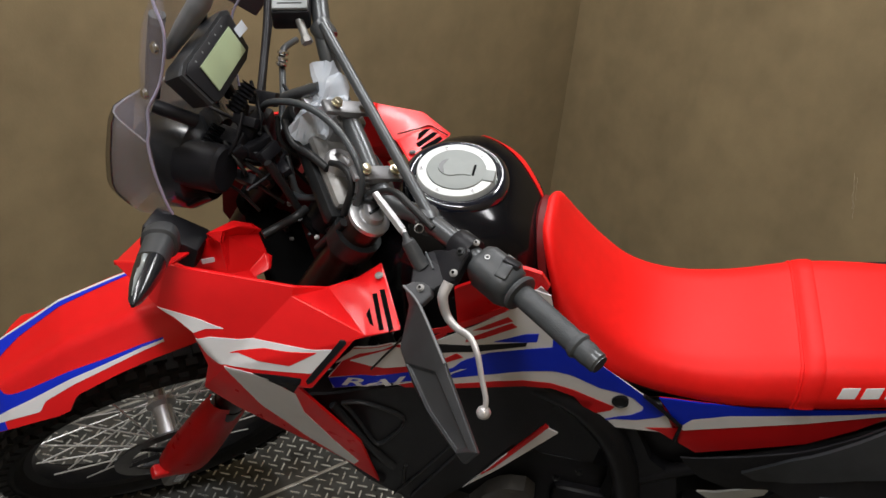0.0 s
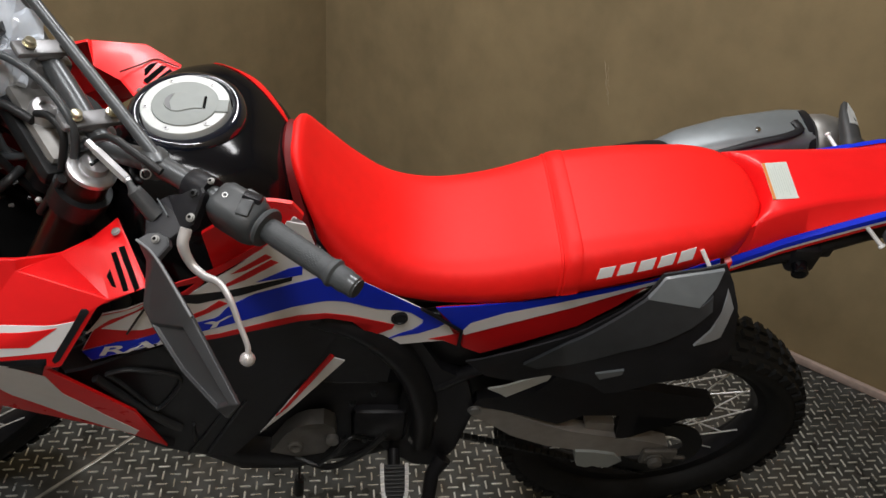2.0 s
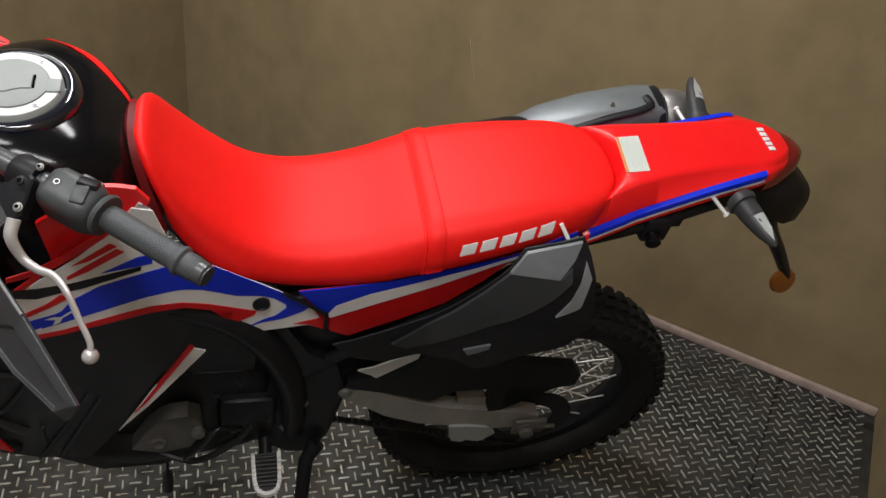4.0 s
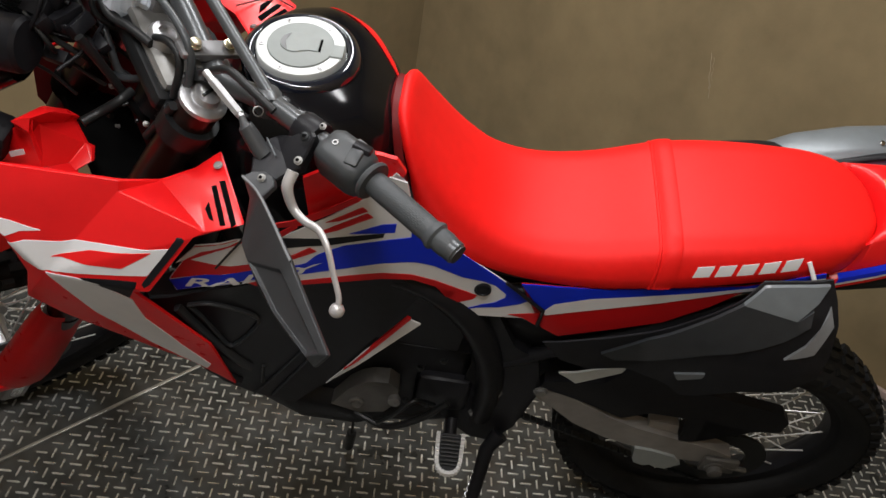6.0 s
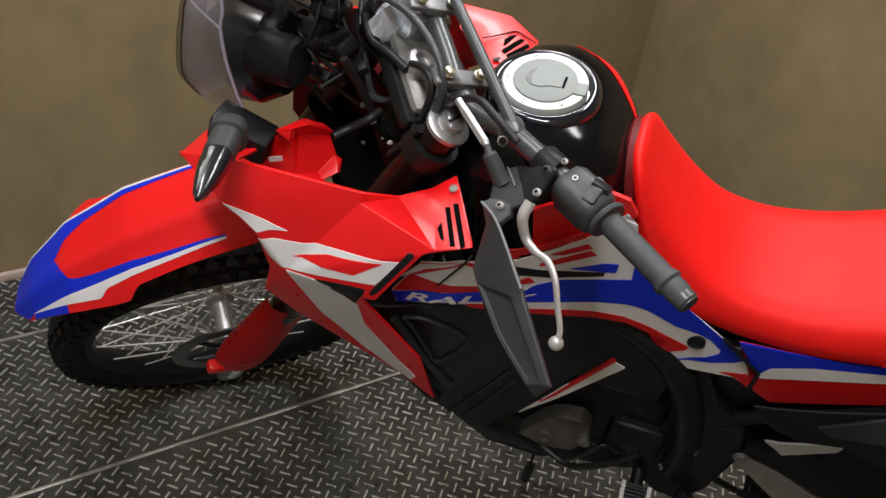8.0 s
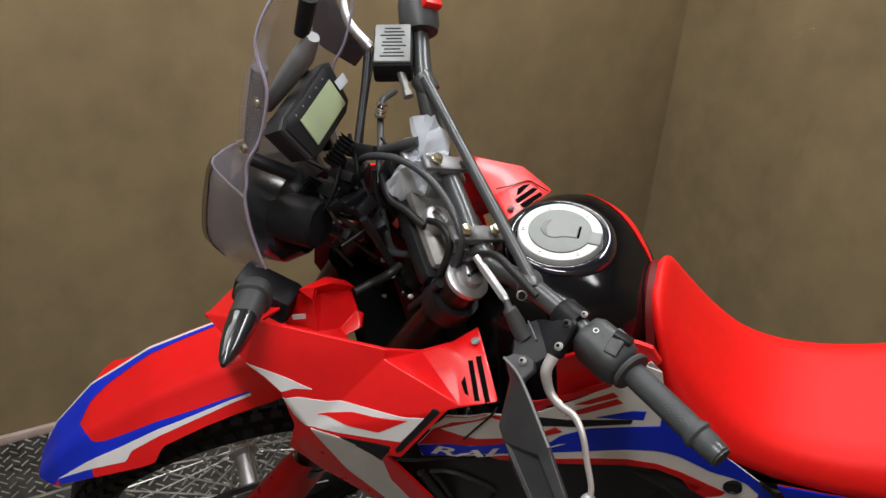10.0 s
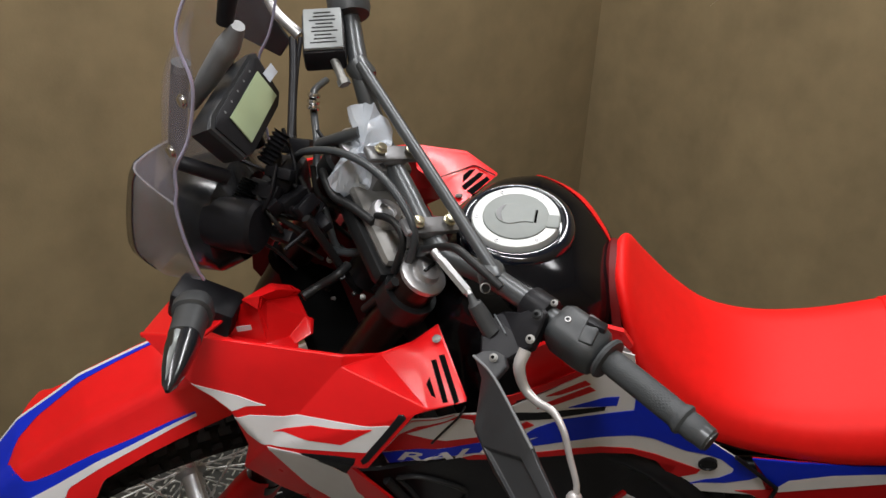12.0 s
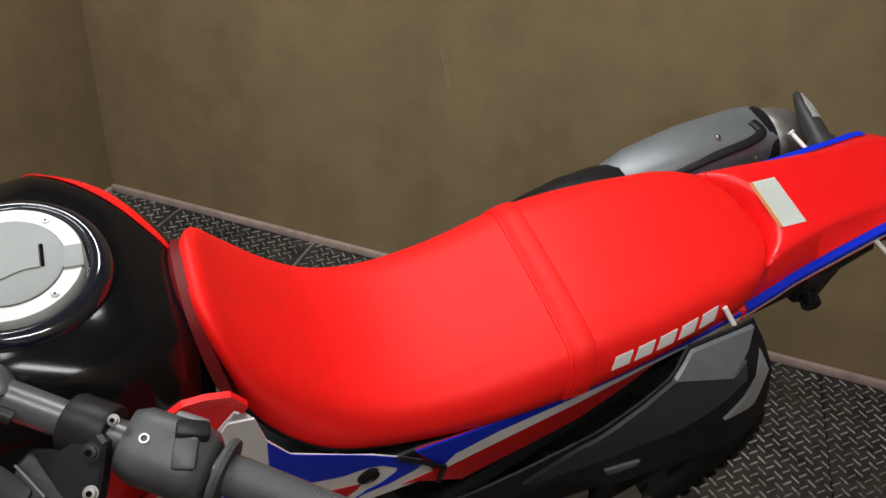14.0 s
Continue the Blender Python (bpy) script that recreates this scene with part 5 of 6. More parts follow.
perch = part("lever_perch", merge(steer(lathe([(0.013, -0.015), (0.0195, -0.015), (0.0205, -0.013), (0.0205, 0.013), (0.0195, 0.015), (0.013, 0.015)], perch_c, along_bar(-0.245) - along_bar(-0.22), 24)), plate), BLACK, bike, "black cast clutch lever perch", sharp=30)
part("perch_line", sweep([(0.163, -0.194, 1.1365), (0.171, -0.208, 1.1385), (0.179, -0.222, 1.1385)], 0.0009, 6), TRIM_GREY, perch, "thin pale line across the perch")
for at, r in (((0.210, -0.214, 1.166), 0.0044), ((0.206, -0.231, 1.146), 0.0038), ((0.171, -0.253, 1.134), 0.0036), ((0.226, -0.196, 1.168), 0.0030)):
    nut = part("perch_bolt", bolt(at, face, r, 0.003), DARK_ALU if r < 0.004 else FORK_GREY, perch)
    part("bolt_socket", lathe([(r * 0.55, 0), (r * 0.55, 0.0004)], Vector(at) + face * 0.0034, face, 6), VOID, nut)
part("cable_hook", lathe([(0.0048, -0.0009), (0.0062, 0.0), (0.0048, 0.0009)], (0.149, -0.172, 1.153), (0.2, -0.6, 0.7), 18, True), DARK_ALU, perch, "small wire ring")
lever = part("clutch_lever", sweep([(0.202, -0.24, 1.138), (0.198, -0.252, 1.124), (0.206, -0.262, 1.104), (0.221, -0.274, 1.099), (0.238, -0.285, 1.101), (0.251, -0.302, 1.095), (0.261, -0.32, 1.075), (0.27, -0.336, 1.058), (0.271, -0.343, 1.049)], [0.0072, 0.0068, 0.0058, 0.0050, 0.0045, 0.0041, 0.0038, 0.0036, 0.0036], 12, flat=0.75), LEVER_ALU, bike, "silver clutch lever with a ball end")
part("lever_ball", lathe([(0.0005, -0.0088), (0.005, -0.0071), (0.0079, -0.0034), (0.0088, 0), (0.0079, 0.0034), (0.005, 0.0071), (0.0005, 0.0088)], (0.27, -0.345, 1.043), (0, 0, 1), 20), LEVER_ALU, lever)
boot = part("cable_boot", sweep([(0.135, -0.190, 1.158), (0.140, -0.197, 1.154), (0.1415, -0.198, 1.152), (0.151, -0.204, 1.141), (0.160, -0.211, 1.131), (0.165, -0.214, 1.127)], [0.0035, 0.005, 0.0085, 0.0098, 0.0098, 0.0098], 14, per=3), STALK, bike, "grey rubber cable boot")
part("cable_adjuster", merge(sweep([(0.096, -0.156, 1.172), (0.131, -0.183, 1.155)], [0.0058, 0.0058], 6, smooth=False), rod((0.086, -0.148, 1.177), (0.096, -0.156, 1.172), 0.0045), rod((0.131, -0.183, 1.155), (0.138, -0.193, 1.156), 0.0026), rod((0.131, -0.183, 1.155), (0.134, -0.186, 1.1535), 0.0042)), SILVER, boot, "bright hexagonal cable adjuster", sharp=20)

# hand guards
def hand_guard(pts, inward, words):
    bm = bmesh.new()
    vs = [bm.verts.new(p) for p in pts]
    mid = sum((v.co for v in vs), Vector()) / len(vs)
    n = len(vs)
    c = bm.verts.new(mid - Vector(inward) * 0.012)
    for i in range(n):
        bm.faces.new((vs[i], vs[(i + 1) % n], c))
    bmesh.ops.recalc_face_normals(bm, faces=bm.faces[:])
    bmesh.ops.subdivide_edges(bm, edges=bm.edges[:], cuts=2, use_grid_fill=True)
    rim = [e for e in bm.edges if len(e.link_faces) == 1]
    twin = {v: bm.verts.new(v.co + Vector(inward) * 0.006) for v in bm.verts[:]}
    for f in bm.faces[:]:
        bm.faces.new([twin[v] for v in reversed(f.verts)])
    for e in rim:
        p, q = e.verts
        bm.faces.new((p, q, twin[q], twin[p]))
    return part("hand_guard", bm, GUARD_GREY, bike, words, sharp=30)


OUT = Vector((-0.665, -0.454, 0.593))
FOLDS = [((0.149, -0.248, 1.127), 0), ((0.176, -0.279, 1.133), 0), ((0.223, -0.353, 1.129), 0), ((0.228, -0.364, 1.126), -0.002), ((0.275, -0.447, 1.117), -0.004), ((0.258, -0.449, 1.094), -0.010), ((0.153, -0.310, 1.084), -0.010), ((0.183, -0.359, 1.081), -0.010), ((0.222, -0.409, 1.085), -0.010), ((0.157, -0.290, 1.105), -0.006), ((0.158, -0.270, 1.119), -0.004), ((0.163, -0.312, 1.093), 0.002), ((0.174, -0.332, 1.091), 0.002), ((0.212, -0.390, 1.090), 0.000), ((0.255, -0.440, 1.098), 0.000), ((0.214, -0.356, 1.117), 0.002), ((0.222, -0.370, 1.117), 0.001), ((0.259, -0.428, 1.112), 0.000), ((0.267, -0.442, 1.110), -0.001)]
fold = [Vector(p) + OUT * h for p, h in FOLDS]
field = [12, 15, 16, 17, 18, 14, 13]
heart = sum((fold[k] for k in field), Vector()) / len(field)
fold += [fold[k].lerp(heart, 0.10) - OUT * 0.0045 for k in field]
sunk = list(range(len(FOLDS), len(fold)))
sheets = [(0, 1, 10), (10, 1, 2, 15, 12, 11, 9), (2, 3, 16, 15), (9, 11, 6), (6, 11, 12, 7), (7, 12, 13, 8), (8, 13, 14, 5), (5, 14, 18, 4), (3, 4, 18, 17, 16)]
sheets += [(field[k], field[(k + 1) % 7], sunk[(k + 1) % 7], sunk[k]) for k in range(7)] + [tuple(sunk)]
guard = part("hand_guard", shell(fold, sheets, -OUT, 0.005, 0.0012), GUARD_GREY, bike, "dark grey plastic hand guard with a sunk middle", sharp=22)
part("guard_edge", sweep(fold[:3], 0.0016, 8), GREY_LIGHT, guard, "pale line along the upper edge")
LUG = [Vector(p) for p in ((0.150, -0.248, 1.1275), (0.158, -0.242, 1.130), (0.172, -0.241, 1.132), (0.183, -0.248, 1.133), (0.186, -0.260, 1.132), (0.177, -0.279, 1.1315))]
mid = sum(LUG, Vector()) / len(LUG)
part("guard_mount", loft([[p - face * 0.008 for p in LUG], LUG, [p.lerp(mid, 0.1) + face * 0.0012 for p in LUG]]), GUARD_GREY, guard, "mounting lug of the guard", sharp=25)

# right controls
sw = along_bar(0.278)
rbox = part("kill_switch_box", steer(lathe([(0.014, -0.03), (0.026, -0.028), (0.029, -0.018), (0.029, 0.018), (0.026, 0.03), (0.014, 0.032)], sw, along_bar(0.32) - along_bar(0.28), 24)), GREY, bike, "round grey throttle housing")
part("kill_switch", steer(block((0.03, 0.03, 0.012), Matrix.Translation(sw + Vector((0.018, 0, 0.024))) @ Matrix.Rotation(radians(30), 4, "Y"), 0.003)), RED_SWITCH, rbox, "red engine stop switch")
res_c = Vector((-0.004, 0.222, 1.216))
RES = Matrix.Rotation(radians(-18), 4, "Z")
reservoir = part("brake_reservoir", steer(block((0.055, 0.075, 0.036), Matrix.Translation(res_c) @ RES, 0.005)), BLACK, bike, "black brake fluid reservoir")
part("reservoir_lid", steer(block((0.05, 0.07, 0.006), Matrix.Translation(res_c) @ RES @ Matrix.Translation((0, 0, 0.021)), 0.002)), LID_GREY, reservoir, "pale metal lid with printed lines")
for k in range(9):
    part("print", steer(block((0.034 - 0.006 * (k % 3), 0.0016, 0.0008), Matrix.Translation(res_c) @ RES @ Matrix.Translation((0.002 * (k % 2), -0.026 + 0.0065 * k, 0.0244)), 0)), HOSE, reservoir, "fine dark print line")
part("banjo_bolt", steer(merge(rod(res_c + Vector((0, -0.037, 0)), res_c + Vector((0, -0.065, -0.008)), 0.006), lathe([(0.0085, 0), (0.0085, 0.008)], res_c + Vector((0, -0.065, -0.008)), (0, -1, -0.3), 6))), DARK_ALU, reservoir)
part("brake_lever", steer(sweep([(-0.03, 0.25, 1.21), (-0.05, 0.29, 1.23), (-0.045, 0.34, 1.24), (-0.03, 0.42, 1.245), (-0.02, 0.46, 1.245)], [0.008, 0.007, 0.006, 0.005, 0.006], 10)), SILVER, reservoir, "silver brake lever")
hand_guard([(-0.328, 0.3, 1.305), (-0.333, 0.3, 1.227), (-0.331, 0.3, 1.184), (-0.318, 0.3, 1.171), (-0.262, 0.3, 1.144), (-0.241, 0.3, 1.173), (-0.258, 0.3, 1.204), (-0.277, 0.3, 1.238), (-0.294, 0.3, 1.275), (-0.294, 0.3, 1.317)], (0.3, 0.6, -0.2), "dark grey plastic hand guard beyond the screen")

# cables and hoses, each its own
def hose(pts, r, mat=HOSE, words="black rubber hose", name="hose", seg=10):
    return part(name, sweep(pts, r, seg), mat, bike, words)


hose([(-0.165, 0.24, 1.144), (-0.167, 0.19, 1.153), (-0.159, 0.16, 1.14), (-0.136, 0.1, 1.129), (-0.127, 0.06, 1.094), (-0.104, 0.02, 1.062), (-0.086, 0, 1.02), (-0.054, 0, 1.019)], 0.0055, GREY_HOSE, words="grey brake hose with metal collars")
for at in [(-0.161, 0.175, 1.157), (-0.159, 0.165, 1.152), (-0.157, 0.155, 1.149)]:
    part("hose_collar", lathe([(0.0085, -0.003), (0.0095, 0), (0.0085, 0.003)], at, (0.1, 0.5, 1), 12), STEEL, bpy.data.objects["hose"])
hose([(-0.234, 0.3, 1.178), (-0.217, 0.24, 1.149), (-0.202, 0.18, 1.122), (-0.179, 0.1, 1.101), (-0.162, 0.05, 1.084)], 0.0066, BLACK, words="thick black cable from the throttle")
hose([(-0.221, 0.3, 1.18), (-0.218, 0.26, 1.149), (-0.203, 0.19, 1.116), (-0.176, 0.11, 1.105), (-0.151, 0.05, 1.097)], 0.004, BLACK, words="thin black cable")
hose([(-0.156, 0.05, 1.122), (-0.129, 0.03, 1.16), (-0.071, 0, 1.189), (-0.019, -0.03, 1.194), (0.022, -0.06, 1.18), (0.049, -0.09, 1.155), (0.045, -0.1, 1.113), (0.009, -0.09, 1.044)], 0.0052, GREY_HOSE, words="grey cable looped over the clamp")
hose([(-0.105, 0, 1.02), (-0.064, -0.02, 1.033), (-0.005, -0.05, 1.077), (0.051, -0.09, 1.116), (0.071, -0.1, 1.134)], 0.005, GREY_HOSE, words="grey hose across the clamp")
hose([(-0.044, -0.02, 1.093), (-0.013, -0.04, 1.125), (0.019, -0.07, 1.144), (0.035, -0.09, 1.133), (0.024, -0.1, 1.088)], 0.005, words="black wiring loop")
hose([(-0.12, 0.07, 1.146), (-0.083, 0.05, 1.174), (-0.049, 0.04, 1.195)], 0.0085, BAR, "grey stub of the cross brace mount", "hose")
hose([(0.063, -0.1, 1.132), (0.104, -0.13, 1.169), (0.132, -0.15, 1.168), (0.166, -0.17, 1.155)], 0.005, words="clutch cable")
hose([(-0.102, 0.02, 1.141), (-0.079, -0.01, 1.126), (-0.046, -0.03, 1.126), (-0.014, -0.05, 1.122)], 0.006, words="black key switch lead")
hose([(-0.104, -0.05, 1.115), (-0.083, -0.04, 1.056), (-0.063, -0.03, 0.992), (-0.055, -0.02, 0.962)], 0.006, words="black hose")
hose([(-0.114, -0.08, 0.999), (-0.095, -0.06, 1.004), (-0.072, -0.05, 1.019), (-0.062, -0.03, 1.021)], 0.007, words="black hose")
hose([(-0.02, -0.1, 1.013), (0.004, -0.11, 1.05), (0.031, -0.12, 1.092)], 0.006, words="black hose")
hose([(0.094, -0.225, 0.92), (0.112, -0.22, 0.948), (0.127, -0.215, 0.97), (0.132, -0.2, 0.972)], 0.0016, words="thin black cable tie")

# key switch on the top clamp
kc = Vector((-0.012, -0.005, 1.128))
part("key_switch", steer(lathe([(0.022, -0.03), (0.022, 0.0), (0.019, 0.004), (0.012, 0.004), (0.011, 0.0), (0.0, 0.0)], kc, STEM, 24)), SILVER, bike, "round metal key switch")
part("top_clamp_plate", steer(block((0.075, 0.15, 0.02), Matrix.Translation((-0.01, -0.0, 1.105)) @ Matrix.Rotation(RAKE, 4, "Y"), 0.01)), DARK_ALU, bike, "cast top clamp plate")

# small bolts added for glints among the cables, placed from pixel positions
for k, at in enumerate([(-0.053, -0.03, 1.085), (-0.009, -0.04, 1.121), (-0.092, -0.02, 1.016), (-0.061, -0.05, 1.017), (-0.028, -0.08, 1.014), (-0.091, -0.05, 0.992), (-0.081, -0.05, 0.972), (0.002, -0.09, 1.055), (0.025, -0.1, 1.075), (-0.044, -0.07, 1.007)]):
    turn = Vector((math.sin(k * 1.7), -0.7, 0.5 + math.cos(k * 2.9)))
    part("glint_bolt", bolt(at, turn, 0.0022 + 0.0008 * (k % 3), 0.005 + 0.002 * (k % 2)), FORK_GREY if k % 2 else DARK_ALU, bike, "small bolt added for a glint among the cables")

# ---- nose: screen, lamp, instruments; fixed to the frame ----
ROWS_S = [(0.935, 1.06, -0.375, -0.222, 0.13), (0.975, 1.075, -0.412, -0.224, 0.133), (1.03, 1.10, -0.405, -0.226, 0.135), (1.09, 1.14, -0.385, -0.228, 0.137), (1.135, 1.185, -0.364, -0.227, 0.136), (1.175, 1.208, -0.312, -0.221, 0.134), (1.235, 1.24, -0.295, -0.215, 0.132), (1.297, 1.28, -0.275, -0.192, 0.128), (1.355, 1.345, -0.236, -0.172, 0.126), (1.395, 1.388, -0.205, -0.179, 0.122), (1.425, 1.417, -0.195, -0.175, 0.118), (1.465, 1.458, -0.162, -0.150, 0.112), (1.50, 1.493, -0.122, -0.111, 0.10), (1.53, 1.525, -0.088, -0.082, 0.075)]
sheet = []
for zf, zr, xf, xr, w in resample(ROWS_S, 3):
    row = []
    for q in np.linspace(-math.pi / 2, math.pi / 2, 25):
        k = (math.sqrt(1.03) - math.sqrt(math.sin(q) ** 2 + 0.03)) / (math.sqrt(1.03) - math.sqrt(0.03))
        row.append((xr + (xf - xr) * k, w * math.sin(q), zr + (zf - zr) * k))
    sheet.append(row)
panes = []
for rows_, mat in ((sheet[12:], SMOKE), (sheet[:13], NOSE)):
    g = loft(rows_, closed=False)
    bmesh.ops.recalc_face_normals(g, faces=g.faces[:])
    bmesh.ops.solidify(g, geom=g.faces[:], thickness=0.003)
    panes.append(g)
screen = part("windscreen", panes[0], SMOKE, bike, "clear curved windscreen with a faint violet edge")
nose = part("nose_panel", panes[1], NOSE, screen, "grey tinted lower nose of the screen")
screen.visible_shadow = nose.visible_shadow = False
for s in (0, -1):
    part("screen_edge", sweep([r[s] for r in sheet], 0.0019, 8), SCREEN_RIM, screen, "bright polished screen edge")
for at in ((-0.212, -0.134, 1.265), (-0.185, -0.130, 1.33)):
    part("screen_bolt", bolt(at, (-0.5, -0.8, 0.1), 0.006, 0.004), STEEL, screen)
visor = [[Vector(p) + Vector((-0.002, 0, 0)) for p in row[10:15]] for row in sheet[1:13]]
g = loft(visor, closed=False)
bmesh.ops.recalc_face_normals(g, faces=g.faces[:])
bmesh.ops.solidify(g, geom=g.faces[:], thickness=0.002)
part("lamp_visor", g, SMOKED_LENS, screen, "dark smoked strip down the front of the nose")
# black lamp housing behind the screen
rings = []
for x, w, z0, z1 in ((-0.345, 0.016, 1.0, 1.09), (-0.33, 0.03, 0.99, 1.11), (-0.305, 0.048, 0.985, 1.135), (-0.27, 0.078, 0.99, 1.14), (-0.23, 0.085, 1.0, 1.14), (-0.205, 0.06, 1.01, 1.12)):
    rings.append([(x, w * math.copysign(abs(math.cos(q)) ** 0.7, math.cos(q)), (z0 + z1) / 2 + (z1 - z0) / 2 * math.copysign(abs(math.sin(q)) ** 0.7, math.sin(q))) for q in np.linspace(0, 2 * math.pi, 28, endpoint=False)])
lamp = part("headlight", loft(rings), SMOKED_LENS, bike, "black headlight housing behind the screen")
part("motor_can", lathe([(0.0, -0.02), (0.034, -0.02), (0.036, 0.0), (0.036, 0.045), (0.031, 0.05), (0.0, 0.05)], (-0.215, -0.055, 1.095), (1, -0.1, 0.05), 24), BLACK, lamp, "round black lamp can")
for at, sz, rot in (((-0.24, -0.115, 0.995), (0.09, 0.05, 0.05), 20), ((-0.17, 0.05, 1.08), (0.05, 0.07, 0.07), 0), ((-0.15, 0.01, 1.13), (0.025, 0.05, 0.03), 30)):
    part("bracket", block(sz, Matrix.Translation(at) @ Matrix.Rotation(radians(rot), 4, "Y"), 0.008), BLACK, lamp)
for pts in ([(-0.235, -0.09, 1.215), (-0.215, -0.085, 1.205), (-0.19, -0.07, 1.185)], [(-0.22, 0.09, 1.12), (-0.24, 0.08, 1.22), (-0.22, 0.05, 1.29)]):
    part("stay", sweep(pts, 0.0095, 12), BAR if pts[0][2] > 1.25 else BLACK, lamp, "tubular instrument stay")
for k in range(9):
    a0 = Vector((-0.19 + 0.014 * k, -0.05 + 0.017 * k, 1.12 + 0.008 * (k % 3)))
    bow = 0.014 * math.sin(k * 2.3)
    part("wire", sweep([a0, a0 + Vector((0.02 + bow, -0.012, -0.04)), a0 + Vector((0.03 - bow, 0.01 + bow, -0.08)), a0 + Vector((0.05 + 2 * bow, 0.02, -0.12))], 0.0024 + 0.0008 * (k % 3), 8), HOSE, lamp, "black wiring")
# connectors and lead ends behind the lamp
rng = random.Random(11)
for k in range(22):
    at = Vector((-0.145 + rng.uniform(-0.05, 0.05), 0.02 + rng.uniform(-0.06, 0.06), 1.105 + rng.uniform(-0.05, 0.045)))
    turn = Matrix.Rotation(rng.uniform(0, 3), 4, "Z") @ Matrix.Rotation(rng.uniform(-1, 1), 4, "X")
    if k % 3:
        part("connector", block((rng.uniform(0.02, 0.045), rng.uniform(0.014, 0.024), rng.uniform(0.012, 0.022)), Matrix.Translation(at) @ turn, 0.002), BLACK, lamp, "black wiring connector")
    else:
        d = turn @ Vector((0.02, 0.015, 0.025))
        part("wire", sweep([at - d * 1.3, at + Vector((0.01, -0.006, 0.004)), at + d * 1.3], 0.0028, 8), BLACK, lamp, "black wiring")
part("screen_post", sweep([(-0.24, -0.03, 1.307), (-0.257, -0.03, 1.249), (-0.275, -0.03, 1.186)], [0.011, 0.0115, 0.011], 14), BLACK, lamp, "dark post behind the screen")
part("post_cap", sweep([(-0.237, -0.03, 1.316), (-0.24, -0.03, 1.306)], 0.0112, 14, smooth=False), GREY, lamp, "pale cap of the post")
part("stay_blade", sweep([(-0.255, 0.0, 1.238), (-0.222, 0.0, 1.282), (-0.19, 0.0, 1.324), (-0.171, 0.0, 1.353)], [0.010, 0.016, 0.018, 0.010], 14, flat=0.85), GREY_LIGHT, lamp, "pale grey curved screen stay")
part("sensor_can", rod((-0.187, 0.0, 1.355), (-0.170, 0.0, 1.405), 0.010, 0.012, 18), BLACK, lamp, "black cylinder on the stay")
# corrugated boots under the instrument
for ends in ([(-0.153, 0.03, 1.188), (-0.172, 0, 1.158)], [(-0.191, -0.01, 1.136), (-0.2, -0.03, 1.116)]):
    lo, hi = Vector(ends[1]), Vector(ends[0])
    fold = [(r, (hi - lo).length * k / 15) for k, r in enumerate([0.009, 0.0135] * 8)]
    part("bellows", lathe(fold, lo, hi - lo, 16), BLACK, lamp, "ribbed rubber boot", sharp=20)

MET = [(-0.202, -0.075, 1.258), (-0.191, 0.075, 1.291), (-0.165, 0.08, 1.207), (-0.159, -0.07, 1.213)]
mf = (Vector(MET[0]) + Vector(MET[1])) / 2
mr = (Vector(MET[2]) + Vector(MET[3])) / 2
mc = (mf + mr) / 2
ex = (mr - mf).normalized()
ey = Vector((0, 1, 0)) - ex * ex.y
ey.normalize()
ez = ex.cross(ey)
MM = Matrix((ex, ey, ez)).transposed().to_4x4()
MM.translation = mc
if ez.z < 0:
    MM = MM @ Matrix.Rotation(math.pi, 4, "X")
ml = (mr - mf).length
meter = part("instrument", loft([[MM @ Vector((ml / 2 * k * cx, 0.083 * k * cy, h)) for cx, cy in ((-1, -0.8), (-0.8, -1), (0.8, -0.86), (1, -0.62), (1, 0.62), (0.8, 0.86), (-0.8, 1), (-1, 0.8))] for h, k in ((-0.045, 0.72), (-0.035, 0.92), (-0.004, 1.0), (0.0, 0.97))]), GUARD_GREY, bike, "grey digital instrument with a pale green screen", sharp=25)
part("bezel", loft([[MM @ Vector((ml / 2 * k * cx + 0.002, 0.083 * k * cy, h)) for cx, cy in ((-1, -0.8), (-0.8, -1), (0.8, -0.86), (1, -0.62), (1, 0.62), (0.8, 0.86), (-0.8, 1), (-1, 0.8))] for h, k in ((-0.002, 0.90), (0.002, 0.90), (0.0025, 0.88))]), BLACK, meter, "glossy black instrument face")
part("lcd", block((ml * 0.56, 0.100, 0.002), MM @ Matrix.Translation((ml * 0.06, 0.004, 0.004)), 0.0006), LCD, meter, "pale green display, off")
for k in range(5):
    part("button", lathe([(0.0016, 0), (0.0016, 0.001)], MM @ Vector((-ml * 0.33, -0.045 + 0.022 * k, 0.002)), ez, 10), GREY_LIGHT, meter)
part("film_corner", block((ml * 0.2, 0.022, 0.0008), MM @ Matrix.Translation((0.0, 0.072, 0.006)) @ Matrix.Rotation(radians(12), 4, "X"), 0), FILM, meter, "peeling clear protective film")

# red inner cowl between nose and fairing
COWL = [(-0.243, -0.105, 0.953), (-0.189, -0.11, 1.003), (-0.151, -0.14, 1.03), (-0.142, -0.152, 0.981), (-0.226, -0.115, 0.939), (-0.15, -0.12, 1.025), (-0.122, -0.085, 1.005), (-0.106, -0.1, 0.982), (-0.122, -0.125, 0.966), (-0.172, -0.138, 1.041), (-0.147, -0.105, 1.042), (-0.13, -0.085, 1.023), (-0.116, -0.085, 1.013), (-0.098, -0.1, 0.978), (-0.093, -0.12, 0.971), (-0.11, -0.135, 0.965), (-0.146, -0.135, 1.049), (-0.13, -0.118, 1.047), (-0.151, -0.175, 0.986), (-0.099, -0.16, 0.969)]
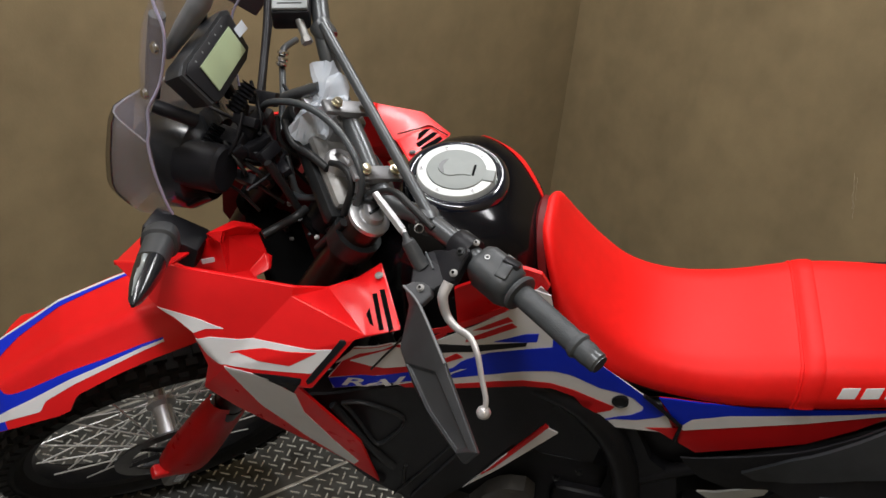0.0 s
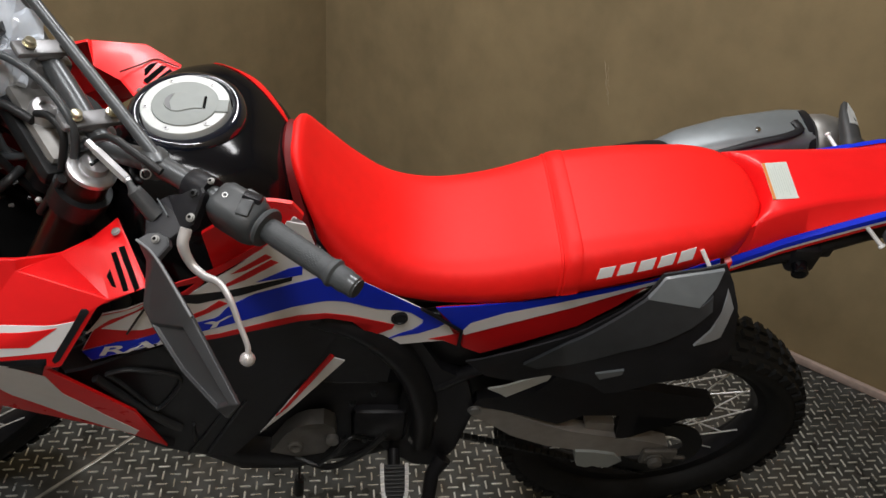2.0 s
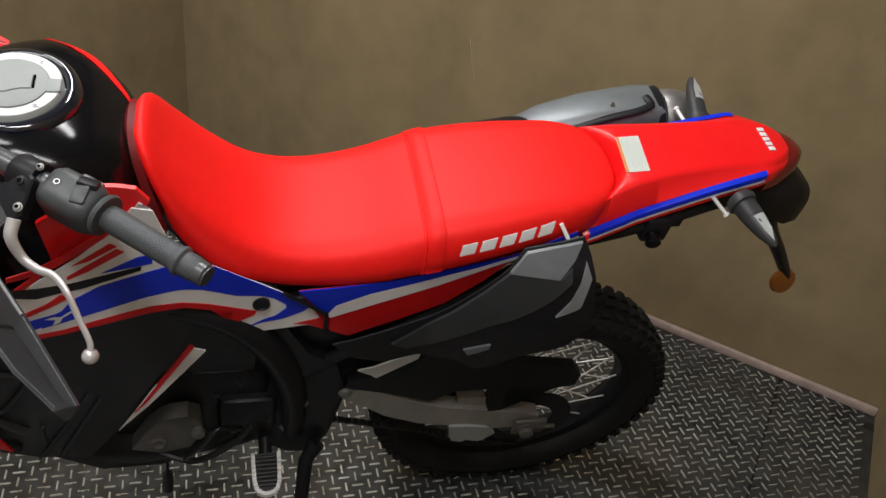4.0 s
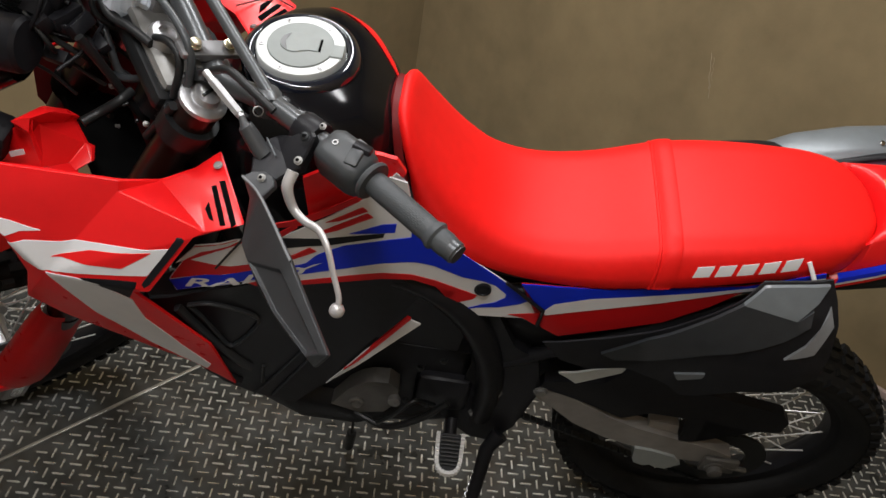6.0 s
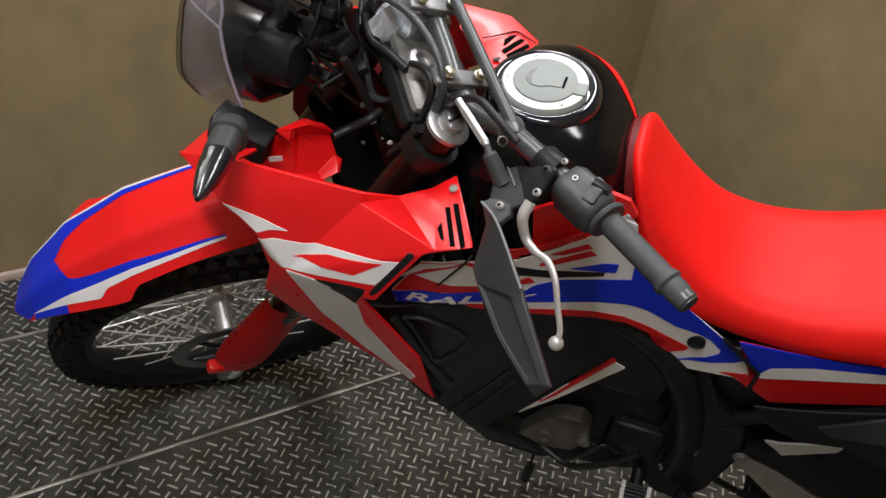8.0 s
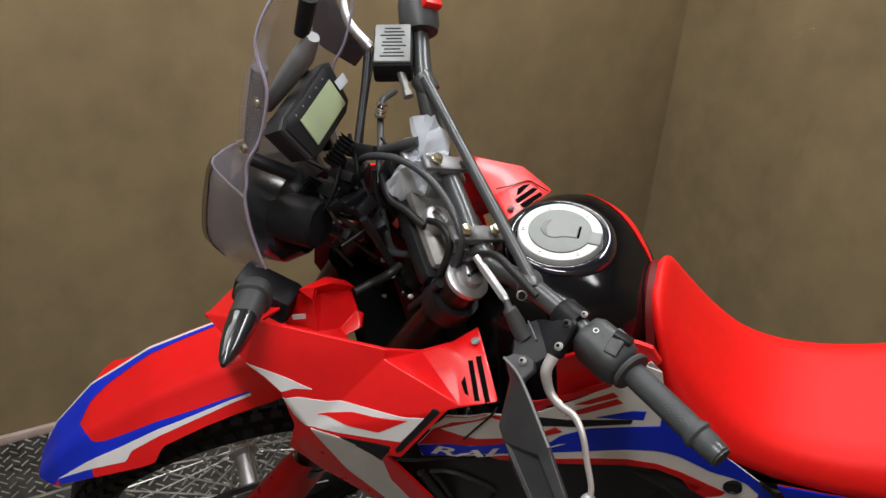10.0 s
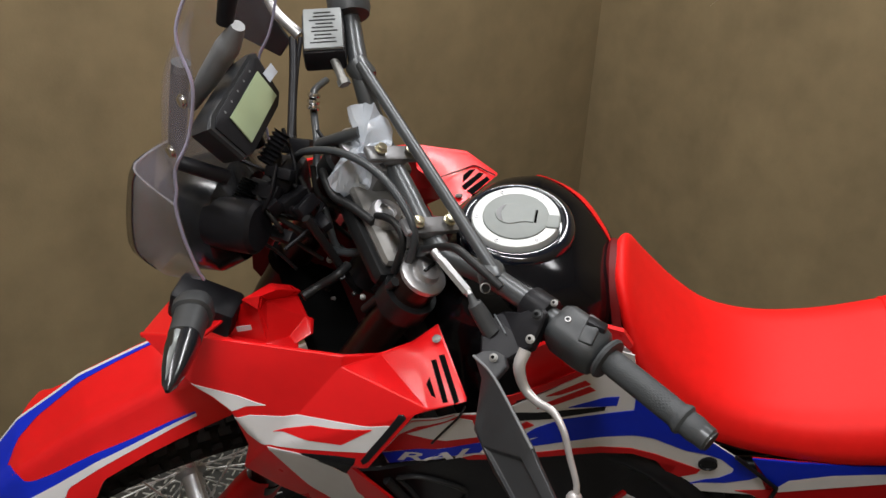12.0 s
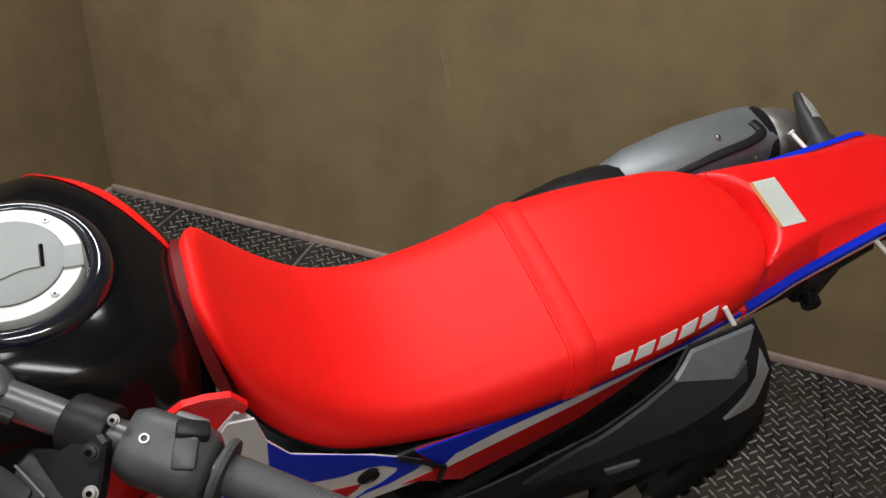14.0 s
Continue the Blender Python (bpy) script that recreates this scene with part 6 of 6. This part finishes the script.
cowl = part("inner_cowl", shell(COWL, [(0, 1, 2, 3, 4), (2, 5, 6, 7, 8, 3), (9, 10, 17, 16), (10, 11, 12, 17), (16, 17, 12, 6, 5), (1, 9, 16, 5, 2), (7, 13, 14, 15, 8), (4, 3, 18), (3, 8, 15, 19, 18)], (0.3, 0.8, -0.5), 0.006, 0.003), RED, bike, "red inner cowl beside the headlight", sharp=25)
MARK = [(-0.194, -0.128, 0.977), (-0.165, -0.138, 0.998), (-0.164, -0.14, 0.991), (-0.192, -0.13, 0.97)]
part("cowl_mark", loft([[Vector(p) + Vector((0, -0.0035 - 0.001 * k, 0.001)) for p in MARK] for k in (0, 1)]), WHITE, cowl, "small pale recycling mark")
for s in (-1, 1):
    part("nose_wing", shell([(-0.320, s * 0.165, 0.972), (-0.213, s * 0.19, 1.015), (-0.20, s * 0.10, 0.985), (-0.33, s * 0.06, 0.94)], [(0, 1, 2, 3)], (0, 0, -1), 0.006, 0.002), RED, cowl)

# Sheet added to close the gap, coloured like the fairing's shaded inside.
part("shade_backing", slab([(-0.235, 0.80), (-0.22, 0.95), (-0.15, 1.0), (-0.05, 1.03), (0.06, 1.03), (0.06, 0.80)], lambda x, z: 0.055, 0.03, 0.05), SHADED_RED, bike, "added sheet behind the fork, dark red painted for shade")
# The shade inside the far fairing is painted as dark red.
part("inner_fairing", slab([(-0.262, 0.948), (-0.208, 0.974), (-0.131, 0.96), (-0.111, 0.882), (-0.148, 0.811), (-0.235, 0.805), (-0.272, 0.874)], lambda x, z: 0.10 + 0.1 * (x + 0.1), 0.005, 0.03), SHADED_RED, bike, "inner side of the far fairing, its red darkened for shade")

# ---- frame, engine and lower parts ----
for s in (-1, 1):
    part("frame_spar", sweep([(0.0, s * 0.05, 1.03), (0.10, s * 0.10, 0.93), (0.25, s * 0.125, 0.87), (0.38, s * 0.125, 0.82), (0.46, s * 0.12, 0.72), (0.505, s * 0.115, 0.58), (0.51, s * 0.11, 0.44)], [0.03, 0.028, 0.027, 0.028, 0.03, 0.032, 0.03], 14, flat=0.75), FRAME, bike, "black twin-spar frame beam")
    part("cradle", sweep([(-0.01, s * 0.045, 0.95), (0.03, s * 0.09, 0.72), (0.09, s * 0.11, 0.47), (0.18, s * 0.10, 0.37), (0.38, s * 0.10, 0.38), (0.50, s * 0.10, 0.44)], 0.018, 12), FRAME, bike, "black lower frame tube")
    part("subframe", sweep([(0.45, s * 0.11, 0.80), (0.7, s * 0.10, 0.86), (1.0, s * 0.08, 0.93), (1.15, s * 0.06, 0.97)], 0.013, 10), FRAME, bike, "black rear subframe tube")
    part("subframe", sweep([(0.50, s * 0.11, 0.60), (0.7, s * 0.11, 0.76), (0.88, s * 0.09, 0.88)], 0.012, 10), FRAME, bike, "black rear subframe stay")
part("steering_head", rod((-0.04, 0, 0.98), (0.02, 0, 1.10), 0.036, seg=20), FRAME, bike, "black steering head")
engine = part("engine", block((0.30, 0.22, 0.24), Matrix.Translation((0.33, 0, 0.50)), 0.03), BLACK, bike, "black single-cylinder engine")
part("cylinder", block((0.15, 0.17, 0.20), Matrix.Translation((0.20, 0, 0.68)) @ Matrix.Rotation(radians(-18), 4, "Y"), 0.02), BLACK, engine)
part("cylinder_head", block((0.16, 0.18, 0.09), Matrix.Translation((0.165, 0, 0.80)) @ Matrix.Rotation(radians(-18), 4, "Y"), 0.02), BLACK, engine)
for k in range(6):
    part("fin", block((0.16, 0.18, 0.006), Matrix.Translation((0.216 - 0.008 * k, 0, 0.62 + 0.024 * k)) @ Matrix.Rotation(radians(-18), 4, "Y"), 0.002), BLACK, engine)
gen = part("generator_cover", slab([(0.236, 0.443), (0.266, 0.505), (0.306, 0.554), (0.334, 0.562), (0.352, 0.529), (0.355, 0.485), (0.332, 0.44), (0.286, 0.425)], lambda x, z: -0.142 - 0.3 * max(0.0, z - 0.53), 0.03, 0.03), ENGINE_ALU, engine, "dull aluminium generator cover")
part("cover_boss", lathe([(0.014, -0.004), (0.014, 0.004), (0.010, 0.006), (0.006, 0.003), (0.0, 0.003)], (0.282, -0.145, 0.469), (0, -1, 0.2), 20), ENGINE_ALU, gen)
part("cover_boss", lathe([(0.011, -0.004), (0.011, 0.006), (0.0, 0.008)], (0.348, -0.148, 0.5), (0, -1, 0.2), 16), DARK_ALU, gen)
part("sprocket_cover", block((0.10, 0.03, 0.11), Matrix.Translation((0.43, -0.115, 0.50)), 0.02), BLACK, engine)
part("hose", sweep([(0.28, -0.14, 0.42), (0.34, -0.16, 0.42), (0.40, -0.16, 0.47), (0.44, -0.15, 0.52)], 0.006, 8), HOSE, engine)
for at in [(0.367, -0.15, 0.512), (0.405, -0.15, 0.506), (0.383, -0.14, 0.609), (0.419, -0.13, 0.625)]:
    part("engine_bolt", bolt(at, (0, -1, 0.1), 0.005, 0.005), FORK_GREY, engine)
part("gear_pedal", sweep([(0.419, -0.14, 0.488), (0.382, -0.16, 0.529), (0.353, -0.17, 0.491), (0.324, -0.17, 0.452)], 0.0045, 8), FORK_GREY, engine, "gear change pedal")
part("cylinder_hose", sweep([(0.05, -0.10, 0.92), (0.10, -0.13, 0.84), (0.14, -0.12, 0.72), (0.12, -0.12, 0.6)], 0.013, 10), HOSE, engine)

# black lower fairing with ribs, and the belly pan
low_depth = lambda x, z: float(np.interp(x, [0.0, 0.12, 0.25, 0.4], [-0.215, -0.195, -0.165, -0.14])) + 0.10 * max(0, 0.62 - z) 
lower = part("lower_cowl", slab([(-0.028, 0.807), (0.017, 0.817), (0.07, 0.835), (0.194, 0.868), (0.278, 0.903), (0.322, 0.873), (0.363, 0.823), (0.324, 0.738), (0.262, 0.634), (0.231, 0.559), (0.176, 0.479), (0.112, 0.529), (0.07, 0.574), (0.013, 0.679)], low_depth, 0.006, 0.03), BLACK, bike, "black lower cowl with a white flash")
for pts, r, mat, words in (
    ([(-0.021, 0.824), (-0.011, 0.789), (0.009, 0.739), (0.04, 0.674), (0.074, 0.614), (0.096, 0.587)], 0.009, BLACK, "moulded black rim"),
    ([(0.025, 0.8), (0.045, 0.757), (0.07, 0.707), (0.099, 0.655), (0.115, 0.633)], 0.009, COVER_GREY, "moulded black rib"),
    ([(0.04, 0.804), (0.073, 0.807), (0.122, 0.783), (0.133, 0.759), (0.11, 0.717), (0.089, 0.698), (0.073, 0.73), (0.056, 0.773), (0.04, 0.804)], 0.0045, COVER_GREY, "rim of a moulded duct"),
    ([(0.112, 0.528), (0.154, 0.605), (0.205, 0.694)], 0.0028, COVER_GREY, "thin moulded rib"),
    ([(0.142, 0.522), (0.178, 0.598), (0.217, 0.673)], 0.0035, COVER_GREY, "thin moulded rib"),
    ([(0.13, 0.58), (0.132, 0.614), (0.135, 0.637)], 0.005, COVER_GREY, "short moulded rib"),
):
    part("rib", sweep([(x, low_depth(x, z) - 0.002, z) for x, z in pts], r, 10, flat=0.6), mat, lower, words)
part("decal", slab([(0.229, 0.555), (0.289, 0.666), (0.351, 0.758), (0.37, 0.745), (0.296, 0.644)], low_depth, 0.001, 0.03, 0.002), WHITE, lower, "white flash")
part("decal", slab([(0.258, 0.609), (0.318, 0.715), (0.348, 0.766), (0.354, 0.761), (0.32, 0.703), (0.279, 0.636)], low_depth, 0.001, 0.03, 0.0034), RED_DECAL, lower, "thin red flash")
rings = []
for x, w, zt, zb in ((0.02, 0.07, 0.62, 0.52), (0.05, 0.10, 0.60, 0.43), (0.11, 0.13, 0.52, 0.365), (0.18, 0.14, 0.46, 0.335), (0.28, 0.14, 0.44, 0.345), (0.38, 0.12, 0.45, 0.37), (0.46, 0.10, 0.45, 0.40)):
    rings.append([(x, w * math.copysign(abs(math.cos(q)) ** 0.6, math.cos(q)), (zt + zb) / 2 + (zt - zb) / 2 * math.copysign(abs(math.sin(q)) ** 0.6, math.sin(q))) for q in np.linspace(0, 2 * math.pi, 28, endpoint=False)])
part("skid_plate", loft(rings), BLACK, bike, "black belly guard under the engine")
radiator = part("radiator", block((0.03, 0.20, 0.26), Matrix.Translation((0.02, -0.06, 0.78)) @ Matrix.Rotation(radians(10), 4, "Y"), 0.006), BLACK, bike, "black finned radiator")
for k in range(10):
    part("fin", block((0.034, 0.18, 0.004), Matrix.Translation((0.015, -0.06, 0.68 + 0.02 * k)) @ Matrix.Rotation(radians(10), 4, "Y"), 0), BLACK, radiator)

# Black sheets added to close see-through gaps where only dark showed.
part("filler_panel", slab([(-0.048, 0.789), (0.017, 0.83), (0.043, 0.79), (-0.042, 0.742)], lambda x, z: -0.175, 0.004, 0.05), BLACK, bike, "added black backing behind the air slot")
part("filler_panel", slab([(0.56, 0.564), (0.66, 0.621), (0.716, 0.556), (0.69, 0.476), (0.595, 0.438)], lambda x, z: -0.05, 0.006, 0.05), BLACK, bike, "added black sheet filling the gap behind the heel plate")
part("filler_panel", slab([(0.30, 0.62), (0.44, 0.60), (0.45, 0.72), (0.40, 0.80), (0.28, 0.86), (0.10, 0.86), (0.10, 0.70)], lambda x, z: -0.10, 0.006, 0.05), BLACK, bike, "added black sheet filling the gap behind the lower cowl")
part("airbox", block((0.20, 0.20, 0.14), Matrix.Translation((0.57, 0, 0.71)), 0.03), BLACK, bike, "black air box side")
# rear suspension, swing arm, chain
ARM = [(0.55, 0.545), (0.567, 0.544), (0.631, 0.541), (0.668, 0.529), (0.736, 0.486), (0.799, 0.459), (0.901, 0.434), (0.960, 0.418), (1.0, 0.402), (1.004, 0.368), (0.907, 0.363), (0.849, 0.379), (0.751, 0.408), (0.681, 0.445), (0.631, 0.490), (0.59, 0.520), (0.555, 0.53)]
arm = part("swing_arm", slab(ARM, lambda x, z: -0.112 + 0.02 * max(0, 0.7 - x), 0.028, 0.02), ARM_ALU, bike, "dull aluminium swing arm", sharp=40)
part("arm_far", slab(ARM, lambda x, z: 0.085, 0.028, 0.04), DARK_ALU, arm)
part("axle_nut", bolt((0.975, -0.125, 0.375), (0, -1, 0), 0.014, 0.014), ENGINE_ALU, arm)
part("chain_adjuster", merge(block((0.07, 0.012, 0.05), Matrix.Translation((0.985, -0.118, 0.375)), 0.006), rod((1.0, -0.12, 0.375), (1.04, -0.12, 0.37), 0.005)), ENGINE_ALU, arm, "chain adjuster plate")
part("chain_slider", slab([(0.815, 0.392), (0.822, 0.352), (0.829, 0.336), (0.85, 0.327), (0.862, 0.334), (0.875, 0.327), (0.895, 0.326), (0.917, 0.353), (0.897, 0.378), (0.852, 0.39)], lambda x, z: -0.118, 0.02, 0.03), CAP_DISC, arm, "pale chain guide")
part("chain_guide", slab([(0.82, 0.475), (0.876, 0.469), (0.886, 0.428), (0.825, 0.440)], lambda x, z: -0.10, 0.02, 0.03), ARM_ALU, arm, "metal chain guide bracket")
part("chain_guard", slab([(0.60, 0.575), (0.70, 0.60), (0.737, 0.665), (0.771, 0.65), (0.823, 0.606), (0.884, 0.608), (1.024, 0.579), (1.044, 0.553), (1.043, 0.517), (1.003, 0.508), (0.908, 0.517), (0.914, 0.44), (0.886, 0.432), (0.872, 0.52), (0.804, 0.52), (0.761, 0.489), (0.668, 0.531), (0.595, 0.555)], lambda x, z: -0.112, 0.02, 0.04), BLACK, arm, "black chain guard")
part("rear_sprocket", lathe([(0.06, -0.003), (0.10, -0.003), (0.10, 0.003), (0.06, 0.003)], (1.0, -0.075, 0.325), seg=44, shut=True), FORK_GREY, rear_wheel, "rear sprocket")
links = []
for k in range(34):
    t0 = k / 33
    links.append(block((0.013, 0.011, 0.007), Matrix.Translation((0.50 + 0.50 * t0, -0.077, 0.50 - 0.075 * t0)) @ Matrix.Rotation(radians(9), 4, "Y"), 0.0))
    links.append(block((0.013, 0.011, 0.007), Matrix.Translation((0.50 + 0.50 * t0, -0.077, 0.42 - 0.195 * t0)) @ Matrix.Rotation(radians(20), 4, "Y"), 0.0))
tagged(part("chain", merge(*links), FORK_GREY, bike, "steel drive chain"), kind="stuff")
part("mudflap", loft([[(x, y, z) for y in np.linspace(-0.07, 0.07, 8)] for x, z in ((0.62, 0.62), (0.68, 0.68), (0.74, 0.76), (0.80, 0.82))], closed=False), BLACK, bike, "black inner mudguard")
part("rear_hugger", merge(block((0.28, 0.17, 0.13), Matrix.Translation((0.67, 0.0, 0.70)) @ Matrix.Rotation(radians(-25), 4, "Y"), 0.03)), BLACK, bike, "black air box behind the engine")
part("canister", rod((0.507, -0.07, 0.648), (0.538, -0.07, 0.511), 0.03, 0.026, 18), DEEP_RED, bike, "dark red shock reservoir")
pivot = part("pivot_plate", slab([(0.444, 0.776), (0.487, 0.76), (0.526, 0.68), (0.575, 0.643), (0.597, 0.55), (0.577, 0.492), (0.576, 0.407), (0.546, 0.341), (0.503, 0.346), (0.449, 0.398), (0.419, 0.455), (0.457, 0.541), (0.495, 0.557), (0.472, 0.682)], lambda x, z: -0.118, 0.03, 0.04), BLACK, bike, "black frame pivot plate", sharp=35)
for at in [(0.596, -0.125, 0.563), (0.52, -0.125, 0.536), (0.498, -0.125, 0.457)]:
    part("pivot_bolt", bolt(at, (0, -1, 0), 0.010, 0.006), DARK_ALU, pivot)
# side stand and foot peg
STAND = [(0.555, -0.13, 0.396), (0.535, -0.15, 0.369)]
down = (BIKE.inverted() @ Vector((0.405, 1.02, 0.012)))
stand = part("side_stand", sweep([STAND[0], STAND[1], tuple(down)], [0.017, 0.014, 0.011], 12, smooth=False), FRAME, bike, "black side stand, folded out")
part("stand_foot", lathe([(0.026, 0), (0.028, 0.004), (0.02, 0.012)], BIKE.inverted() @ Vector((0.405, 1.02, 0.0)), BIKE.to_3x3().inverted() @ Vector((0, 0, 1)), 20), FRAME, stand)
spring = [Vector(STAND[0]).lerp(down, 0.12 + 0.5 * k / 90) + Vector((-0.02 + 0.006 * math.cos(k * 1.1), 0.006 * math.sin(k * 1.1), 0)) for k in range(91)]
part("stand_spring", sweep(spring, 0.0016, 6, per=1), STEEL, stand, "coiled stand spring")
PEG = [(0.461, -0.14, 0.41), (0.463, -0.215, 0.377)]
p0, p1 = Vector(PEG[0]), Vector(PEG[1])
ax = (p1 - p0).normalized()
wx = Vector((1, 0, 0)) - ax * ax.x
wx.normalize()
nz = wx.cross(ax)
nz = nz if nz.z > 0 else -nz
L = (p1 - p0).length


def peg_outline(k):
    return [p0 + ax * (L * u) + wx * (0.023 * w) + nz * k for u, w in ((0.12, -1), (0.3, -1), (0.75, -0.95), (0.92, -0.75), (1.0, -0.3), (1.0, 0.3), (0.92, 0.75), (0.75, 0.95), (0.3, 1), (0.12, 1))]


peg = part("foot_peg", merge(loft([peg_outline(-0.012), peg_outline(0.0)]), rod(p0 - ax * 0.02 - nz * 0.016, p0 + ax * 0.03 - nz * 0.016, 0.012)), BLACK, bike, "foot peg with a toothed steel rim and rubber pad")
rim = peg_outline(0.004)
teeth = []
for a, b in zip(rim, rim[1:]):
    n = max(2, int((b - a).length / 0.007))
    for k in range(n):
        teeth.append(block((0.0068, 0.0068, 0.012), Matrix.Translation(a.lerp(b, (k + 0.5) / n)), 0.0))
tagged(part("peg_teeth", merge(*teeth), PEG_STEEL, peg, "serrated bright steel rim"), kind="stuff")
part("peg_rim", sweep(rim, 0.0026, 8, smooth=False), PEG_STEEL, peg, "bright steel rim of the peg")
for k in range(8):
    part("pad_rib", sweep([p0 + ax * (L * (0.2 + 0.085 * k)) + wx * 0.017 + nz * 0.002, p0 + ax * (L * (0.2 + 0.085 * k)) - wx * 0.017 + nz * 0.002], 0.003, 8, smooth=False), HOSE, peg)
stub_ends = [(0.269, -0.03, 0.146), (0.262, -0.03, 0.037)]
part("hanging_stub", merge(rod(Vector(stub_ends[0]).lerp(Vector(stub_ends[1]), 0.35), stub_ends[1], 0.011), rod(Vector(stub_ends[0]) * 1.0 + Vector((0, 0.02, 0.05)), Vector(stub_ends[0]).lerp(Vector(stub_ends[1]), 0.4), 0.003)), HOSE, bike, "short black stub hanging below the engine on a thin rod")

# ---- clear plastic bag caught on the bars ----
rng = random.Random(7)
c0 = [(-0.073, 0.07, 1.206), (-0.033, 0.06, 1.232), (-0.01, 0.05, 1.195), (-0.013, 0.02, 1.161), (-0.04, 0, 1.119), (-0.063, -0.01, 1.112), (-0.074, -0.02, 1.161), (-0.064, 0.04, 1.171)]
bm = bmesh.new()
mid = sum((Vector(p) for p in c0), Vector()) / len(c0)
hub = bm.verts.new(mid + Vector((0.0, -0.012, 0.016)))
ring_v = [bm.verts.new(Vector(p)) for p in c0]
for i in range(len(ring_v)):
    bm.faces.new((ring_v[i], ring_v[(i + 1) % len(ring_v)], hub))
bmesh.ops.subdivide_edges(bm, edges=bm.edges[:], cuts=5, use_grid_fill=True)
for v in bm.verts:
    n0 = noise.noise_vector(v.co * 38) + 0.5 * noise.noise_vector(v.co * 90)
    v.co += n0 * 0.008
bmesh.ops.recalc_face_normals(bm, faces=bm.faces[:])
bmesh.ops.solidify(bm, geom=bm.faces[:], thickness=0.0012)
bag = part("plastic_bag", bm, FILM, None, "crumpled clear plastic bag on the handlebar", sharp=20)
bag.matrix_world = BIKE
tagged(bag, category="plastic bag")

rng = random.Random(3)
for u0, top, low, r in ((1.196, 0.715, 0.612, 0.0016), (1.207, 0.705, 0.64, 0.0010), (1.214, 0.66, 0.585, 0.0012)):
    line = [(u0 + 0.3 * (top - z) * 0.9 + rng.uniform(-0.003, 0.003), z) for z in np.linspace(top, low, 9)]
    wall_mark(line, [r * rng.uniform(0.2, 1.0) for _ in range(9)], "faint pale scratch in the felt")
wall_mark([(0.461, 1.078), (0.491, 1.106), (0.53, 1.125), (0.539, 1.114)], [0.0004, 0.0012, 0.0008, 0.0004], "pale curved scratch in the felt")
